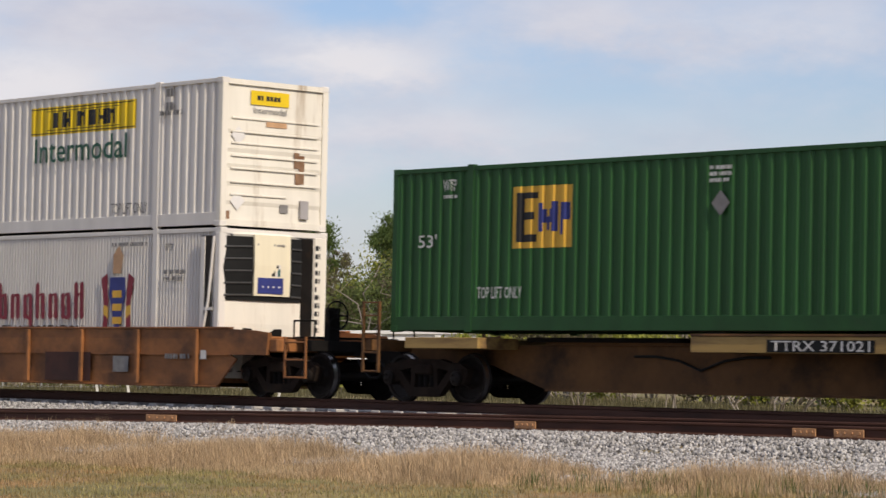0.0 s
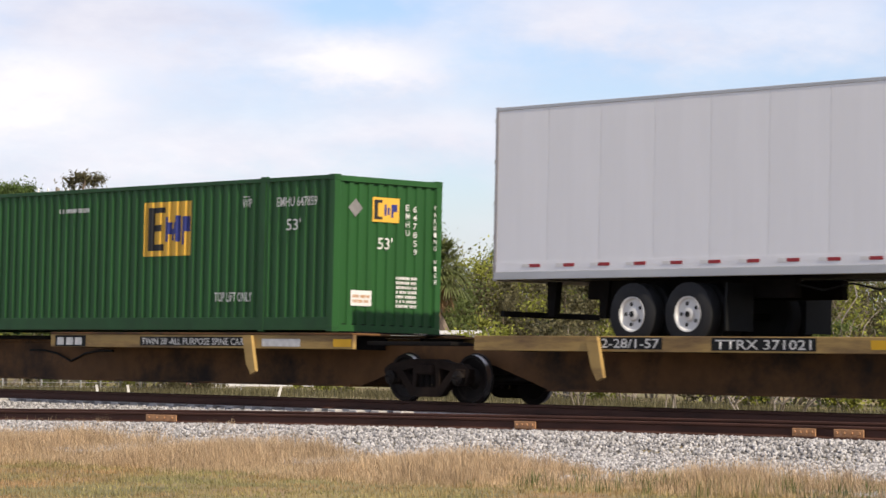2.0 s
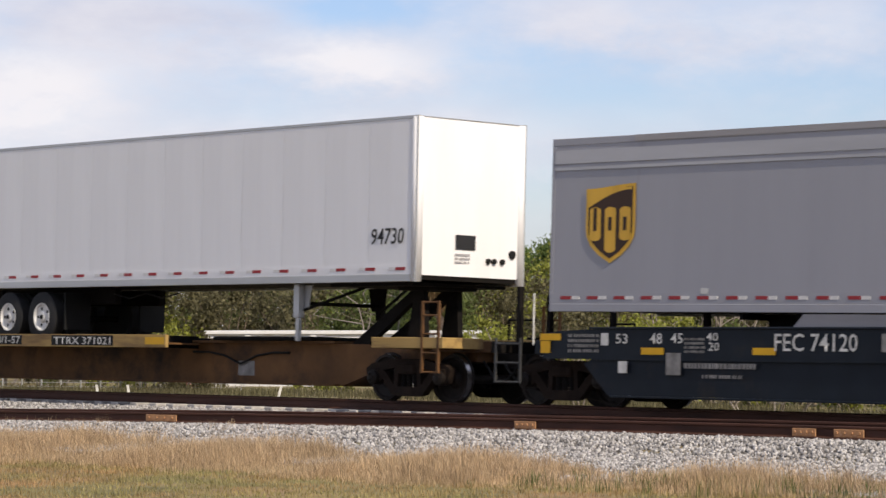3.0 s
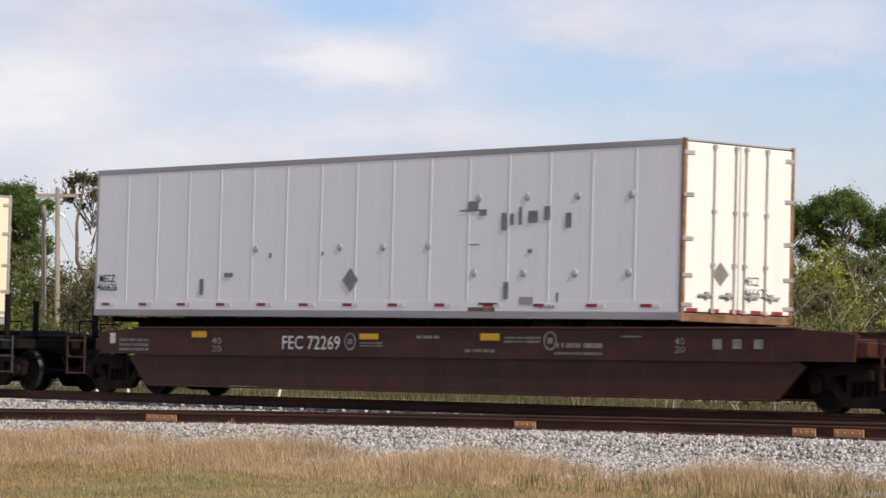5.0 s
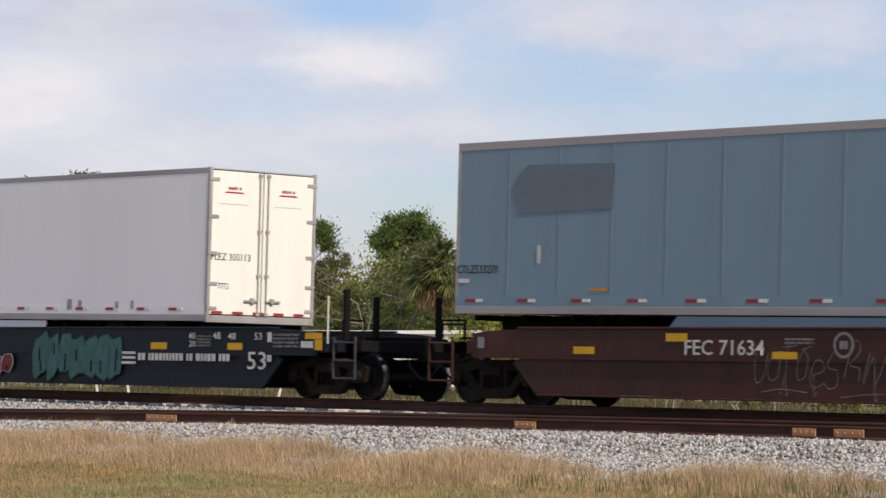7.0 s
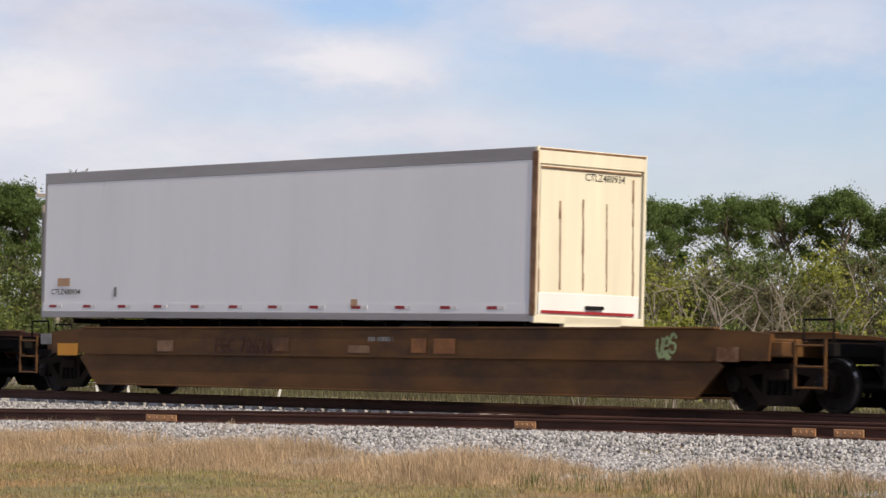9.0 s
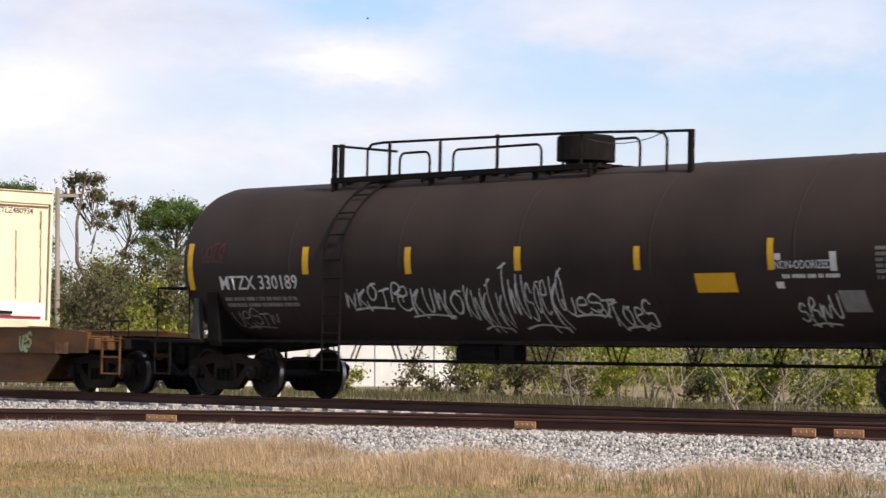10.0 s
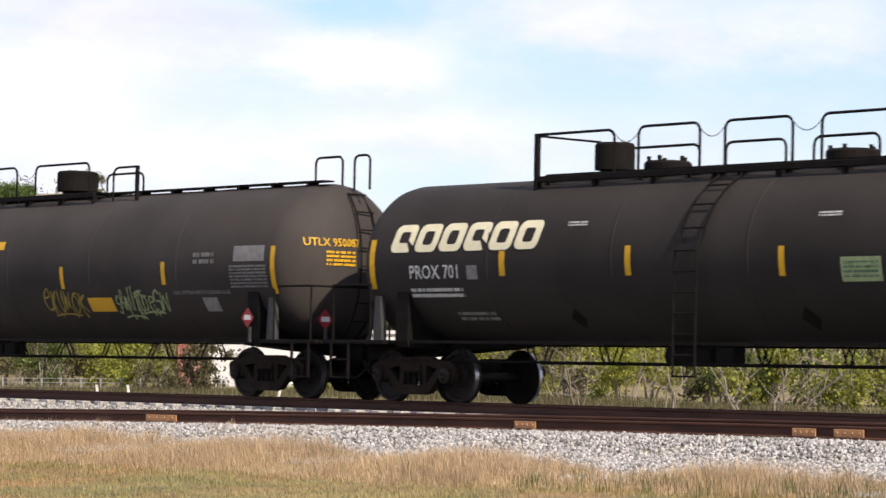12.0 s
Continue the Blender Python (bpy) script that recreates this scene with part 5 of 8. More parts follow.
writing("20", 6.08, 0.89, 0.22, 0.11, w3, "fade", y=-1.468)
writing("40", -6.01, 0.98, 0.30, 0.12, w3, "fade", y=-1.468)
writing("20", -6.01, 0.83, 0.30, 0.12, w3, "fade", y=-1.468)
roundel(-1.93, 1.04, 0.16, w3, "fade", -1.468)
roundel(3.23, 1.07, 0.16, w3, "fade", -1.468)
decal("worn_mark", rect(6.89, 7.09, 0.95, 1.11, 1), w3, "fade", y=-1.468)
decal("worn_mark", rect(7.31, 7.51, 0.96, 1.11, 1), w3, "fade", y=-1.468)
decal("worn_mark", rect(7.76, 7.95, 0.96, 1.11, 1), w3, "fade", y=-1.468)
decal("white_patch", rect(-9.31, -9.13, 0.98, 1.18, 1), w3, "letter", y=-1.468)
# patched white trailer
writing("MECZ", 0.23, 0.66, 0.53, 0.15, mecz, "ink")
writing("466626", 0.15, 0.49, 0.68, 0.15, mecz, "ink")
decal("scuff", rect(12.01, 12.14, 1.49, 1.79, 1), mecz, "grey_decal")
decal("scuff", rect(12.23, 12.32, 1.58, 1.77, 1), mecz, "grey_decal")
decal("scuff", rect(12.44, 12.52, 1.58, 1.88, 1), mecz, "grey_decal")
decal("scuff", rect(12.67, 12.91, 1.61, 1.81, 1), mecz, "grey_decal")
decal("scuff", rect(13.06, 13.21, 1.65, 1.88, 1), mecz, "grey_decal")
decal("scuff", rect(13.57, 13.71, 1.51, 1.76, 1), mecz, "grey_decal")
decal("scuff", rect(3.53, 3.65, 0.41, 0.71, 1), mecz, "grey_decal")
decal("scuff", rect(12.06, 12.18, 0.33, 0.62, 1), mecz, "grey_decal")
decal("scuff", rect(10.96, 11.64, 1.83, 1.86, 1), mecz, "grey_decal")
decal("scuff", rect(11.16, 11.43, 1.86, 2.00, 1), mecz, "grey_decal")
decal("scuff", rect(11.45, 11.64, 1.75, 1.84, 1), mecz, "grey_decal")
decal("scuff", rect(12.66, 12.77, 1.10, 1.17, 1), mecz, "grey_decal")
decal("scuff", rect(11.19, 11.46, 1.25, 1.27, 1), mecz, "grey_decal")
decal("scuff", rect(7.20, 7.26, 1.12, 1.19, 1), mecz, "grey_decal")
decal("scuff", rect(5.66, 5.73, 1.09, 1.18, 1), mecz, "grey_decal")
diamond(8.02, 0.67, 0.22, mecz, "grey_decal")
vent(5.17, 1.27, mecz)
vent(7.62, 1.27, mecz)
vent(8.82, 1.25, mecz)
vent(10.04, 1.26, mecz)
vent(11.32, 2.06, mecz)
vent(12.53, 2.05, mecz)
vent(13.75, 2.04, mecz)
vent(14.99, 2.03, mecz)
vent(11.24, 0.78, mecz)
vent(12.47, 0.77, mecz)
vent(13.71, 0.76, mecz)
vent(14.96, 0.76, mecz)
decal("repair_patch", rect(4.29, 4.57, 0.74, 0.82, 1), mecz, "grey_decal")
decal("rust_stain", rect(11.17, 11.85, 0.12, 0.19, 1), mecz, "rustframe")
decal("rust_stain", rect(11.44, 11.92, 0.23, 0.27, 1), mecz, "rustframe")
decal("repair_patch", rect(12.45, 12.79, 0.24, 0.37, 1), mecz, "rail_grey")
decal("repair_patch", rect(12.90, 13.31, 0.18, 0.23, 1), mecz, "rail_grey")
decal("scuff", rect(13.35, 13.40, 0.28, 0.44, 1), mecz, "grey_decal")
# clean white trailer
writing("FLEZ 300113", 0.26, 0.49, 0.96, 0.15, flez, "ink")
writing("53", 3.30, 0.32, 0.29, 0.20, flez, "crimson")
decal("smudge", rect(11.56, 11.72, 0.21, 0.42, 1), flez, "rail_grey")
decal("smudge", rect(11.95, 12.07, 0.24, 0.39, 1), flez, "rail_grey")
decal("smudge", rect(13.22, 13.34, 0.24, 0.37, 1), flez, "rail_grey")
decal("smudge", rect(13.75, 13.85, 0.23, 0.39, 1), flez, "rail_grey")
# navy well car with graffiti
writing("FEC 74117", -4.67, 0.96, 1.81, 0.25, w4, "letter", y=-1.468)
decal("reflector", rect(-7.54, -7.18, 0.85, 0.99, 1), w4, "amber", y=-1.468)
decal("reflector", rect(-1.89, -1.37, 0.87, 0.99, 1), w4, "amber", y=-1.468)
decal("reflector", rect(4.75, 5.27, 0.87, 1.00, 1), w4, "amber", y=-1.468)
decal("reflector", rect(7.18, 7.64, 0.87, 1.00, 1), w4, "amber", y=-1.468)
decal("reflector", rect(-4.97, -4.67, 0.91, 1.02, 1), w4, "amber", y=-1.468)
decal("corner_mark", rect(9.50, 9.98, 1.08, 1.19, 1), w4, "amber", y=-1.468)
decal("corner_mark", rect(9.77, 9.99, 0.88, 1.07, 1), w4, "amber", y=-1.468)
decal("white_patch", rect(9.37, 9.72, 0.92, 1.04, 1), w4, "letter", y=-1.468)
writing("53", 7.79, 0.51, 0.56, 0.33, w4, "letter", y=-1.468)
decal("lift_mark", rect(8.38, 8.51, 0.66, 0.78, 1), w4, "letter", y=-1.468)
decal("emblem_stripe", rect(3.74, 4.24, 0.77, 0.82, 1), w4, "letter", y=-1.468)
decal("emblem_stripe", rect(3.74, 4.24, 0.68, 0.73, 1), w4, "letter", y=-1.468)
decal("emblem_stripe", rect(3.75, 4.25, 0.58, 0.63, 1), w4, "letter", y=-1.468)
bars(4.33, 0.61, 2.93, 0.23, 1, w4, "letter", y=-1.468, seed=12)
writing("40", 5.97, 1.07, 0.21, 0.12, w4, "letter", y=-1.468)
writing("20", 5.98, 0.92, 0.21, 0.12, w4, "letter", y=-1.468)
writing("48", 6.73, 1.07, 0.24, 0.13, w4, "letter", y=-1.468)
writing("48", 7.20, 1.06, 0.24, 0.13, w4, "letter", y=-1.468)
writing("53", 8.00, 1.06, 0.23, 0.13, w4, "letter", y=-1.468)
bars(6.21, 0.92, 0.46, 0.23, 4, w4, "fade", y=-1.468, seed=3)
bars(8.55, 0.91, 0.76, 0.28, 4, w4, "fade", y=-1.468, seed=4)
bars(-2.16, 1.05, 0.95, 0.16, 2, w4, "fade", y=-1.468, seed=5)
bars(-9.25, 0.94, 0.73, 0.25, 3, w4, "fade", y=-1.468, seed=6)
decal("lift_mark", rect(8.39, 8.52, 1.02, 1.20, 1), w4, "letter", y=-1.468)
block_piece(-5.36, 0.27, 3.35, 0.63, 8, w4, "spray_red", "spray", 3)
block_piece(-2.01, 0.33, 1.92, 0.42, 5, w4, "spray_red", "spray", 7)
block_piece(0.74, 0.29, 3.03, 0.86, 7, w4, "teal", "dgreen", 5)
scrawl(-7.93, 0.31, 1.34, 0.60, 7, w4, "fade", y=-1.468, r=0.030, seed=7)
# brown well car with faint graffiti
writing("FEC 71634", -4.71, 0.86, 1.68, 0.24, w5, "letter", y=-1.468)
decal("reflector", rect(-7.22, -6.73, 0.86, 0.98, 1), w5, "amber", y=-1.468)
decal("reflector", rect(-5.12, -4.65, 1.07, 1.20, 1), w5, "amber", y=-1.468)
decal("reflector", rect(-2.87, -2.36, 0.81, 0.92, 1), w5, "amber", y=-1.468)
decal("reflector", rect(-0.46, 0.03, 0.84, 0.96, 1), w5, "amber", y=-1.468)
scrawl(-3.33, 0.34, 1.46, 0.79, 5, w5, "fade", y=-1.468, r=0.006, seed=3)
scrawl(-1.87, 0.29, 2.39, 0.90, 6, w5, "fade", y=-1.468, r=0.006, seed=6)
bars(-2.61, 1.03, 0.60, 0.11, 2, w5, "fade", y=-1.468, seed=2)
bars(-0.52, 1.08, 0.61, 0.08, 1, w5, "fade", y=-1.468, seed=3)
bars(0.68, 0.84, 0.57, 0.10, 1, w5, "fade", y=-1.468, seed=3)
decal("white_patch", rect(-9.55, -9.38, 0.94, 1.13, 1), w5, "fade", y=-1.468)
roundel(-1.44, 1.03, 0.2, w5, "fade", -1.468)
# blue trailer
decal("painted_over_patch", [[(1.46, 2.10), (1.66, 1.68), (3.88, 1.72), (3.91, 2.47), (1.86, 2.50), (1.62, 2.34)]], blue, "blue_patch")
writing("CTLZ533270", 0.09, 0.69, 1.04, 0.14, blue, "ink")
decal("white_scratch", rect(2.09, 2.18, 0.85, 1.15, 1), blue, "letter")
decal("orange_stripe", rect(3.35, 3.77, 0.39, 0.43, 1), blue, "orange")
decal("sticker", rect(0.13, 0.41, 0.53, 0.60, 1), blue, "tape")
# white 48 foot trailer
writing("CTLZ480934", 0.38, 0.46, 1.02, 0.11, ctlz, "ink")
decal("emblem", rect(0.60, 1.03, 0.63, 0.79, 1), ctlz, "tan_decal")
decal("scuff", rect(2.57, 2.65, 0.42, 0.61, 1), ctlz, "grey_decal")
decal("scuff", rect(9.89, 10.07, 0.23, 0.37, 1), ctlz, "tan_decal")
# mustard well car
writing("FEC 70626", -4.21, 0.82, 1.71, 0.27, w6, "wellbrown", y=-1.468)
decal("faded_patch", rect(-2.45, -1.97, 0.85, 1.11, 1), w6, "ttx", y=-1.468)
decal("faded_patch", rect(1.43, 1.83, 0.85, 1.10, 1), w6, "ttx", y=-1.468)
decal("faded_patch", rect(2.02, 2.58, 0.84, 1.10, 1), w6, "ttx", y=-1.468)
decal("faded_patch", rect(-0.28, 0.31, 0.84, 0.97, 1), w6, "rustframe", y=-1.468)
decal("faded_patch", rect(-6.04, -5.52, 0.83, 1.04, 1), w6, "rustframe", y=-1.468)
decal("faded_patch", rect(-9.44, -8.72, 0.73, 0.97, 1), w6, "orange", y=-1.468)
decal("faded_patch", rect(8.68, 9.15, 0.76, 0.99, 1), w6, "rustframe", y=-1.468)
scrawl(7.35, 0.83, 0.43, 0.35, 3, w6, "mint", y=-1.468, r=0.030, seed=4)
bars(0.27, 1.02, 0.68, 0.13, 1, w6, "fade", y=-1.468, seed=3)
decal("white_patch", rect(-10.04, -9.65, 0.95, 1.17, 1), w6, "fade", y=-1.468)
# tank cars
writing("MTZX 330189", -8.17, 1.99, 2.31, 0.26, t1, "letter", tank=TANK[t1])
scrawl(-8.75, 2.53, 0.74, 0.39, 4, t1, "wellbrown", tank=TANK[t1], r=0.030, seed=3)
decal("reflector", rect(-5.66, -5.48, 2.25, 2.75, 4), t1, "amber", tank=TANK[t1])
decal("reflector", rect(-2.81, -2.65, 2.22, 2.69, 4), t1, "amber", tank=TANK[t1])
decal("reflector", rect(-0.01, 0.15, 2.24, 2.64, 4), t1, "amber", tank=TANK[t1])
decal("reflector", rect(2.80, 2.94, 2.21, 2.59, 4), t1, "amber", tank=TANK[t1])
decal("reflector", rect(5.67, 5.80, 2.17, 2.66, 4), t1, "amber", tank=TANK[t1])
decal("reflector", rect(-9.13, -8.97, 2.00, 2.88, 4), t1, "amber", tank=TANK[t1])
decal("reflector", rect(9.21, 9.35, 2.00, 2.92, 4), t1, "amber", tank=TANK[t1])
scrawl(-4.64, 1.64, 1.57, 0.42, 5, t1, "spray", tank=TANK[t1], r=0.022, seed=2)
scrawl(-3.27, 1.51, 1.73, 0.53, 5, t1, "spray", tank=TANK[t1], r=0.022, seed=5)
scrawl(-1.52, 1.31, 0.95, 0.79, 5, t1, "spray", tank=TANK[t1], r=0.015, seed=7)
scrawl(-0.55, 1.33, 1.53, 0.99, 8, t1, "spray", tank=TANK[t1], r=0.018, seed=11)
scrawl(0.88, 1.50, 1.23, 0.33, 4, t1, "spray", tank=TANK[t1], r=0.022, seed=4)
scrawl(1.90, 1.31, 1.00, 0.52, 4, t1, "spray", tank=TANK[t1], r=0.022, seed=9)
scrawl(-8.23, 1.31, 1.38, 0.33, 5, t1, "fade", tank=TANK[t1], r=0.016, seed=4)
decal("yellow_placard", rect(4.09, 4.95, 1.84, 2.14, 4), t1, "amber", tank=TANK[t1])
writing("NON-ODORIZED", 5.80, 2.18, 1.14, 0.13, t1, "letter", tank=TANK[t1])
decal("white_mark", rect(6.92, 7.05, 2.14, 2.43, 4), t1, "letter", tank=TANK[t1])
decal("white_mark", rect(5.81, 5.94, 2.32, 2.42, 4), t1, "letter", tank=TANK[t1])
bars(5.93, 2.02, 1.14, 0.10, 1, t1, "letter", tank=TANK[t1], seed=3)
decal("white_mark", rect(5.77, 5.93, 1.89, 1.99, 4), t1, "letter", tank=TANK[t1])
bars(7.81, 1.99, 1.11, 0.52, 6, t1, "fade", tank=TANK[t1], seed=4)
scrawl(5.98, 1.36, 0.91, 0.43, 4, t1, "spray", tank=TANK[t1], r=0.020, seed=6)
decal("grey_patch", rect(6.95, 7.47, 1.53, 1.85, 4), t1, "grey_decal", tank=TANK[t1])
bars(-8.15, 1.66, 2.14, 0.22, 2, t1, "fade", tank=TANK[t1], seed=8)
writing("UTLX 950087", -7.92, 2.00, 2.16, 0.24, t2, "amber", tank=TANK[t2])
writing("UTLX  950087", -8.42, 3.66, 2.45, 0.20, t2, "amber", tank=TANK[t2])
decal("reflector", rect(-5.76, -5.61, 2.16, 2.56, 4), t2, "amber", tank=TANK[t2])
decal("reflector", rect(-3.56, -3.42, 2.13, 2.61, 4), t2, "amber", tank=TANK[t2])
decal("reflector", rect(-1.20, -1.06, 2.10, 2.56, 4), t2, "amber", tank=TANK[t2])
decal("reflector", rect(2.00, 2.12, 2.06, 2.50, 4), t2, "amber", tank=TANK[t2])
decal("reflector", rect(-8.68, -8.53, 1.88, 2.77, 4), t2, "amber", tank=TANK[t2])
decal("reflector", rect(5.44, 5.57, 2.11, 2.55, 4), t2, "amber", tank=TANK[t2])
decal("reflector", rect(8.85, 8.98, 1.91, 2.79, 4), t2, "amber", tank=TANK[t2])
bars(-7.96, 1.54, 1.65, 0.39, 3, t2, "gold_worn", tank=TANK[t2], seed=3)
scrawl(-5.44, 1.60, 1.22, 0.56, 5, t2, "teal", tank=TANK[t2], r=0.022, seed=3)
scrawl(-4.21, 1.65, 1.13, 0.50, 5, t2, "teal", tank=TANK[t2], r=0.022, seed=5)
scrawl(-3.04, 1.61, 0.89, 0.71, 4, t2, "teal", tank=TANK[t2], r=0.022, seed=8)
decal("orange_plate", rect(-0.48, -0.09, 2.89, 3.06, 4), t2, "amber", tank=TANK[t2])
scrawl(1.21, 1.56, 1.43, 0.54, 6, t2, "spray_gold", tank=TANK[t2], r=0.020, seed=5)
decal("yellow_placard", rect(2.78, 3.63, 1.61, 1.88, 4), t2, "amber", tank=TANK[t2])
scrawl(3.69, 1.52, 0.92, 0.56, 6, t2, "mint", tank=TANK[t2], r=0.020, seed=6)
scrawl(4.33, 1.59, 1.09, 0.51, 5, t2, "mint", tank=TANK[t2], r=0.020, seed=9)
bars(6.49, 2.47, 0.65, 0.26, 2, t2, "fade", tank=TANK[t2], seed=2)
bars(7.60, 2.02, 1.12, 0.44, 7, t2, "fade", tank=TANK[t2], seed=9)
writing("LIQUEFIED PETROLEUM GAS", 5.75, 1.91, 1.77, 0.08, t2, "fade", tank=TANK[t2])
decal("notice", rect(6.59, 7.05, 1.60, 1.86, 4), t2, "fade", tank=TANK[t2])
decal("faded_patch", rect(7.74, 8.67, 2.52, 2.81, 4), t2, "grey_decal", tank=TANK[t2])
writing("PROX 701", -7.88, 2.13, 1.25, 0.24, t3, "letter", tank=TANK[t3])
decal("reflector", rect(-5.57, -5.43, 2.16, 2.58, 4), t3, "amber", tank=TANK[t3])
decal("reflector", rect(-2.58, -2.45, 2.13, 2.61, 4), t3, "amber", tank=TANK[t3])
decal("reflector", rect(0.73, 0.85, 2.08, 2.54, 4), t3, "amber", tank=TANK[t3])
decal("reflector", rect(-8.95, -8.81, 1.97, 2.84, 4), t3, "amber", tank=TANK[t3])
decal("pale_placard", rect(1.96, 2.75, 1.98, 2.35, 4), t3, "mint", tank=TANK[t3])
bars(2.02, 2.03, 0.67, 0.27, 4, t3, "dgreen", tank=TANK[t3], seed=3)
bars(-7.92, 1.80, 1.37, 0.19, 2, t3, "letter", tank=TANK[t3], seed=6)
bars(-3.99, 2.96, 0.46, 0.09, 2, t3, "letter", tank=TANK[t3], seed=7)
bars(1.47, 2.97, 0.45, 0.09, 2, t3, "letter", tank=TANK[t3], seed=7)
decal("notice", rect(-6.40, -6.13, 2.11, 2.35, 4), t3, "fade", tank=TANK[t3])
bars(-6.94, 1.41, 0.98, 0.17, 2, t3, "fade", tank=TANK[t3], seed=3)
diamond(-4.04, 1.45, 0.17, t3, "under", tank=TANK[t3])
diamond(1.03, 1.44, 0.19, t3, "under", tank=TANK[t3])
cream_emblem(-8.40, 2.60, 3.81, 0.49)
# the stacked pair
folded("yellow_decal", [(9.76, 13.45, 2.0, 2.58)], stack, "jb_yellow")
for r_ in ((9.78, 13.43, 2.03, 2.05), (9.78, 13.43, 2.53, 2.55), (10.4, 12.9, 2.09, 2.105), (10.4, 12.9, 2.475, 2.49)):
    folded("decal_rule", [r_], stack, "ink", lift=0.006)
for k, (a_, b_) in enumerate(((0.0, 0.20), (0.40, 0.68), (0.92, 1.20), (1.28, 1.54), (1.62, 1.90), (1.97, 2.22))):
    folded("emblem_block", [(10.55 + a_, 10.55 + a_ + 0.10, 2.14, 2.45), (10.55 + b_ - 0.10, 10.55 + b_, 2.14, 2.45), (10.55 + a_, 10.55 + b_, 2.14 + 0.1 * (k % 3), 2.22 + 0.1 * (k % 3))], stack, "ink", lift=0.009)
writing("Intermodal", 9.99, 1.43, 3.24, 0.50, stack, "dgreen")
bars(14.53, 2.23, 0.22, 0.53, 2, stack, "fade", seed=1)
bars(14.32, 2.16, 0.73, 0.15, 1, stack, "fade", seed=1)
writing("TOP LIFT ONLY", 12.71, 0.31, 1.22, 0.22, stack, "fade")
old_lettering(8.62, 1.12, 3.22, 0.78, 7, reefer, "crimson", -1.312)
writing("TRANSPORTATION", 8.79, 0.82, 2.92, 0.20, reefer, "ink", y=-1.312)
crest(12.90, 1.54)
writing("WTP", 14.47, 2.44, 0.28, 0.15, reefer, "fade", y=-1.312)
bars(14.44, 1.85, 0.68, 0.26, 2, reefer, "fade", y=-1.312, seed=3)
bars(12.71, 2.54, 1.18, 0.13, 1, reefer, "fade", y=-1.312, seed=4)
decal("notice", rect(4.89, 5.40, 0.42, 0.73, 1), w1, "fade", y=-1.468)
decal("white_patch", rect(7.74, 7.92, 0.69, 0.86, 1), w1, "letter", y=-1.468)
decal("red_patch", rect(2.52, 4.12, 0.23, 0.80, 1), w1, "wellbrown", y=-1.468)
bars(6.61, 0.66, 0.78, 0.16, 1, w1, "fade", y=-1.468, seed=1)
shield(0.91, 0.79, 1.14, 1.29)
decal("white_sticker", rect(3.49, 3.65, 0.29, 0.38, 1), ups, "letter")

# end faces of the green containers
for c_, g, dm, n53, plate in ((emp1, (-0.455, 0.92, 1.8, 0.65), (-0.28, 1.52, 0.2, "tan_decal"), (0.13, 1.41, 0.35, 0.23), (-0.6, -0.12, 0.5, 0.76)),
                              (emp2, (-0.28, 0.64, 2.04, 0.45), (-0.685, 2.27, 0.17, "grey_decal"), (-0.155, 1.54, 0.35, 0.22), (-0.8, -0.31, 0.49, 0.77))):
    e = 16.124
    y0, w_, z0, h_ = g
    decal("gold_panel", rect(y0, y0 + w_, z0, z0 + h_), c_, "gold", end=e)
    decal("dark_emblem", rect(y0 + 0.06 * w_, y0 + 0.2 * w_, z0 + 0.1 * h_, z0 + 0.9 * h_) + rect(y0 + 0.2 * w_, y0 + 0.36 * w_, z0 + 0.1 * h_, z0 + 0.22 * h_) + rect(y0 + 0.2 * w_, y0 + 0.36 * w_, z0 + 0.78 * h_, z0 + 0.9 * h_), c_, "ink", end=e + 0.003)
    decal("blue_emblem", rect(y0 + 0.44 * w_, y0 + 0.52 * w_, z0 + 0.26 * h_, z0 + 0.72 * h_) + rect(y0 + 0.56 * w_, y0 + 0.64 * w_, z0 + 0.3 * h_, z0 + 0.6 * h_) + rect(y0 + 0.70 * w_, y0 + 0.78 * w_, z0 + 0.2 * h_, z0 + 0.74 * h_)
          + rect(y0 + 0.78 * w_, y0 + 0.92 * w_, z0 + 0.44 * h_, z0 + 0.74 * h_), c_, "navy", end=e + 0.003)
    diamond(dm[0], dm[1], dm[2], c_, dm[3], end=e)
    writing("53'", n53[0], n53[1], n53[2], n53[3], c_, end=e)
    decal("notice_plate", rect(*plate), c_, "tape", end=e)
    bars(plate[0] + 0.04, plate[2] + 0.04, plate[1] - plate[0] - 0.08, plate[3] - plate[2] - 0.1, 2, c_, "tan_decal", end=e + 0.004)
column("EMHU", 0.52, 2.41, 0.09, 0.62, emp2, end=16.124)
column("647859", 0.70, 2.39, 0.09, 0.95, emp2, end=16.124)
column("WARNING HIGH", 1.18, 2.42, 0.06, 1.5, emp2, end=16.158)
bars(0.28, 0.47, 0.5, 0.6, 7, emp2, end=16.124, seed=5)
column("EMHU640261", -1.25, 2.5, 0.08, 1.15, emp1, end=16.158)
column("EMHU640261", 1.18, 2.3, 0.08, 1.1, emp1, end=16.158)
bars(-0.56, 0.85, 0.34, 0.38, 5, emp1, end=16.124, seed=6)
bars(0.05, 0.94, 0.5, 0.14, 1, emp1, end=16.124, seed=7)

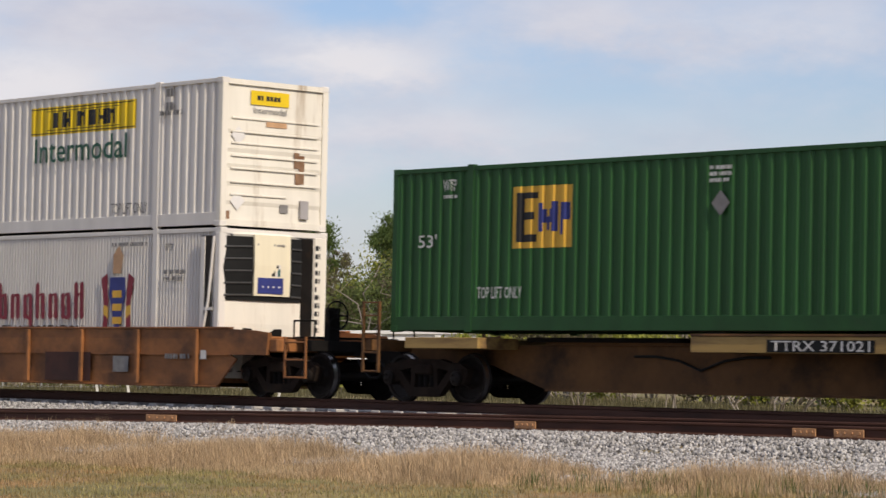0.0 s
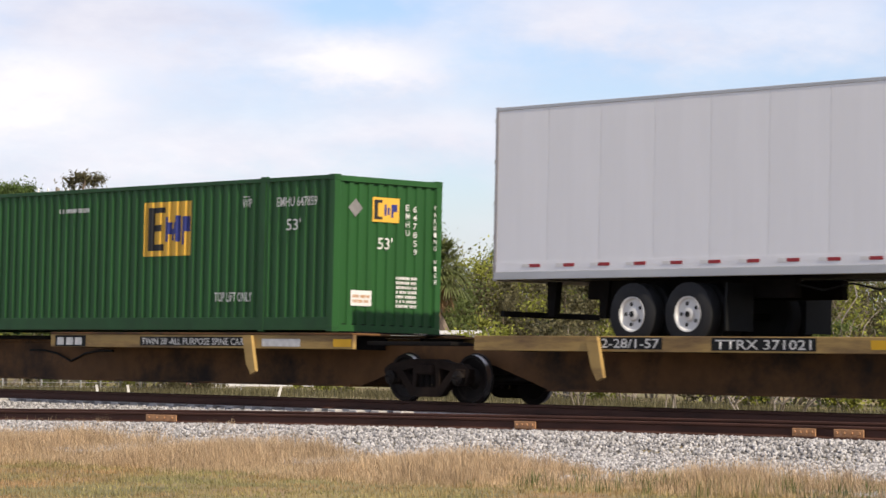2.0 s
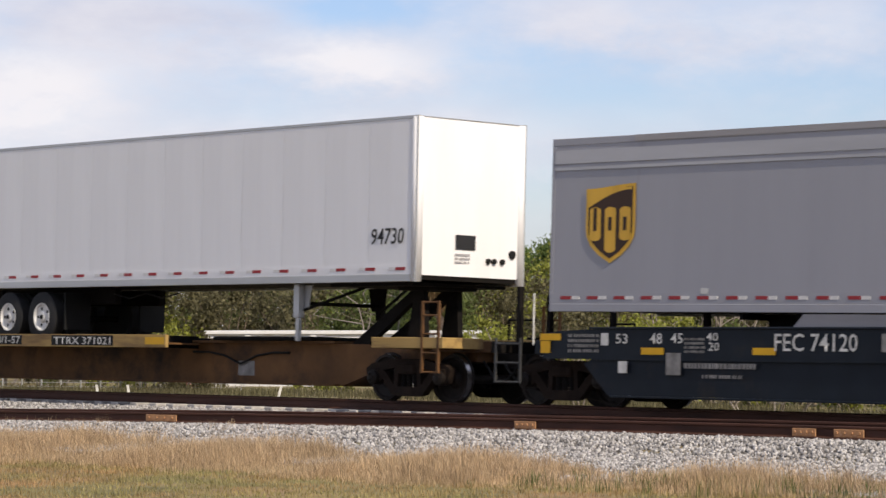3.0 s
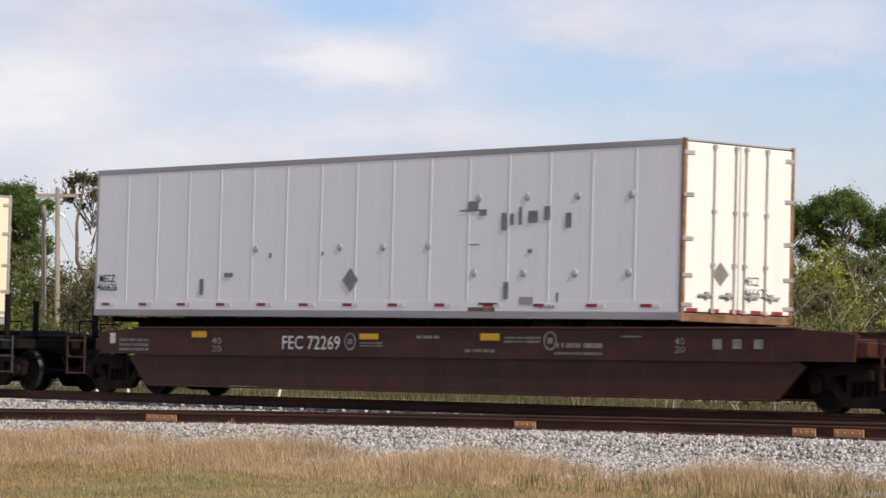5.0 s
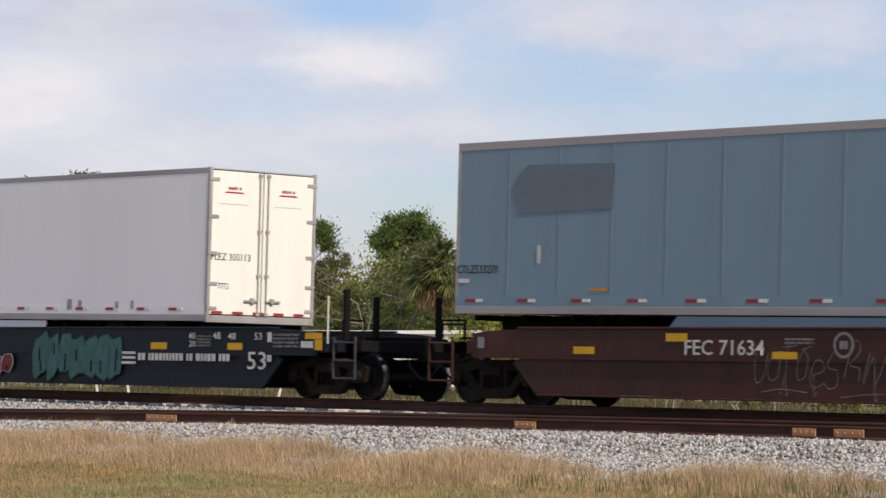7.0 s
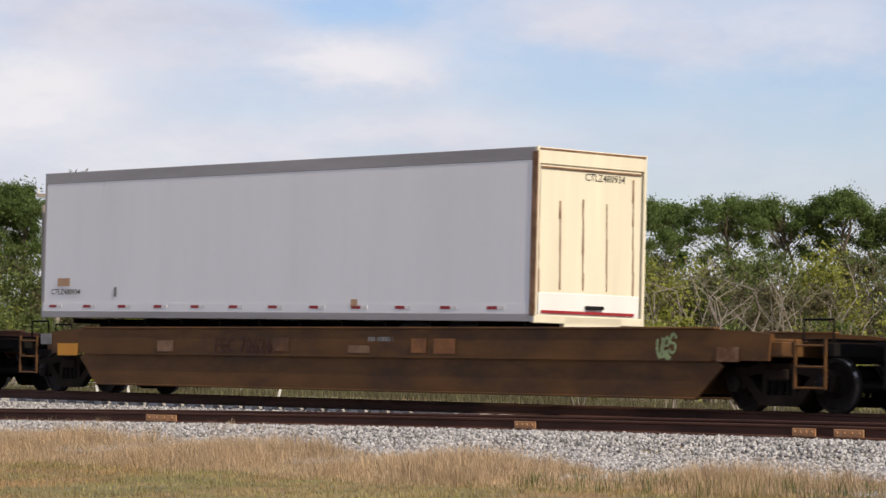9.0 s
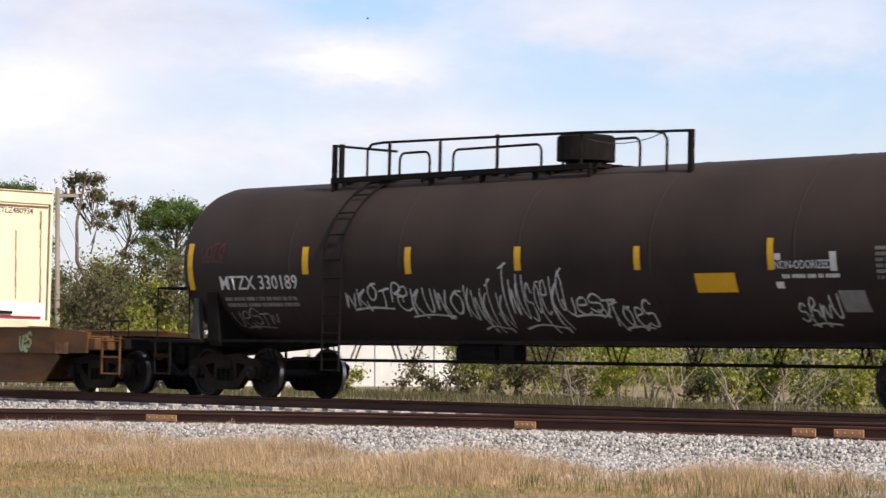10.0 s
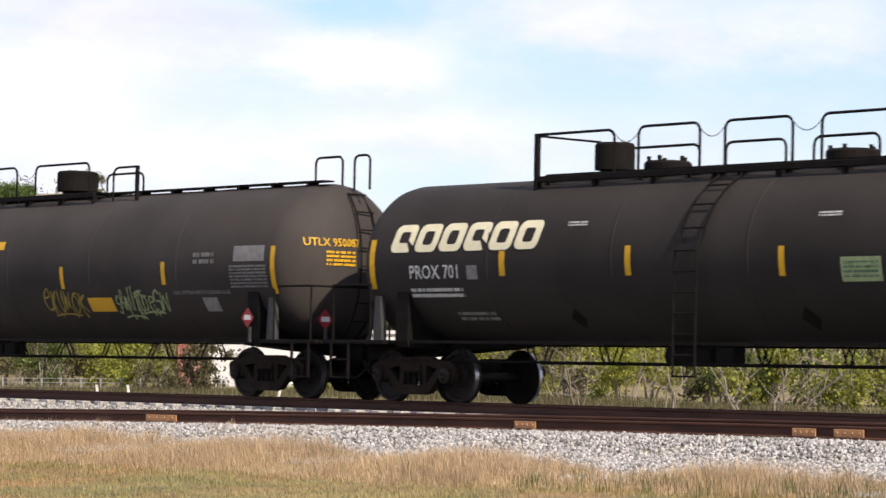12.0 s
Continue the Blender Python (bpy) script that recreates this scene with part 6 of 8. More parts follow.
# stacked container's end: horizontal beads, decal, soot, fittings
decal("yellow_decal", rect(-0.45, 0.48, 2.36, 2.63), stack, "jb_yellow", end=16.134)
bars(-0.3, 2.42, 0.62, 0.15, 1, stack, "ink", end=16.138, seed=2)
writing("Intermodal", -0.38, 2.2, 0.8, 0.12, stack, "fade", end=16.134)
decal("pale_label", rect(-0.08, 0.42, 1.95, 2.05), stack, "tan_decal", end=16.134)
for z in (0.62, 0.86, 1.12, 1.36, 1.6, 1.82, 2.08):
    part("bead", box(bmnew(), 16.12, 16.145, -1.05, 1.05 if z > 0.7 else 0.3, z - 0.02, z + 0.02, 0.006), "jb_end", stack)
part("latch_box", box(bmnew(), 16.12, 16.19, 0.62, 0.82, 0.22, 0.58, 0.01), "rail_grey", stack)
decal("grey_label", rect(0.25, 0.45, 0.32, 0.48), stack, "grey_decal", end=16.134)
diamond(-0.75, 1.75, 0.18, stack, "tape", end=16.134)
diamond(-0.78, 0.5, 0.18, stack, "tape", end=16.134)
for y, z0, z1 in ((0.62, 0.85, 1.15), (0.60, 1.2, 1.5), (-1.1, 0.1, 0.3), (0.72, 0.9, 1.45)):
    decal("soot_streak", rect(y, y + 0.13, z0, z1), stack, "rustframe", end=16.136)

# refrigeration unit in the lower container's end: a bowed black shell with louvres round a pale panel


def bowed(y0, y1, z0, z1, x0, swell, n=8):
    """An upright shell that bulges towards +x between y0 and y1."""
    bm = bmnew()
    rows = []
    for k in range(n + 1):
        y = y0 + (y1 - y0) * k / n
        q = (y + 0.28) / 1.0
        x = x0 + swell * max(0.0, 1 - q * q)
        rows.append([bm.verts.new(v) for v in ((16.05, y, z0), (x, y, z0), (x + 0.02, y, (z0 + z1) / 2), (x, y, z1), (16.05, y, z1))])
    for a, b in zip(rows, rows[1:]):
        for i in range(4):
            bm.faces.new((a[i], b[i], b[i + 1], a[i + 1]))
    bm.faces.new(rows[0])
    bm.faces.new(rows[-1][::-1])
    return bm


unit = part("refrigeration_unit", bowed(-1.24, 0.68, 1.50, 2.72, 16.12, 0.10), "black", reefer, "dark diesel refrigeration unit with pale centre panel")
part("unit_panel", bowed(-0.56, 0.34, 1.60, 2.76, 16.14, 0.12), "cream", unit)
part("lower_panel", bowed(-1.24, 0.68, 0.62, 1.50, 16.10, 0.08), "jb_end", reefer, "grimy cream lower panel")
part("panel_top", bowed(-1.0, 0.5, 2.72, 2.80, 16.10, 0.08), "jb_end", reefer)
part("control_box", box(bmnew(), 16.255, 16.275, -0.48, 0.14, 1.64, 1.95, 0.008), "navy", unit)
for k in range(4):
    part("control_light", box(bmnew(), 16.276, 16.282, -0.38 + 0.13 * k, -0.34 + 0.13 * k, 1.76, 1.79), "tape", unit)
part("badge", box(bmnew(), 16.25, 16.268, -0.30, 0.07, 1.98, 2.20), "tape", unit)
part("badge_stem", box(bmnew(), 16.269, 16.272, -0.15, -0.07, 1.98, 2.18), "ink", unit)
part("badge_bar", box(bmnew(), 16.269, 16.272, -0.24, 0.02, 2.14, 2.19), "ink", unit)
for y in (-0.28, 0.0):
    part("badge_side", box(bmnew(), 16.269, 16.272, y, y + 0.06, 1.98, 2.12), "teal", unit)
bars(-0.42, 2.54, 0.66, 0.07, 1, unit, "fade", end=16.262)
for k in range(5):
    z = 1.62 + 0.23 * k
    for y0, y1 in ((-1.2, -0.60), (0.38, 0.66)):
        bm = bmnew()
        n = 5
        for a in range(n):
            ya, yb = y0 + (y1 - y0) * a / n, y0 + (y1 - y0) * (a + 1) / n
            xa, xb = [16.125 + 0.10 * max(0.0, 1 - (y + 0.28) ** 2) for y in (ya, yb)]
            rod(bm, (xa + 0.015, ya, z - 0.03 * abs(ya + 0.28)), (xb + 0.015, yb, z - 0.03 * abs(yb + 0.28)), 0.022, 6)
        part("grille_slat", bm, "step", unit)
part("corner_frame", box(bmnew(), 16.04, 16.16, 0.98, 1.29, 0.1, 2.78, 0.02), "jb_end", reefer, "stained cream corner post")
# a dark plate stands in for the shade of the gap here
part("corner_gap", box(bmnew(), 16.11, 16.125, 0.69, 0.97, 0.62, 2.74), "under", reefer)
bars(1.06, 0.9, 0.12, 1.75, 11, reefer, "ink", end=16.165, seed=2)
part("corner_frame", box(bmnew(), 16.0, 16.14, -1.31, -1.20, 0.1, 2.78, 0.01), "jb_white", reefer)
# open frame on the near side just before the unit
# the bay's shaded inside is painted on as a flat dark sheet
decal("open_bay", rect(15.62, 15.98, 0.62, 2.72), reefer, "soot", y=-1.313)
part("bay_brace", pipe(bmnew(), [(15.66, -1.32, 0.8), (15.84, -1.32, 1.5), (15.98, -1.32, 2.7)], 0.03), "jb_white", reefer)
part("bay_bar", box(bmnew(), 15.66, 15.98, -1.335, -1.316, 1.30, 1.36), "jb_white", reefer)
part("bay_post", box(bmnew(), 15.58, 15.70, -1.335, -1.316, 0.4, 2.7), "jb_white", reefer)
part("guard_plate", box(bmnew(), 16.12, 16.19, -0.75, 0.2, 0.80, 0.98, 0.01), "under", reefer)

# patched trailer's doors
E_ = 16.166
writing("MECZ", 0.19, 0.60, 0.36, 0.14, mecz, "ink", end=E_)
writing("466626", 0.19, 0.40, 0.58, 0.16, mecz, "ink", end=E_)
diamond(-0.36, 0.76, 0.2, mecz, "grey_decal", end=E_)
# clean trailer's doors
writing("FLEZ 300113", -1.15, 1.17, 0.94, 0.14, flez, "ink", end=E_)
writing("7772", -0.99, 0.62, 0.25, 0.12, flez, "navy", end=E_)
for y in (-0.85, 0.46):
    decal("red_swoosh", [[(y, 2.46), (y + 0.5, 2.46), (y + 0.44, 2.49), (y + 0.06, 2.49)]], flez, "red", end=E_)
    bars(y + 0.1, 2.51, 0.32, 0.09, 1, flez, "red", end=E_)
    bars(y - 0.1, 2.24, 0.7, 0.02, 1, flez, "rail_grey", end=E_)
# roll door of the 48 foot trailer, its stains and latch
writing("CTLZ480934", -0.05, 2.42, 0.95, 0.13, ctlz, "ink", end=14.595)
for y, a, b, w_ in ((-0.64, 0.55, 2.05, 0.028), (-0.1, 0.55, 2.1, 0.03), (0.46, 0.55, 2.05, 0.026), (1.10, 0.5, 2.5, 0.03), (-1.14, 0.5, 2.5, 0.035)):
    for k in range(5):
        z0 = a + (b - a) * k / 5
        decal("rust_streak", [[(y - w_ * random.uniform(0.2, 1), z0), (y + w_ * random.uniform(0.2, 1), z0), (y + w_ * random.uniform(0.3, 0.8), z0 + (b - a) * 0.2), (y - w_ * random.uniform(0.3, 0.8), z0 + (b - a) * 0.2)]], ctlz, "rustframe", end=14.594)
part("header_edge", box(bmnew(), 14.58, 14.625, -1.18, 1.18, 2.585, 2.61), "rustframe", ctlz)
part("rusty_corner", box(bmnew(), 14.50, 14.628, -1.312, -1.285, 0.1, 2.86), "rustframe", ctlz, "rusty corner edge")
part("roof_edge", box(bmnew(), 14.56, 14.63, -1.26, 1.26, 2.885, 2.915), "rustframe", ctlz)
part("door_foot", box(bmnew(), 14.555, 14.60, -1.19, 1.19, 0.121, 0.50, 0.01), "white_door", ctlz)
part("latch", box(bmnew(), 14.60, 14.66, -0.12, 0.3, 0.24, 0.30, 0.01), "black", ctlz)
part("bumper", box(bmnew(), 14.5, 14.62, -0.6, 0.75, -0.12, 0.1, 0.01), "cream", ctlz)
decal("tape_strip", rect(-1.1, 1.1, 0.15, 0.2), ctlz, "red", end=14.624)
# grey trailer's doors
decal("orange_notice", rect(0.2, 0.75, 0.62, 0.95), ups, "orange", end=E_)
part("pale_band", box(bmnew(), 0.06, 16.05, -1.315, -1.300, 2.33, 2.38), "grey_light", ups)
part("roof_edge", box(bmnew(), 1.9, 16.05, -1.318, -1.300, 2.76, 2.86), "rail_grey", ups)
part("pale_band", box(bmnew(), 0.06, 16.05, -1.312, -1.300, 2.44, 2.66), "grey_light", ups)

# white trailer standing on its own wheels, nose to the rear of the train
BACK = pose(16.15, 0, 0, 0, 0, 180)


def on_van(ob):
    ob.matrix_basis = BACK
    return ob


for x in (3.26, 4.5):
    for s in (-1, 1):
        road_wheel(van, 16.15 - x, s * 1.26, -0.59)
        road_wheel(van, 16.15 - x, s * 0.90, -0.59)
    on_van(part("axle", rod(bmnew(), (x, -1.0, -0.59), (x, 1.0, -0.59), 0.07, 10), "under", van))
for s in (-1, 1):
    on_van(part("slider_rail", box(bmnew(), 1.6, 6.2, s * 0.48, s * 0.62, -0.32, -0.01), "under", van))
    on_van(part("mudflap", box(bmnew(), 5.3, 5.33, s * 0.62, s * 1.24, -0.85, -0.1), "black", van))
    bm = bmnew()
    for x in (0.75, 2.0):
        prism(bm, [(x - 0.08, -0.02), (x + 0.16, -0.02), (x + 0.1, -0.60), (x - 0.06, -0.60)], s * 0.55, s * 0.68)
    on_van(part("bumper_hanger", bm, "under", van))
    bm = box(bmnew(), 12.48, 12.64, s * 0.92, s * 1.06, -0.62, 0.0, 0.01)
    box(bm, 12.51, 12.61, s * 0.95, s * 1.03, -1.05, -0.62, 0.01)
    prism(bm, [(12.3, -0.02), (12.85, -0.02), (12.75, -0.45), (12.4, -0.45)], s * 0.90, s * 0.915)
    on_van(part("landing_leg", bm, "alu" if s < 0 else "under", van))
    on_van(part("leg_brace", pipe(bmnew(), [(12.56, s * 0.95, -0.5), (13.9, s * 0.5, -0.05)], 0.03), "under", van))
on_van(part("leg_cross_brace", pipe(bmnew(), [(12.56, -0.95, -0.35), (12.56, 0.95, -0.35)], 0.035), "under", van))
on_van(part("bumper_bar", box(bmnew(), 0.02, 0.12, -1.15, 1.15, -0.62, -0.52, 0.01), "under", van))
on_van(part("coupler_plate", box(bmnew(), 13.6, 15.9, -1.1, 1.1, -0.06, -0.005), "under", van))
on_van(part("air_line", pipe(bmnew(), [(6.4 + 0.55 * k, -0.8, -0.12 - 0.1 * (k % 2)) for k in range(5)], 0.015), "black", van))
for s in (-1, 1):
    bm = lathe(bmnew(), [(0.0, 0.10), (2.9, 0.10)], 16, "Z")
    bmesh.ops.translate(bm, verts=bm.verts, vec=(16.09, s * 1.215, 0))
    on_van(part("rounded_corner", bm, "white", van, "", True))
on_van(decal("dark_plate", rect(-0.28, 0.19, 0.6, 0.86), van, "ink", end=16.166))
for y in (0.42, 0.56, 0.76):
    on_van(part("connector", rod(bmnew(), (16.14, y, 0.42), (16.20, y, 0.42), 0.05, 8), "black", van))
on_van(part("glad_hand_box", rod(bmnew(), (16.14, 1.0, 0.56), (16.19, 1.0, 0.56), 0.075, 12), "black", van))
on_van(bars(-0.3, 0.34, 0.35, 0.2, 3, van, "rail_grey", end=16.166))

# tank tops: platforms, rails, housings, ladders
for c_, xa, xb in ((t1, -5.8, 0.9), (t2, -1.7, 1.95), (t3, -5.45, 5.45)):
    zt = TANK[c_][1] + TANK[c_][0]
    bm = bmnew()
    for k in range(5):
        y = -0.5 + 0.25 * k
        box(bm, xa, xb, y - 0.05, y + 0.05, zt + 0.015, zt + 0.05)
    part("top_platform", bm, "under", c_)
    for k in range(int((xb - xa) / 1.1) + 1):
        for s in (-1, 1):
            x = xa + 0.1 + 1.1 * k
            part("platform_bracket", box(bmnew(), x - 0.03, x + 0.03, s * 0.25, s * 0.6, zt - 0.2, zt + 0.02), "under", c_)
def hoops(c, spans, y, top, foot):
    for a, b in spans:
        part("handrail", pipe(bmnew(), arch(a, b, y, foot, top), 0.024), "under", c)


def chain(c, a, b, y, z):
    pts = [(a + (b - a) * k / 6, y, z - 0.16 * (1 - (k / 3 - 1) ** 2)) for k in range(7)]
    part("safety_chain", pipe(bmnew(), pts, 0.008, 4), "step", c)


def platform_edge(c, a, b, z):
    for s_ in (-1, 1):
        bm = box(bmnew(), a, b, s_ * 0.79, s_ * 0.71, z - 0.05, z + 0.05, 0.008)
        part("platform_edge", bm, "under", c)
    n = max(2, round((b - a) / 1.3))
    for k in range(n + 1):
        x = a + 0.05 + (b - a - 0.1) * k / n
        bm = box(bmnew(), x - 0.03, x + 0.03, -0.71, 0.71, z - 0.045, z - 0.005)
        for s_ in (-1, 1):
            box(bm, x - 0.03, x + 0.03, s_ * 0.66, s_ * 0.76, z - 0.30, z - 0.05)
        part("platform_bearer", bm, "under", c)


# long pressure car: one continuous near rail on posts, low hoops on the far side
platform_edge(t1, -5.85, 0.95, 4.0)
part("long_rail", pipe(bmnew(), [(-4.85, -0.75, 3.95), (-4.85, -0.75, 4.52), (-4.74, -0.75, 4.62), (-4.4, -0.75, 4.64), (0.7, -0.75, 4.57), (2.4, -0.75, 4.51), (2.62, -0.75, 4.47), (2.7, -0.75, 4.36), (2.7, -0.75, 3.85)], 0.024), "under", t1)
for x in (-4.23, -2.86, -1.37, 0.70):
    part("rail_post", rod(bmnew(), (x, -0.75, 3.92), (x, -0.75, 4.64 if x < 0 else 4.57), 0.03), "under", t1)
for x in (-5.78, -5.58):
    part("corner_post", box(bmnew(), x - 0.035, x + 0.035, -0.79, -0.71, 3.72 if x < -5.7 else 4.0, 4.66), "under", t1)
part("end_bar", pipe(bmnew(), [(-5.78, -0.75, 4.64), (-5.78, 0.75, 4.64)], 0.024), "under", t1)
hoops(t1, ((-5.7, -4.85), (-4.2, -1.85), (-1.3, 0.6)), 0.75, 4.6, 3.95)
part("rail_post", box(bmnew(), 3.2, 3.28, -0.79, -0.71, 3.75, 4.50), "under", t1)
part("end_bar", pipe(bmnew(), [(2.5, -0.75, 4.50), (3.24, -0.75, 4.48)], 0.024), "under", t1)
chain(t1, 0.70, 2.70, -0.75, 4.5)
# second car: short hoops round the housing
platform_edge(t2, -1.75, 2.0, 4.0)
hoops(t2, ((-1.65, -0.85), (-0.15, 1.8)), -0.75, 4.66, 3.9)
hoops(t2, ((-1.2, -0.3), (0.3, 1.6)), 0.75, 4.56, 3.9)
part("handrail", pipe(bmnew(), [(2.62, -0.72, 3.85), (2.62, -0.72, 4.42), (2.70, -0.72, 4.50), (2.8, -0.72, 4.52), (3.45, -0.72, 4.52)], 0.024), "under", t2)
part("rail_post", box(bmnew(), 3.40, 3.47, -0.75, -0.69, 3.85, 4.54), "under", t2)
chain(t2, -0.85, -0.15, -0.75, 4.55)
# third car: square end frame, then tall hoops, lower ones behind, chains between
platform_edge(t3, -5.5, 5.5, 3.82)
part("corner_post", box(bmnew(), -5.50, -5.42, -0.79, -0.71, 3.50, 4.60), "under", t3)
part("handrail", pipe(bmnew(), [(-5.46, -0.75, 4.58), (-3.74, -0.75, 4.58), (-3.65, -0.75, 4.54), (-3.61, -0.75, 4.45), (-3.61, -0.75, 3.8)], 0.024), "under", t3)
part("end_bar", pipe(bmnew(), [(-5.46, -0.75, 4.56), (-5.46, 0.75, 4.56)], 0.02), "under", t3)
hoops(t3, ((-3.05, -1.67), (-1.12, 0.31), (0.91, 2.4), (2.95, 4.4)), -0.75, 4.60, 3.8)
hoops(t3, ((-5.2, -3.1), (-2.5, -1.17), (-0.57, 0.8), (1.5, 2.8)), 0.75, 4.42, 3.8)
for a, b in ((-3.61, -3.05), (-1.67, -1.12), (0.31, 0.91), (2.4, 2.95)):
    chain(t3, a, b, -0.75, 4.52)
manway(t1, 0.05, 0.50, 0.40, 3.86)
manway(t2, 0.30, 0.43, 0.38, 3.86)
manway(t3, -4.35, 0.34, 0.42, 3.68)
manway(t3, -3.1, 0.40, 0.10, 3.64)
manway(t3, 0.9, 0.43, 0.12, 3.64)
for x0, r0 in ((-3.1, 0.32), (0.9, 0.36)):
    for k in range(5):
        part("valve_bolt", rod(bmnew(), (x0 + r0 * math.cos(1.26 * k), r0 * math.sin(1.26 * k), 4.0), (x0 + r0 * math.cos(1.26 * k), r0 * math.sin(1.26 * k), 4.16), 0.035, 8), "under", t3)
side_ladder(t1, -4.80, "under")
side_ladder(t3, -1.17, "under", 1.42, 2.45)
part("running_board", box(bmnew(), -9.3, 9.0, -0.45, -0.20, 4.03, 4.06), "under", t2)
for k in range(17):
    x = -8.6 + 1.07 * k
    part("board_bracket", box(bmnew(), x - 0.03, x + 0.03, -0.46, -0.2, 3.94, 4.03), "under", t2)
for a, b, y in ((-9.25, -8.85, -0.45), (-8.62, -7.95, -0.45), (7.95, 8.75, 0.2), (9.1, 9.55, 0.2)):
    part("handrail", pipe(bmnew(), arch(a, b, y, 3.9, 4.55, 0.12), 0.024), "under", t2)
# ladder down the head
bm = bmnew()
for y in (-0.02, 0.42):
    pts = []
    for k in range(9):
        z = 1.1 + 0.34 * k
        rr = min(((z - 2.52) ** 2 + (y + 0.2) ** 2) / 2.25, 0.985)
        pts.append((8.75 + 0.78 * math.sqrt(1 - rr) + 0.10, y, z))
    pipe(bm, pts, 0.02)
for k in range(1, 9):
    z = 1.1 + 0.34 * k
    rr = min(((z - 2.52) ** 2 + 0.16) / 2.25, 0.985)
    x = 8.75 + 0.78 * math.sqrt(1 - rr) + 0.10
    rod(bm, (x, -0.02, z), (x, 0.42, z), 0.016)
part("head_ladder", bm, "under", t2)
# writing on the heads
for c_, half, txt, m_ in ((t1, 9.2, "MTZX 330189", "letter"), (t2, 8.75, "UTLX 950087", "amber")):
    R_, zc_ = TANK[c_]
    y_ = -0.5 if c_ is t1 else -1.03
    for ob in (writing(txt, y_, 2.92 if c_ is t1 else 2.81, 0.98 if c_ is t1 else 1.12, 0.15, c_, m_, end=0), bars(y_ + (0.13 if c_ is t1 else 0.39), 2.70 if c_ is t1 else 2.44, 0.76 if c_ is t1 else 0.62, 0.16 if c_ is t1 else 0.30, 2 if c_ is t1 else 4, c_, m_, end=0, seed=4)):
        for v in ob.data.vertices:
            q = (v.co.y ** 2 + (v.co.z - zc_) ** 2) / R_ ** 2
            v.co.x = half + 0.78 * math.sqrt(max(1 - q, 0.02)) + 0.016
# hazard placards on little stands at the tank ends
for c_, half in ((t1, 9.2), (t2, 8.75), (t3, 8.95)):
    for w_ in (1,):
        x = w_ * (half - 0.6)
        stand = part("placard_stand", box(bmnew(), x - 0.03, x + 0.03, -1.47, -1.44, 1.02, 1.3), "step", c_)
        decal("placard", [[(x - 0.19, 1.47), (x, 1.28), (x + 0.19, 1.47), (x, 1.66)]], stand, "red", y=-1.475, label="red hazard placard")
        decal("placard_number", rect(x - 0.1, x + 0.1, 1.43, 1.52), stand, "tape", y=-1.479)
    stand = part("placard_stand", box(bmnew(), half + 0.9, half + 0.93, -0.9, -0.84, 1.06, 1.3), "step", c_)
    decal("placard", [[(-1.06, 1.45), (-0.87, 1.26), (-0.68, 1.45), (-0.87, 1.64)]], stand, "red", end=half + 0.94)
    decal("placard_number", rect(-0.97, -0.77, 1.41, 1.50), stand, "tape", end=half + 0.945)


# ======== the place ========
# ground: one sheet to the horizon, rising into the track bed
def siding(x):
    """The middle line and rail height of the spur beside the main line."""
    d = -26.0 - x
    a = max(d, 0)
    return min(-3.75 - 0.075 * d - 0.0012 * a * a, -3.15), -0.02 - 0.0015 * a - 0.00033 * a * a


def bed_height(x, y):
    """The lie of the land across the tracks."""
    ys, zs = siding(max(x, -60))
    prof = [(-60, -0.64), (-12.2, -0.58), (-10.6, -0.55), (ys - 2.9, min(-0.42, zs - 0.36)), (ys - 1.5, zs - 0.21), (ys + 1.2, zs - 0.21), (-1.7, -0.25), (-0.9, -0.235), (1.9, -0.275), (3.6, -0.46), (8, -0.62), (16, -0.60), (90, -0.6)]
    for (a, za), (b, zb) in zip(prof, prof[1:]):
        if a <= y <= b:
            return za + (zb - za) * (y - a) / (b - a)
    return -0.64 if y < 0 else -0.6


xs = sorted(set([-2500, -1200, -600, -300, -200, -140, -110, -90] + [-80 + 1.0 * i for i in range(76)] + [0, 10, 30, 60, 120, 300, 800, 2500]))
ys = sorted(set([-2500, -800, -300, -120, -60, -45, -35, -30, -25, -20, -17, -15, -13, -12.2, -11.4, -10.6, -10, -9.2, -8.6, -8, -7.3, -6.6, -6.1, -5.6, -4, -3, -2.2, -1.6, 0, 1.9, 2.7, 3.6, 5, 8, 12, 16, 25, 40, 60, 90, 150, 300, 800, 2500]))
gv = [(x, y, bed_height(x, y) + (0.035 * noise.noise((x * 0.5, y * 0.7, 0)) if -20 < y < -6 else 0)) for y in ys for x in xs]
gf = [(j * len(xs) + i, j * len(xs) + i + 1, (j + 1) * len(xs) + i + 1, (j + 1) * len(xs) + i) for j in range(len(ys) - 1) for i in range(len(xs) - 1)]
ground = sheet("ground", gv, gf, "ground", None, "sandy turf with patchy green and brown grass", True, "structure", "ground")
bv, bf = [], []
cols = [y for y in ys if -10.7 < y < 3.7]
for y in cols:
    for x in xs:
        bv.append((x, y, bed_height(x, y) + 0.006))
bf = [(j * len(xs) + i, j * len(xs) + i + 1, (j + 1) * len(xs) + i + 1, (j + 1) * len(xs) + i) for j in range(len(cols) - 1) for i in range(len(xs) - 1)]
bed = sheet("ballast_bed", bv, bf, "ballast_bed", None, "grey crushed stone ballast bed under both tracks", True, "structure", "ballast")


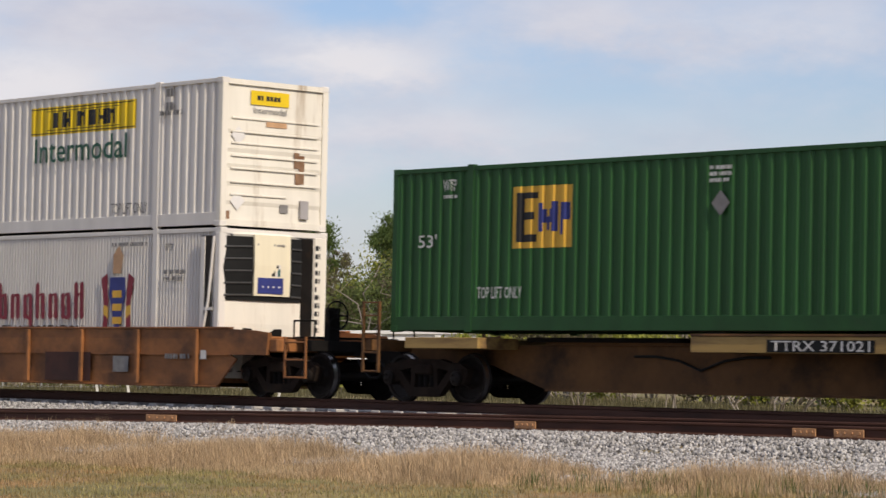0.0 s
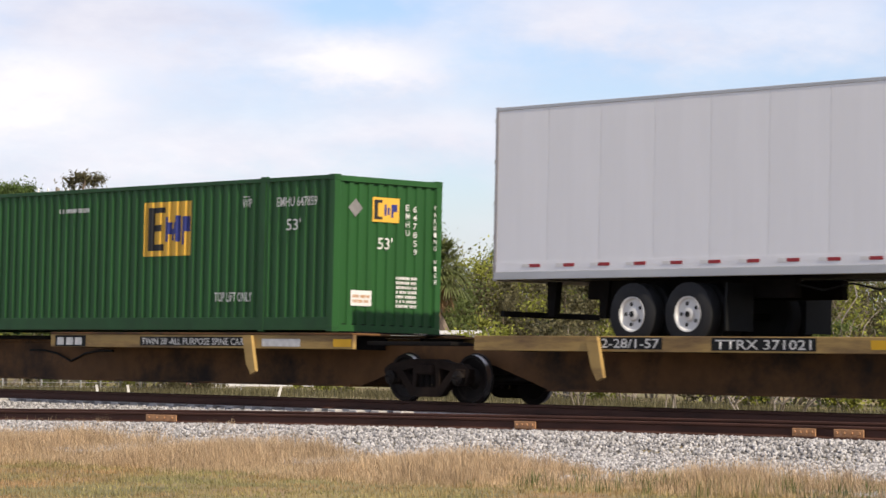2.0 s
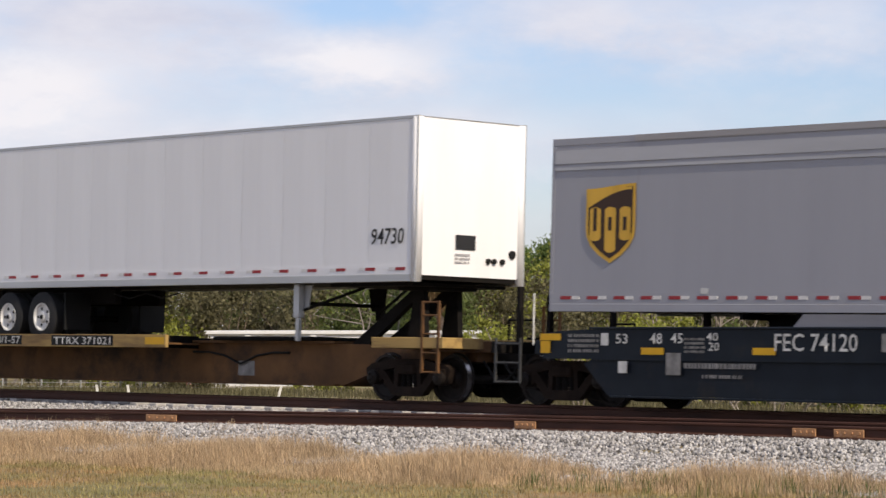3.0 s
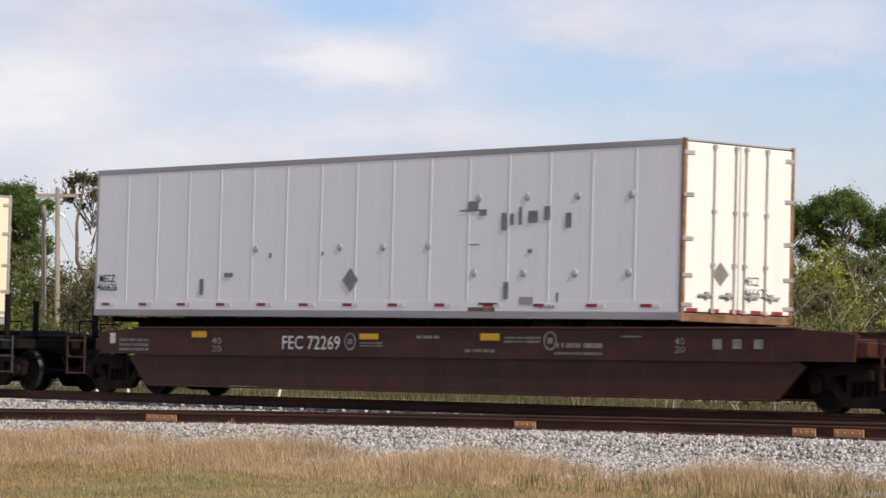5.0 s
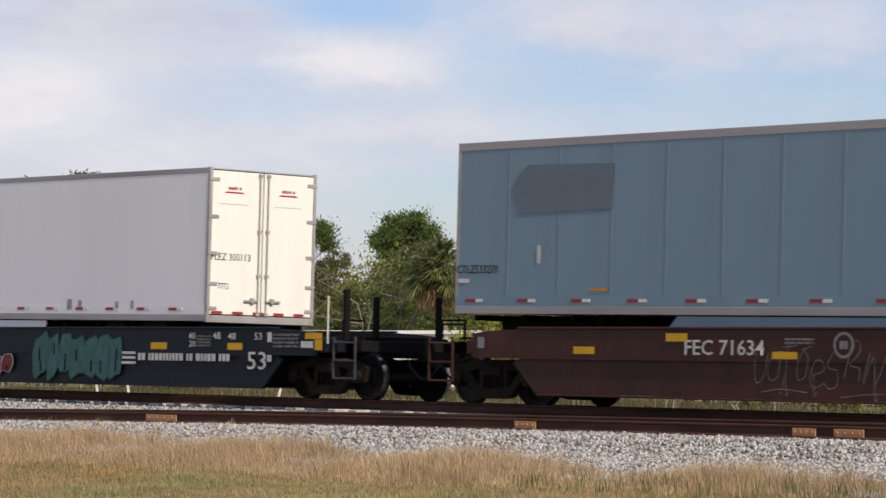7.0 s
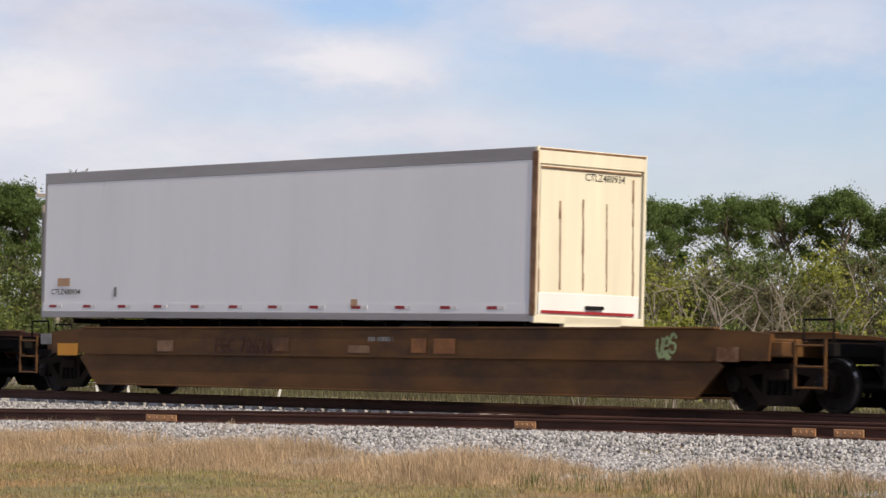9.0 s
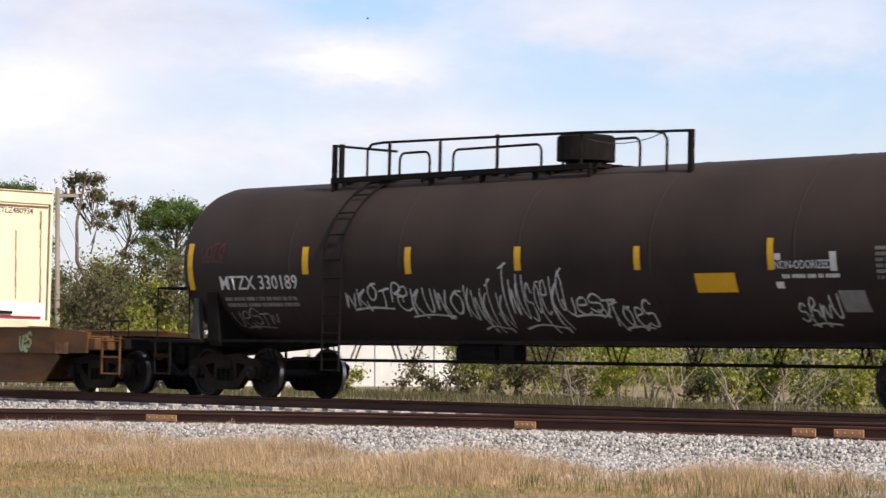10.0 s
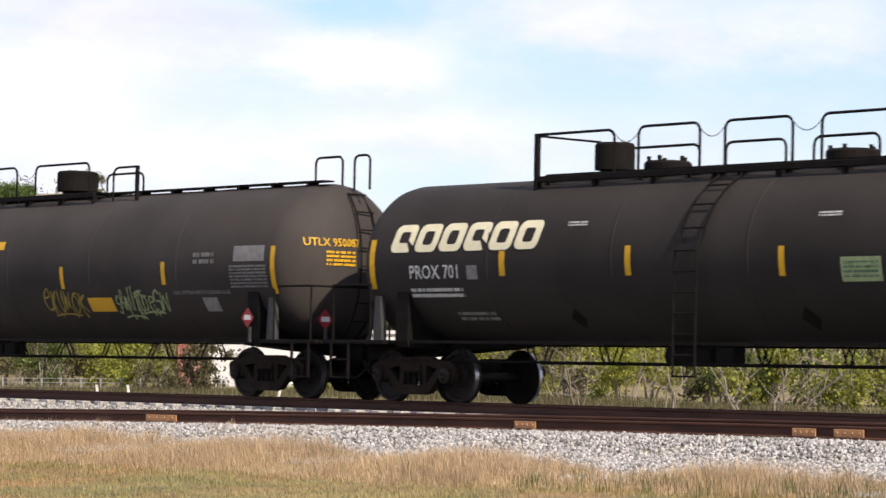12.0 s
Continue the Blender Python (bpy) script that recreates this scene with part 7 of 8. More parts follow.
# rails and ties
RAIL = [(-0.075, 0), (0.075, 0), (0.075, 0.012), (0.012, 0.03), (0.010, 0.125), (0.035, 0.14), (0.036, 0.165), (0.028, 0.172), (-0.028, 0.172), (-0.036, 0.165), (-0.035, 0.14), (-0.010, 0.125), (-0.012, 0.03), (-0.075, 0.012)]


def rail_along(name, xs_, line, parent, material):
    bm = bmnew()
    rings = []
    for x in xs_:
        y, z = line(x)
        rings.append([bm.verts.new((x, y + dy, z - 0.172 + dz)) for dy, dz in RAIL])
    n = len(RAIL)
    for a, b in zip(rings, rings[1:]):
        for i in range(n):
            bm.faces.new((a[i], a[(i + 1) % n], b[(i + 1) % n], b[i]))
    return part(name, bm, material, parent)


main = tagged(new("main_track"), "main line track with dark rails on ties", "track", "", "structure")
main.matrix_basis = CANT
spur = tagged(new("spur_track"), "rusty spur track curving off beside the main line", "track", "", "structure")
far_x = [-400, -200, -120] + [-90 + 2 * i for i in range(46)] + [40, 120, 300]
for s in (-1, 1):
    rail_along("rail", far_x, lambda x: (s * 0.755, 0.0), main, "steel_rail")
near_x = [-62 + 1.0 * i for i in range(60)] + [10, 40]
for s in (-1, 1):
    rail_along("rail", near_x, lambda x: (siding(x)[0] + s * 0.755, siding(x)[1]), spur, "steel_rail")
tie_bm = box(bmnew(), -0.12, 0.12, -1.3, 1.3, -0.18, 0, 0.015)
first_tie = None
for i in range(72):
    x = -68 + 0.61 * i
    at = pose(x + random.uniform(-0.02, 0.02), random.uniform(-0.03, 0.03), -0.174, 0, 0, random.uniform(-0.8, 0.8))
    if first_tie is None:
        first_tie = part("tie", tie_bm, "concrete", main, at=at)
    else:
        again(first_tie, main, at)
wood_bm = box(bmnew(), -0.11, 0.11, -1.3, 1.3, -0.18, 0, 0.012)
wood = None
for i in range(60):
    x = -56 + 0.6 * i
    y, z = siding(x)
    at = pose(x + random.uniform(-0.04, 0.04), y + random.uniform(-0.06, 0.06), z - 0.176, 0, 0, random.uniform(-3, 3) - 5)
    if wood is None:
        wood = part("tie", wood_bm, "tie", spur, at=at)
    else:
        again(wood, spur, at)

# loose stones, blades and leaves are laid out with numpy
RNG = np.random.default_rng(11)


def lay(name, verts, faces, material, label, category, kind="stuff", parent=None, smooth=False):
    """A mesh from arrays: verts (n, 3) and faces (m, 3 or 4)."""
    me = bpy.data.meshes.new(name)
    k = faces.shape[1]
    me.vertices.add(len(verts))
    me.vertices.foreach_set("co", np.ascontiguousarray(verts, dtype=np.float32).ravel())
    me.loops.add(faces.size)
    me.loops.foreach_set("vertex_index", np.ascontiguousarray(faces, dtype=np.int32).ravel())
    me.polygons.add(len(faces))
    me.polygons.foreach_set("loop_start", np.arange(0, faces.size, k, dtype=np.int32))
    me.update(calc_edges=True)
    me.materials.append(M[material])
    ob = new(name, me)
    if parent is not None:
        ob.parent = parent
        return ob
    return tagged(ob, label, category, "", kind)


def turns(n):
    """n random rotation matrices."""
    q = RNG.normal(size=(n, 4))
    q /= np.linalg.norm(q, axis=1)[:, None]
    w, x, y, z = q.T
    return np.stack([1 - 2 * (y * y + z * z), 2 * (x * y - z * w), 2 * (x * z + y * w), 2 * (x * y + z * w), 1 - 2 * (x * x + z * z), 2 * (y * z - x * w),
                     2 * (x * z - y * w), 2 * (y * z + x * w), 1 - 2 * (x * x + y * y)], 1).reshape(n, 3, 3)


BED = np.vectorize(bed_height)


def stones(name, x0, x1, y0, y1, n, size, label, lift=0.012):
    x, y = RNG.uniform(x0, x1, n), RNG.uniform(y0, y1, n)
    base = np.array([(1, 0, 0), (-1, 0, 0), (0, 1, 0), (0, -1, 0), (0, 0, 1), (0, 0, -1)], float)
    tri = np.array([(0, 2, 4), (2, 1, 4), (1, 3, 4), (3, 0, 4), (2, 0, 5), (1, 2, 5), (3, 1, 5), (0, 3, 5)])
    s = RNG.uniform(0.55, 1.25, (n, 6, 1)) * size
    v = np.einsum("nij,nkj->nki", turns(n), base[None] * s)
    v += np.stack([x, y, BED(x, y) + lift + RNG.uniform(0, 0.02, n)], 1)[:, None, :]
    f = (tri[None] + 6 * np.arange(n)[:, None, None]).reshape(-1, 3)
    return lay(name, v.reshape(-1, 3), f, "ballast", label, "gravel")


stones("ballast_stones", -47, -15, -10.3, -4.9, 48000, 0.036, "pale grey crushed ballast stones beside the spur track")
stones("ballast_stones", -62, -24, -4.8, -0.9, 22000, 0.034, "pale grey crushed ballast stones between the tracks", 0.004)


def blades(name, x, y, h, w, material, label, lean=0.35):
    n = len(x)
    a = RNG.uniform(0, 2 * np.pi, n)
    d = np.stack([np.cos(a), np.sin(a), np.zeros(n)], 1)
    o = np.stack([-np.sin(a), np.cos(a), np.zeros(n)], 1) * w[:, None]
    p = np.stack([x, y, BED(x, y) - 0.01], 1)
    up = np.array([0, 0, 1.0])
    k = RNG.uniform(0.1, 1, n)[:, None] * lean
    mid = p + up * (0.6 * h)[:, None] + d * k * (0.35 * h)[:, None]
    tip = p + up * (h * (1 - 0.25 * k[:, 0]))[:, None] + d * k * h[:, None]
    v = np.stack([p - o, p + o, mid + 0.7 * o, mid - 0.7 * o, tip - 0.12 * o, tip + 0.12 * o], 1)
    f = np.array([(0, 1, 2, 3), (3, 2, 5, 4)])
    f = (f[None] + 6 * np.arange(n)[:, None, None]).reshape(-1, 4)
    return lay(name, v.reshape(-1, 3), f, material, label, "grass")


def fringe(n, x0, x1, y0, y1, density):
    """Tufts of a grass fringe, thinner and thicker along the line."""
    tx, ty = RNG.uniform(x0, x1, n), RNG.normal((y0 + y1) / 2, (y1 - y0) / 4, n)
    keep = RNG.uniform(0, 1, n) < np.clip(density(tx) + 0.45 * np.sin(tx * 1.7) * np.sin(tx * 0.61 + 1), 0.06, 1)
    return tx[keep], ty[keep]


FRONT = ([-48, -30, -26, -23, -20, -14], [-12.4, -12.2, -11.9, -11.2, -10.4, -9.6])
n = 14500
tx = RNG.uniform(-48, -15, n)
back = np.interp(tx, [-48, -42, -35, -30, -26, -23, -20, -15], [-8.2, -8.2, -8.6, -9.1, -9.5, -9.5, -8.9, -8.4])
front = np.interp(tx, *FRONT) + 0.3 * np.sin(tx * 1.1) * np.sin(tx * 0.37 + 2) + 0.15 * np.sin(tx * 3.1)
ty = front + (back - front + 0.25 * np.sin(tx * 2.3) * np.sin(tx * 0.7)) * RNG.uniform(0, 1, n) ** 0.8
keep = RNG.uniform(0, 1, n) < np.interp(tx, [-48, -30, -26, -23, -14], [1, 1, 0.9, 0.5, 0.35]) * (0.75 + 0.4 * np.sin(tx * 1.7) * np.sin(tx * 0.61 + 1))
tx, ty = tx[keep], ty[keep]
k = 16
bx, by = np.repeat(tx, k) + RNG.normal(0, 0.09, len(tx) * k), np.repeat(ty, k) + RNG.normal(0, 0.09, len(tx) * k)
bh = np.repeat(RNG.uniform(0.16, 0.42, len(tx)) * (0.8 + 0.35 * np.sin(tx * 1.3)) * np.clip(0.35 + 0.9 * (ty - front[keep]), 0.3, 1), k) * RNG.uniform(0.5, 1.1, len(tx) * k)
blades("tall_dry_grass", bx, by, bh, RNG.uniform(0.0015, 0.0035, len(bx)), "dry", "tall straw-coloured dry grass along the ballast edge", 1.1)
tx, ty = fringe(170, -26, -17, -1.0, 1.0, lambda x: 0.8 + 0 * x)
ty = ty + np.interp(tx, *FRONT) + 0.8
k = 16
bx, by = np.repeat(tx, k) + RNG.normal(0, 0.07, len(tx) * k), np.repeat(ty, k) + RNG.normal(0, 0.07, len(tx) * k)
blades("green_weeds", bx, by, RNG.uniform(0.08, 0.26, len(bx)), RNG.uniform(0.002, 0.005, len(bx)), "leaf", "olive green weeds growing among dry grass", 0.6)
gx, gy = RNG.uniform(-40, -13, 90000), RNG.uniform(0, 1, 90000)
gy = -18.5 + (np.interp(gx, *FRONT) + 0.5 + 18.5) * gy
blades("short_lawn", gx, gy, RNG.uniform(0.025, 0.085, len(gx)), RNG.uniform(0.003, 0.006, len(gx)), "lawn", "short patchy lawn, green mixed with brown", 0.9)
# a few weeds at the ends of the ties
tx, ty = RNG.uniform(-46, -36, 34), RNG.uniform(-7.0, -6.2, 34)
k = 9
bx, by = np.repeat(tx, k) + RNG.normal(0, 0.05, 34 * k), np.repeat(ty, k) + RNG.normal(0, 0.05, 34 * k)
blades("sparse_weeds", bx, by, RNG.uniform(0.06, 0.2, len(bx)), RNG.uniform(0.0015, 0.003, len(bx)), "dry", "thin dry weeds between the spur rails", 0.5)


# ---- trees ----
RIGHTWARD = Vector((math.cos(YAW), math.sin(YAW), 0))
AHEAD = Vector((-math.sin(YAW), math.cos(YAW), 0))


def site(across, away):
    """A spot on the ground, from the viewing place: metres to the right and metres ahead."""
    p = Vector((EYE.x, EYE.y, 0)) + RIGHTWARD * across + AHEAD * away
    return p.x, p.y


def leaf_cloud(centres, radii, per, size, thin=0.5, flat=0.75):
    """Small leaf quads round the given puffs, denser towards their skins."""
    c = np.repeat(np.asarray(centres, float), per, 0)
    r = np.repeat(np.asarray(radii, float), per)
    n = len(c)
    d = RNG.normal(size=(n, 3))
    d /= np.linalg.norm(d, axis=1)[:, None]
    d[:, 2] *= flat
    p = c + d * (r * np.clip(np.abs(RNG.normal(0, 0.75, n)), 0.15, 1.7))[:, None]
    q = np.array([(-1, 0, 0), (0, -thin, 0.1), (1, 0, 0), (0, thin, 0.1)])
    s = RNG.uniform(0.5, 1.3, n)[:, None, None] * size
    v = np.einsum("nij,nkj->nki", turns(n), q[None] * s) + p[:, None, :]
    return v.reshape(-1, 3), np.arange(4 * n).reshape(-1, 4)


def limbs(bm, a, b, r, depth, rng, kinks=3):
    """A tapering limb from a to b that forks."""
    a, b = Vector(a), Vector(b)
    last = a
    for i in range(1, kinks + 1):
        p = a.lerp(b, i / kinks) + Vector((rng.uniform(-1, 1), rng.uniform(-1, 1), rng.uniform(-0.5, 0.5))) * (b - a).length * 0.06 * (i < kinks)
        rod(bm, last, p, r * (1 - 0.6 * (i - 1) / kinks), 6, r * (1 - 0.6 * i / kinks))
        if depth and i > 0:
            side = Vector((rng.uniform(-1, 1), rng.uniform(-1, 1), rng.uniform(0.1, 0.9))).normalized()
            limbs(bm, p, p + side * (b - a).length * rng.uniform(0.35, 0.6), r * 0.45, depth - 1, rng, 2)
        last = p


def pine(x, y, top, width, seed, sparse=False):
    rng = random.Random(seed)
    t = tagged(new("pine_tree"), "sparse-topped pine tree behind the railway" if sparse else "dense round-crowned pine tree behind the railway", "tree", "trees behind the line")
    t.matrix_basis = pose(x, y, -0.6)
    h = top + 0.6
    bm = bmnew()
    limbs(bm, (0, 0, 0), (rng.uniform(-0.4, 0.4), rng.uniform(-0.4, 0.4), h * 0.9), 0.13, 0, rng, 5)
    cs, rs = [], []
    n = 16 if sparse else 52
    for i in range(n):
        w = rng.uniform(0, 2 * math.pi)
        q = math.sqrt(rng.random()) * width * 0.42
        zz = h - 0.5 - 0.22 * width * (q / (0.42 * width)) ** 2 - rng.uniform(0, 0.5 * min(h, 7) if i % 2 == 0 else 0.9)
        c = (q * math.cos(w), q * math.sin(w), zz)
        cs.append(c)
        rs.append(rng.uniform(0.40, 0.72) * (0.7 if sparse else 1) * (0.7 + 0.05 * width))
        rod(bm, (0, 0, max(zz - 1.0 - 0.3 * q, h * 0.3)), c, 0.03, 5, 0.012)
    part("trunk", bm, "bark", t)
    v, f = leaf_cloud(cs, rs, 230 if sparse else 520, 0.085, 0.38, 0.7)
    lay("crown", v, f, "leaf_d" if sparse else "pine", "", "", parent=t)
    return t


def shrub(x, y, height, width, seed, leaves="leaf", per=220, size=0.07, name="shrub", label="dense green shrub behind the railway", puffs=14, low=0.12, stem="bark"):
    rng = random.Random(seed)
    t = tagged(new(name), label, "shrub", "shrubs behind the line")
    t.matrix_basis = pose(x, y, -0.62)
    bm = bmnew()
    cs, rs = [], []
    for i in range(puffs):
        w = rng.uniform(0, 2 * math.pi)
        q = math.sqrt(rng.random()) * width * 0.5
        zz = height * rng.uniform(low, 0.92) * (1 - 0.25 * (q / (0.5 * width)) ** 2)
        cs.append((q * math.cos(w), q * math.sin(w), zz))
        rs.append(rng.uniform(0.12, 0.26) * (0.5 * width + 0.5 * height))
        if i % 2 == 0:
            limbs(bm, (0.3 * q * math.cos(w), 0.3 * q * math.sin(w), 0), cs[-1], 0.035, 0, rng, 3)
    tagged(part("stem_base", bm, stem, t), kind="stuff")
    v, f = leaf_cloud(cs, rs, per, size, 0.55, 0.85)
    v[:, 2] = np.abs(v[:, 2])
    lay("foliage", v, f, leaves, "", "", parent=t)
    return t


def bare_tree(x, y, height, seed, lean=0.0, r=0.035, depth=3):
    rng = random.Random(seed)
    t = tagged(new("bare_tree"), "leafless grey dead tree with forking branches", "tree", "trees behind the line")
    t.matrix_basis = pose(x, y, -0.62)
    bm = bmnew()
    for i in range(3):
        tip = (lean * height + rng.uniform(-0.35, 0.35) * height, rng.uniform(-0.3, 0.3) * height, height * rng.uniform(0.5, 0.72))
        limbs(bm, (rng.uniform(-0.2, 0.2), 0, 0), tip, r, depth, rng, 4)
    part("branch_frame", bm, "pale_bark", t)
    return t


def palm_tree(x, y, top, seed):
    rng = random.Random(seed)
    t = tagged(new("palm_tree"), "cabbage palm with a round crown and dead hanging fronds", "tree", "trees behind the line")
    t.matrix_basis = pose(x, y, -0.6)
    h = top - 0.5
    bm = bmnew()
    limbs(bm, (0, 0, 0), (0.15, 0.1, h), 0.21, 0, rng, 5)
    part("trunk", bm, "bark", t)
    for name, mt, n, e0, e1, ln in (("fronds", "palm", 85, -38, 88, 1.05), ("dead_fronds", "palm_dead", 30, -88, -48, 0.9)):
        vs, fs = [], []
        for i in range(n):
            az, el = rng.uniform(0, 2 * math.pi), radians(rng.uniform(e0, e1))
            d = Vector((math.cos(az) * math.cos(el), math.sin(az) * math.cos(el), math.sin(el)))
            side = d.cross(Vector((0, 0, 1)))
            side = side.normalized() if side.length > 0.05 else Vector((1, 0, 0))
            stalk = Vector((0, 0, h)) + d * rng.uniform(0.35, 0.75)
            for j in range(19):
                a = radians(-80 + 160 * j / 18)
                tip = stalk + (d * math.cos(a) + side * math.sin(a)) * ln * rng.uniform(0.55, 0.8) - Vector((0, 0, 0.34 * ln * rng.uniform(0.5, 1.3)))
                midp = stalk.lerp(tip, 0.55) + Vector((0, 0, 0.06))
                o = (tip - stalk).cross(Vector((0.3, 0.2, 1))).normalized() * 0.028
                b = len(vs)
                vs += [stalk - o * 0.4, stalk + o * 0.4, midp + o, tip, midp - o]
                fs += [(b, b + 1, b + 2, b + 4), (b + 4, b + 2, b + 3, b + 3)]
            b = len(vs)
            o = side * 0.02
            vs += [Vector((0, 0, h)) - o, Vector((0, 0, h)) + o, stalk + o, stalk - o]
            fs += [(b, b + 1, b + 2, b + 3)]
        sheet(name, [tuple(v) for v in vs], [tuple(dict.fromkeys(f)) for f in fs], mt, t)
    return t


def spot(deg, away):
    """A bearing to the right of the view's middle, in degrees, and a distance."""
    return site(math.tan(radians(deg)) * away, away)


def rise(deg, away):
    """The height reached at that angle over the horizon."""
    return 1.33 + math.tan(radians(deg)) * away


# bearing, elevation of the top, width in degrees, distance
for i, (b, e, w, d) in enumerate([(-8.6, 2.7, 1.3, 140), (-8.1, 2.75, 1.2, 140), (-6.8, 3.05, 1.0, 118), (-6.1, 2.55, 1.0, 150), (-5.15, 2.45, 1.5, 150), (-4.2, 2.0, 1.1, 160), (-2.85, 2.1, 1.65, 150),
                                  (-2.1, 1.5, 0.8, 170), (-0.7, 2.2, 1.2, 150), (-1.05, 1.9, 0.7, 160), (1.33, 1.53, 1.4, 160), (2.45, 1.85, 1.15, 150), (3.6, 2.52, 1.5, 145), (4.3, 2.35, 0.8, 160),
                                  (5.5, 2.52, 2.0, 150), (6.6, 2.56, 1.5, 152), (7.7, 2.62, 1.25, 150), (8.6, 2.2, 1.2, 150), (9.4, 2.4, 1.4, 150), (-9.6, 2.5, 1.5, 150)]):
    x, y = spot(b, d)
    pine(x, y, rise(e + 0.2, d), math.radians(w) * d * 1.15, 40 + i, sparse=i in (2, 3, 7))
x, y = spot(-0.08, 97)
palm_tree(x, y, rise(1.75, 97), 5)
kinds = ("leaf", "leaf_d", "leaf", "leaf_d", "leaf_y")
rng = random.Random(21)
for i in range(64):
    b = -9.4 + 18.8 * i / 63 + rng.uniform(-0.2, 0.2)
    d = rng.uniform(100, 132)
    x, y = spot(b, d)
    hgt = rise(rng.uniform(0.85, 1.85), d) + 0.6
    shrub(x, y, hgt, rng.uniform(2.8, 4.4), 300 + i, kinds[rng.randrange(5)], 400, 0.078, "tall_shrub", "tall mixed olive and green scrub below the pines", 15, 0.2)
for b, e, d, s in ((3.85, 1.7, 112, 1), (5.1, 1.6, 110, 2), (-1.6, 1.3, 140, 4), (7.9, 1.0, 96, 6), (6.6, 1.2, 98, 7)):
    x, y = spot(b, d)
    bare_tree(x, y, rise(e, d) + 0.6, 70 + s)
for i in range(34):
    b = -9.0 + 18.6 * i / 33 + rng.uniform(-0.15, 0.15)
    if -4.7 < b < 0.3 and i % 4:
        continue
    d = float(np.interp(b, [-9, -1.5, 8], [93, 86, 66])) + rng.uniform(-2, 5)
    x, y = spot(b, d)
    tall = rng.uniform(0.9, 1.5) if -4.7 < b < 0.3 else rng.uniform(1.5, 2.7)
    shrub(x, y, tall, rng.uniform(1.5, 2.4), 500 + i, ("leaf_y", "leaf", "leaf_y", "leaf_d")[rng.randrange(4)], 170, 0.062, puffs=13, label="yellow-green shrub with thin stems beside the railway", stem="pale_bark")
for b, h, d, s, l in ((4.4, 2.0, 66, 11, 0.1), (5.7, 1.9, 64, 12, -0.1), (6.4, 1.7, 63, 13, 0.3), (6.9, 1.8, 63, 14, 0.35), (2.6, 1.8, 70, 15, 0.1), (-5.6, 1.6, 88, 16, 0.1)):
    x, y = spot(b, d)
    bare_tree(x, y, h, 90 + s, l, 0.024, 2)
for b, e, d, s in ((4.35, 1.25, 97, 21), (4.75, 1.45, 98, 22), (5.35, 1.2, 95, 23), (6.05, 1.3, 97, 24), (7.1, 1.15, 94, 25), (-1.35, 1.35, 98, 26)):
    x, y = spot(b, d)
    bare_tree(x, y, rise(e, d) + 0.9, 120 + s, 0.05, 0.045, 3)
# rough grass in front of the shrubs
n = 17000
bb = RNG.uniform(-9.3, 9.3, n)
dd = np.interp(bb, [-9, -1.5, 8], [90, 83, 62]) + RNG.normal(0, 2.2, n) - 1
px = EYE.x + RIGHTWARD.x * np.tan(np.radians(bb)) * dd + AHEAD.x * dd
py = EYE.y + RIGHTWARD.y * np.tan(np.radians(bb)) * dd + AHEAD.y * dd
blades("rough_grass", px, py, RNG.uniform(0.05, 0.26, n), RNG.uniform(0.006, 0.014, n), "leaf_d", "rough olive grass along the foot of the shrubs", 0.6)


# ---- low building, fence and poles beyond the line ----
def low_building():
    b = tagged(new("low_building"), "low white block building with flat roof behind shrubs", "building")
    x0, y0 = spot(-4.55, 95)
    b.matrix_basis = pose(x0, y0, -0.62, 0, 0, math.degrees(YAW) - 2)
    bm = box(bmnew(), 0, 8.6, 0, 5, 0, 1.69)
    part("wall", bm, "blockwall", b)
    bm = box(bmnew(), -0.1, 8.7, -0.1, 5.1, 1.694, 1.81, 0.01)
    part("roof_edge", bm, "blockwall", b)
    for x in (1.3, 3.4, 5.5, 7.4):
        bm = box(bmnew(), x - 0.1, x + 0.1, -0.06, -0.003, 0, 1.68)
        part("pilaster", bm, "blockwall", b)
    bm = box(bmnew(), -0.95, -0.25, -0.2, 0.1, 0.02, 1.45, 0.02)
    part("faded_cabinet", bm, "sign_pink", b, "faded red and white metal cabinet")
    return b


low_building()


def utility_pole(b, d, e, arm, seed):
    x, y = spot(b, d)
    h = rise(e, d) + 0.62
    p = tagged(new("utility_pole"), "weathered wooden utility pole with crossarm and white insulators", "pole", "utility poles")
    p.matrix_basis = pose(x, y, -0.62, 0, 0, math.degrees(YAW) + 8)
    part("post", rod(bmnew(), (0, 0, 0), (0, 0, h), 0.11, 10, 0.08), "pole", p)
    if arm:
        part("crossarm", box(bmnew(), -arm, arm, -0.06, 0.06, h - 0.32, h - 0.20), "pole", p)
        for q in (-arm * 0.9, -arm * 0.45, arm * 0.5, arm * 0.9):
            bm = lathe(bmnew(), [(h - 0.2, 0.03), (h - 0.14, 0.055), (h - 0.10, 0.03), (h - 0.06, 0.05), (h - 0.02, 0.02)], 8, "Z")
            bmesh.ops.translate(bm, verts=bm.verts, vec=(q, 0, 0))
            part("insulator", bm, "porcelain", p)
        for q in (-0.25, 0.25):
            part("guy_wire", rod(bmnew(), (q, 0, h - 1.0), (q + 1.6, 0.5, h - 4.6), 0.012, 4), "alu", p)
            part("lower_insulator", rod(bmnew(), (q, -0.05, h - 1.05), (q * 0.4, -0.05, h - 0.9), 0.05, 8), "porcelain", p)
    return p


utility_pole(-7.44, 105, 2.68, 0.75, 1)
utility_pole(-7.7, 106, 2.35, 0.0, 2)
utility_pole(2.8, 132, 1.36, 0.45, 3)

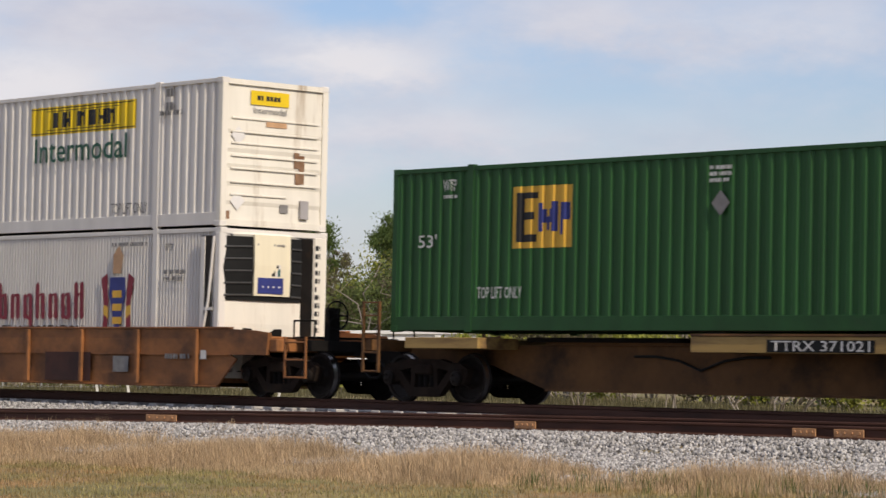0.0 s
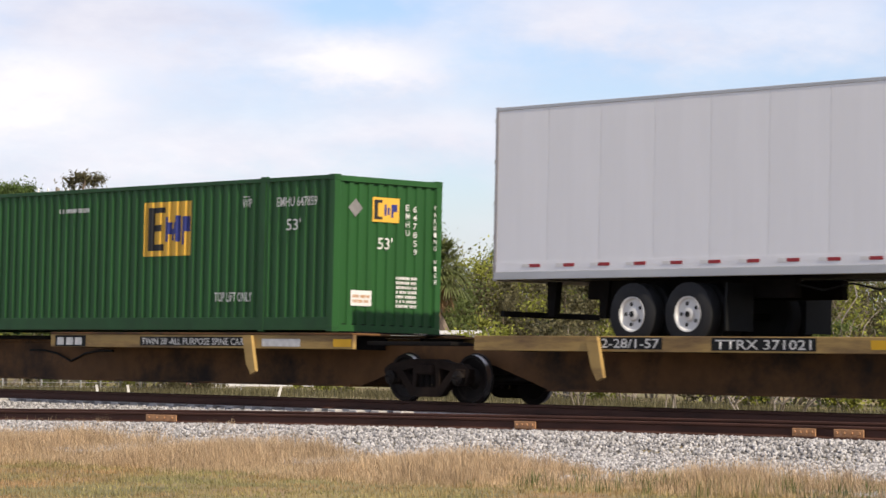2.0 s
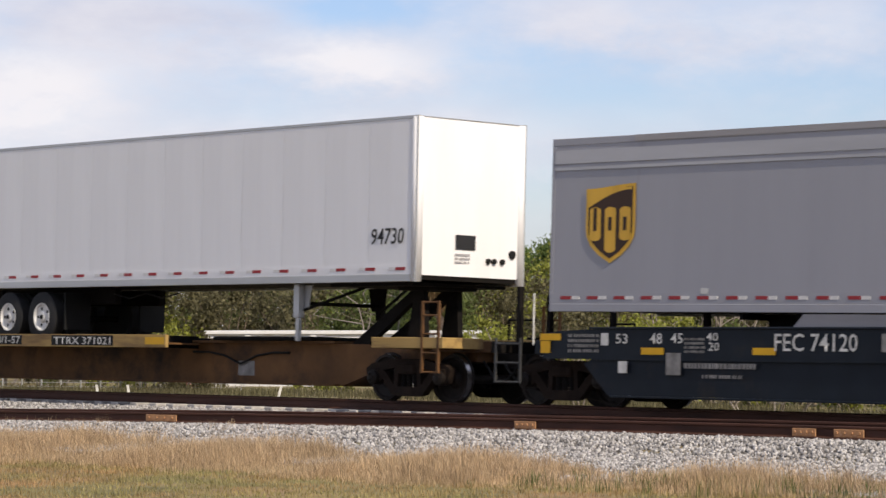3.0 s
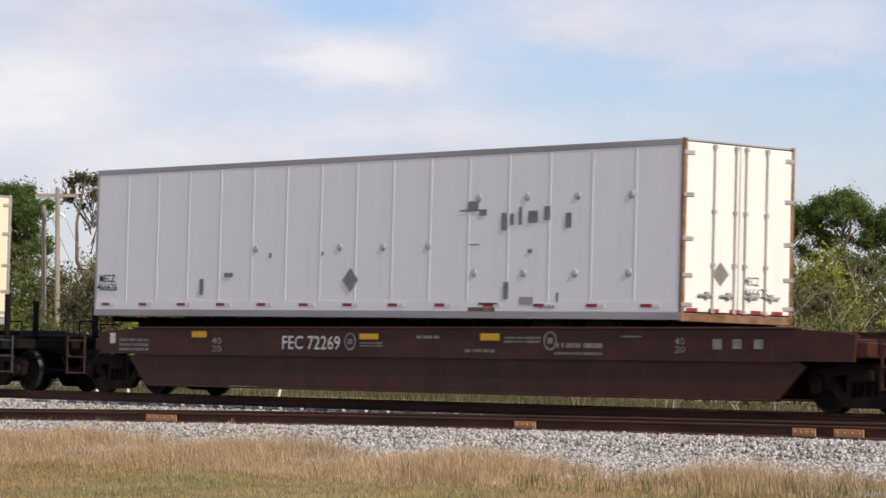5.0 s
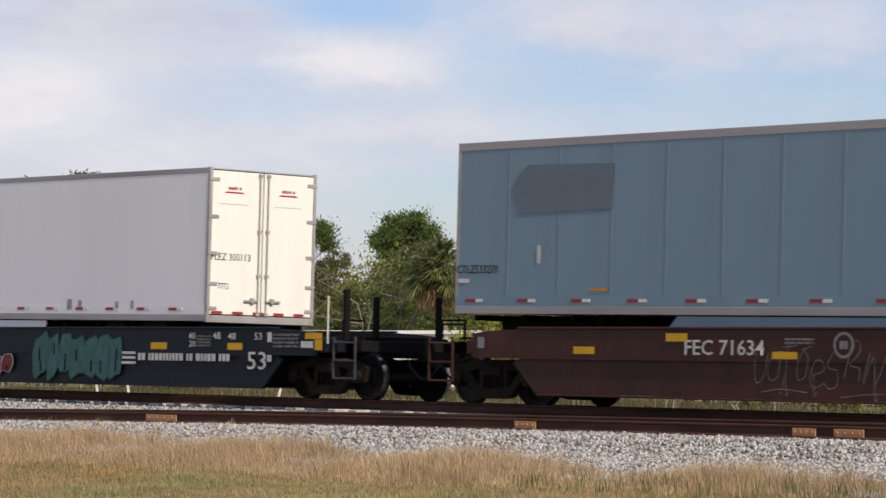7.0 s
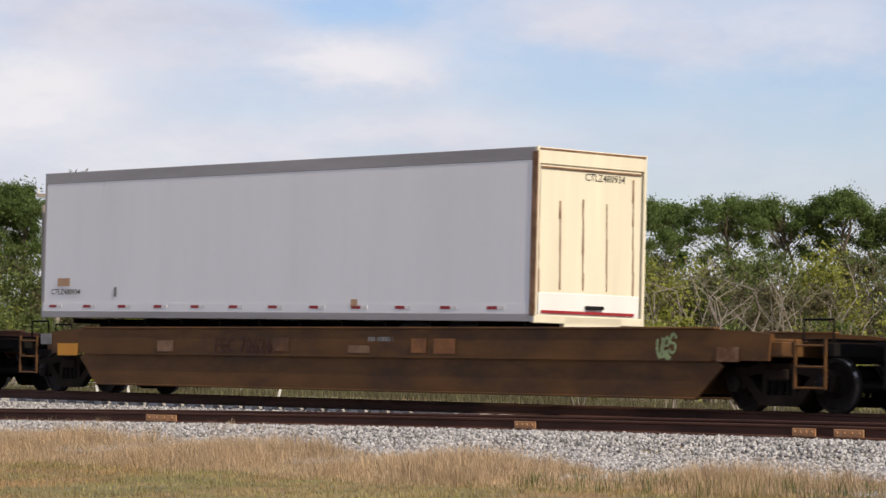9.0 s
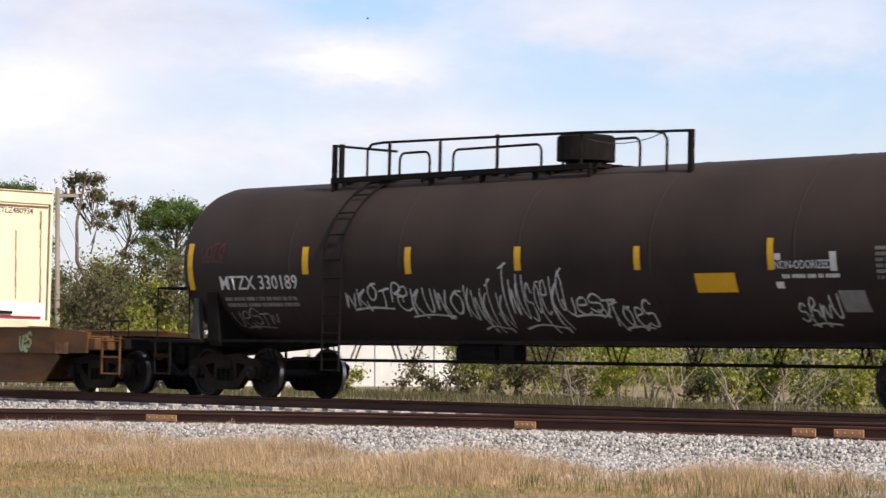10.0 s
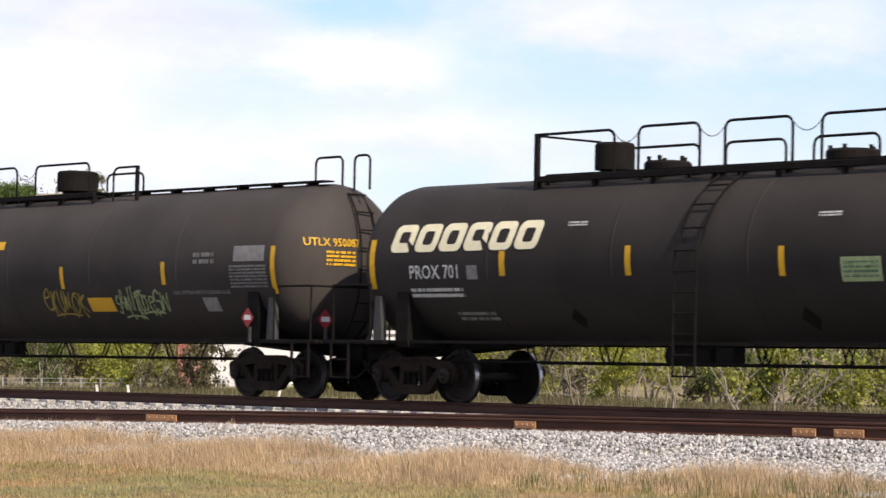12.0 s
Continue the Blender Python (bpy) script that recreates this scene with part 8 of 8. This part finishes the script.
fence = tagged(new("wire_fence"), "low galvanised wire fence on thin posts", "fence")
fx0, fy0 = spot(-9.2, 90)
fx1, fy1 = spot(-3.9, 87)
n = 14
ps = [(fx0 + (fx1 - fx0) * i / n, fy0 + (fy1 - fy0) * i / n) for i in range(n + 1)]
for i, (x, y) in enumerate(ps):
    part("fence_post", rod(bmnew(), (x, y, -0.65), (x, y, -0.22), 0.025, 6), "alu", fence)
for z in (-0.24, -0.36, -0.48):
    for (xa, ya), (xb, yb) in zip(ps, ps[1:]):
        part("wire", rod(bmnew(), (xa, ya, z), (xb, yb, z), 0.008, 4), "alu", fence)
for b, d, s in ((-6.65, 80, 0.12), (-6.05, 80, 0.14), (-3.2, 79, -0.25)):
    x, y = spot(b, d)
    st = tagged(new("marker_stake"), "leaning pale wooden marker stake", "stake", "marker stakes")
    st.matrix_basis = pose(x, y, -0.65, 0, 0, math.degrees(YAW))
    part("stake", box(bmnew(), -0.035, 0.035, -0.02, 0.02, 0, 0.4), "letter", st, at=pose(0, 0, 0, 0, -math.degrees(s), 0))

# rail joints on the spur, with their pale rusty plates
for x, ln in ((-40.1, 0.75), (-32.06, 0.42), (-26.95, 0.40), (-26.2, 0.5)):
    y, z = siding(x)
    slope = siding(x + 0.3)[0] - siding(x - 0.3)[0]
    bm = box(bmnew(), -ln / 2, ln / 2, -0.025, 0.0, -0.15, -0.04, 0.006)
    for k in range(4):
        q = ln * (-0.38 + 0.25 * k)
        rod(bm, (q, -0.05, -0.09), (q, 0.0, -0.09), 0.02, 6)
    part("joint_bar", bm, "plate", spur, "pale rusty joint bar", at=pose(x, y - 0.755 - 0.02, z, 0, 0, math.degrees(math.atan2(slope, 0.6))))


# a small bird crossing the sky
bird = tagged(new("bird"), "small dark bird gliding across the sky", "bird")
part("body", lathe(bmnew(), [(-0.03, 0.002), (-0.012, 0.007), (0.010, 0.008), (0.024, 0.005), (0.030, 0.002)], 8, "X"), "under", bird)
for s in (-1, 1):
    bm = prism(bmnew(), [(-0.010, 0.0), (0.010, 0.0), (0.004, 0.003), (-0.012, 0.003)], s * 0.004, s * 0.05)
    part("wing", bm, "under", bird, at=pose(0, 0, 0.004, s * 18, 0, 0))


def bird_at(across, z):
    x, y = site(across, 60)
    return pose(x, y, z, 0, -17, math.degrees(YAW))


# ---- everything that moves ----
def motions():
    for ob in TRAIN:
        m = ob.matrix_basis.copy()
        walk(ob, [(t, Matrix.Translation((-SPEED * t, 0, 0)) @ CANT @ m) for t in range(0, 13)])
    walk(bird, [(t, bird_at(a, z)) for t, a, z in ((0, -77.9, 3.0), (5, -39.7, 3.2), (8.5, -13.0, 4.3), (9.5, -5.35, 6.44), (10.0, -1.53, 7.59), (10.5, 2.3, 8.75), (12, 13.8, 12.2))])
    for ob, x, r in WHEELS:
        step = math.degrees(SPEED / FPS / r)
        walk(ob, [(k / FPS, pose(x, 0, r, 0, -((step * k) % 360), 0)) for k in range(0, 12 * FPS + 1)])


motions()
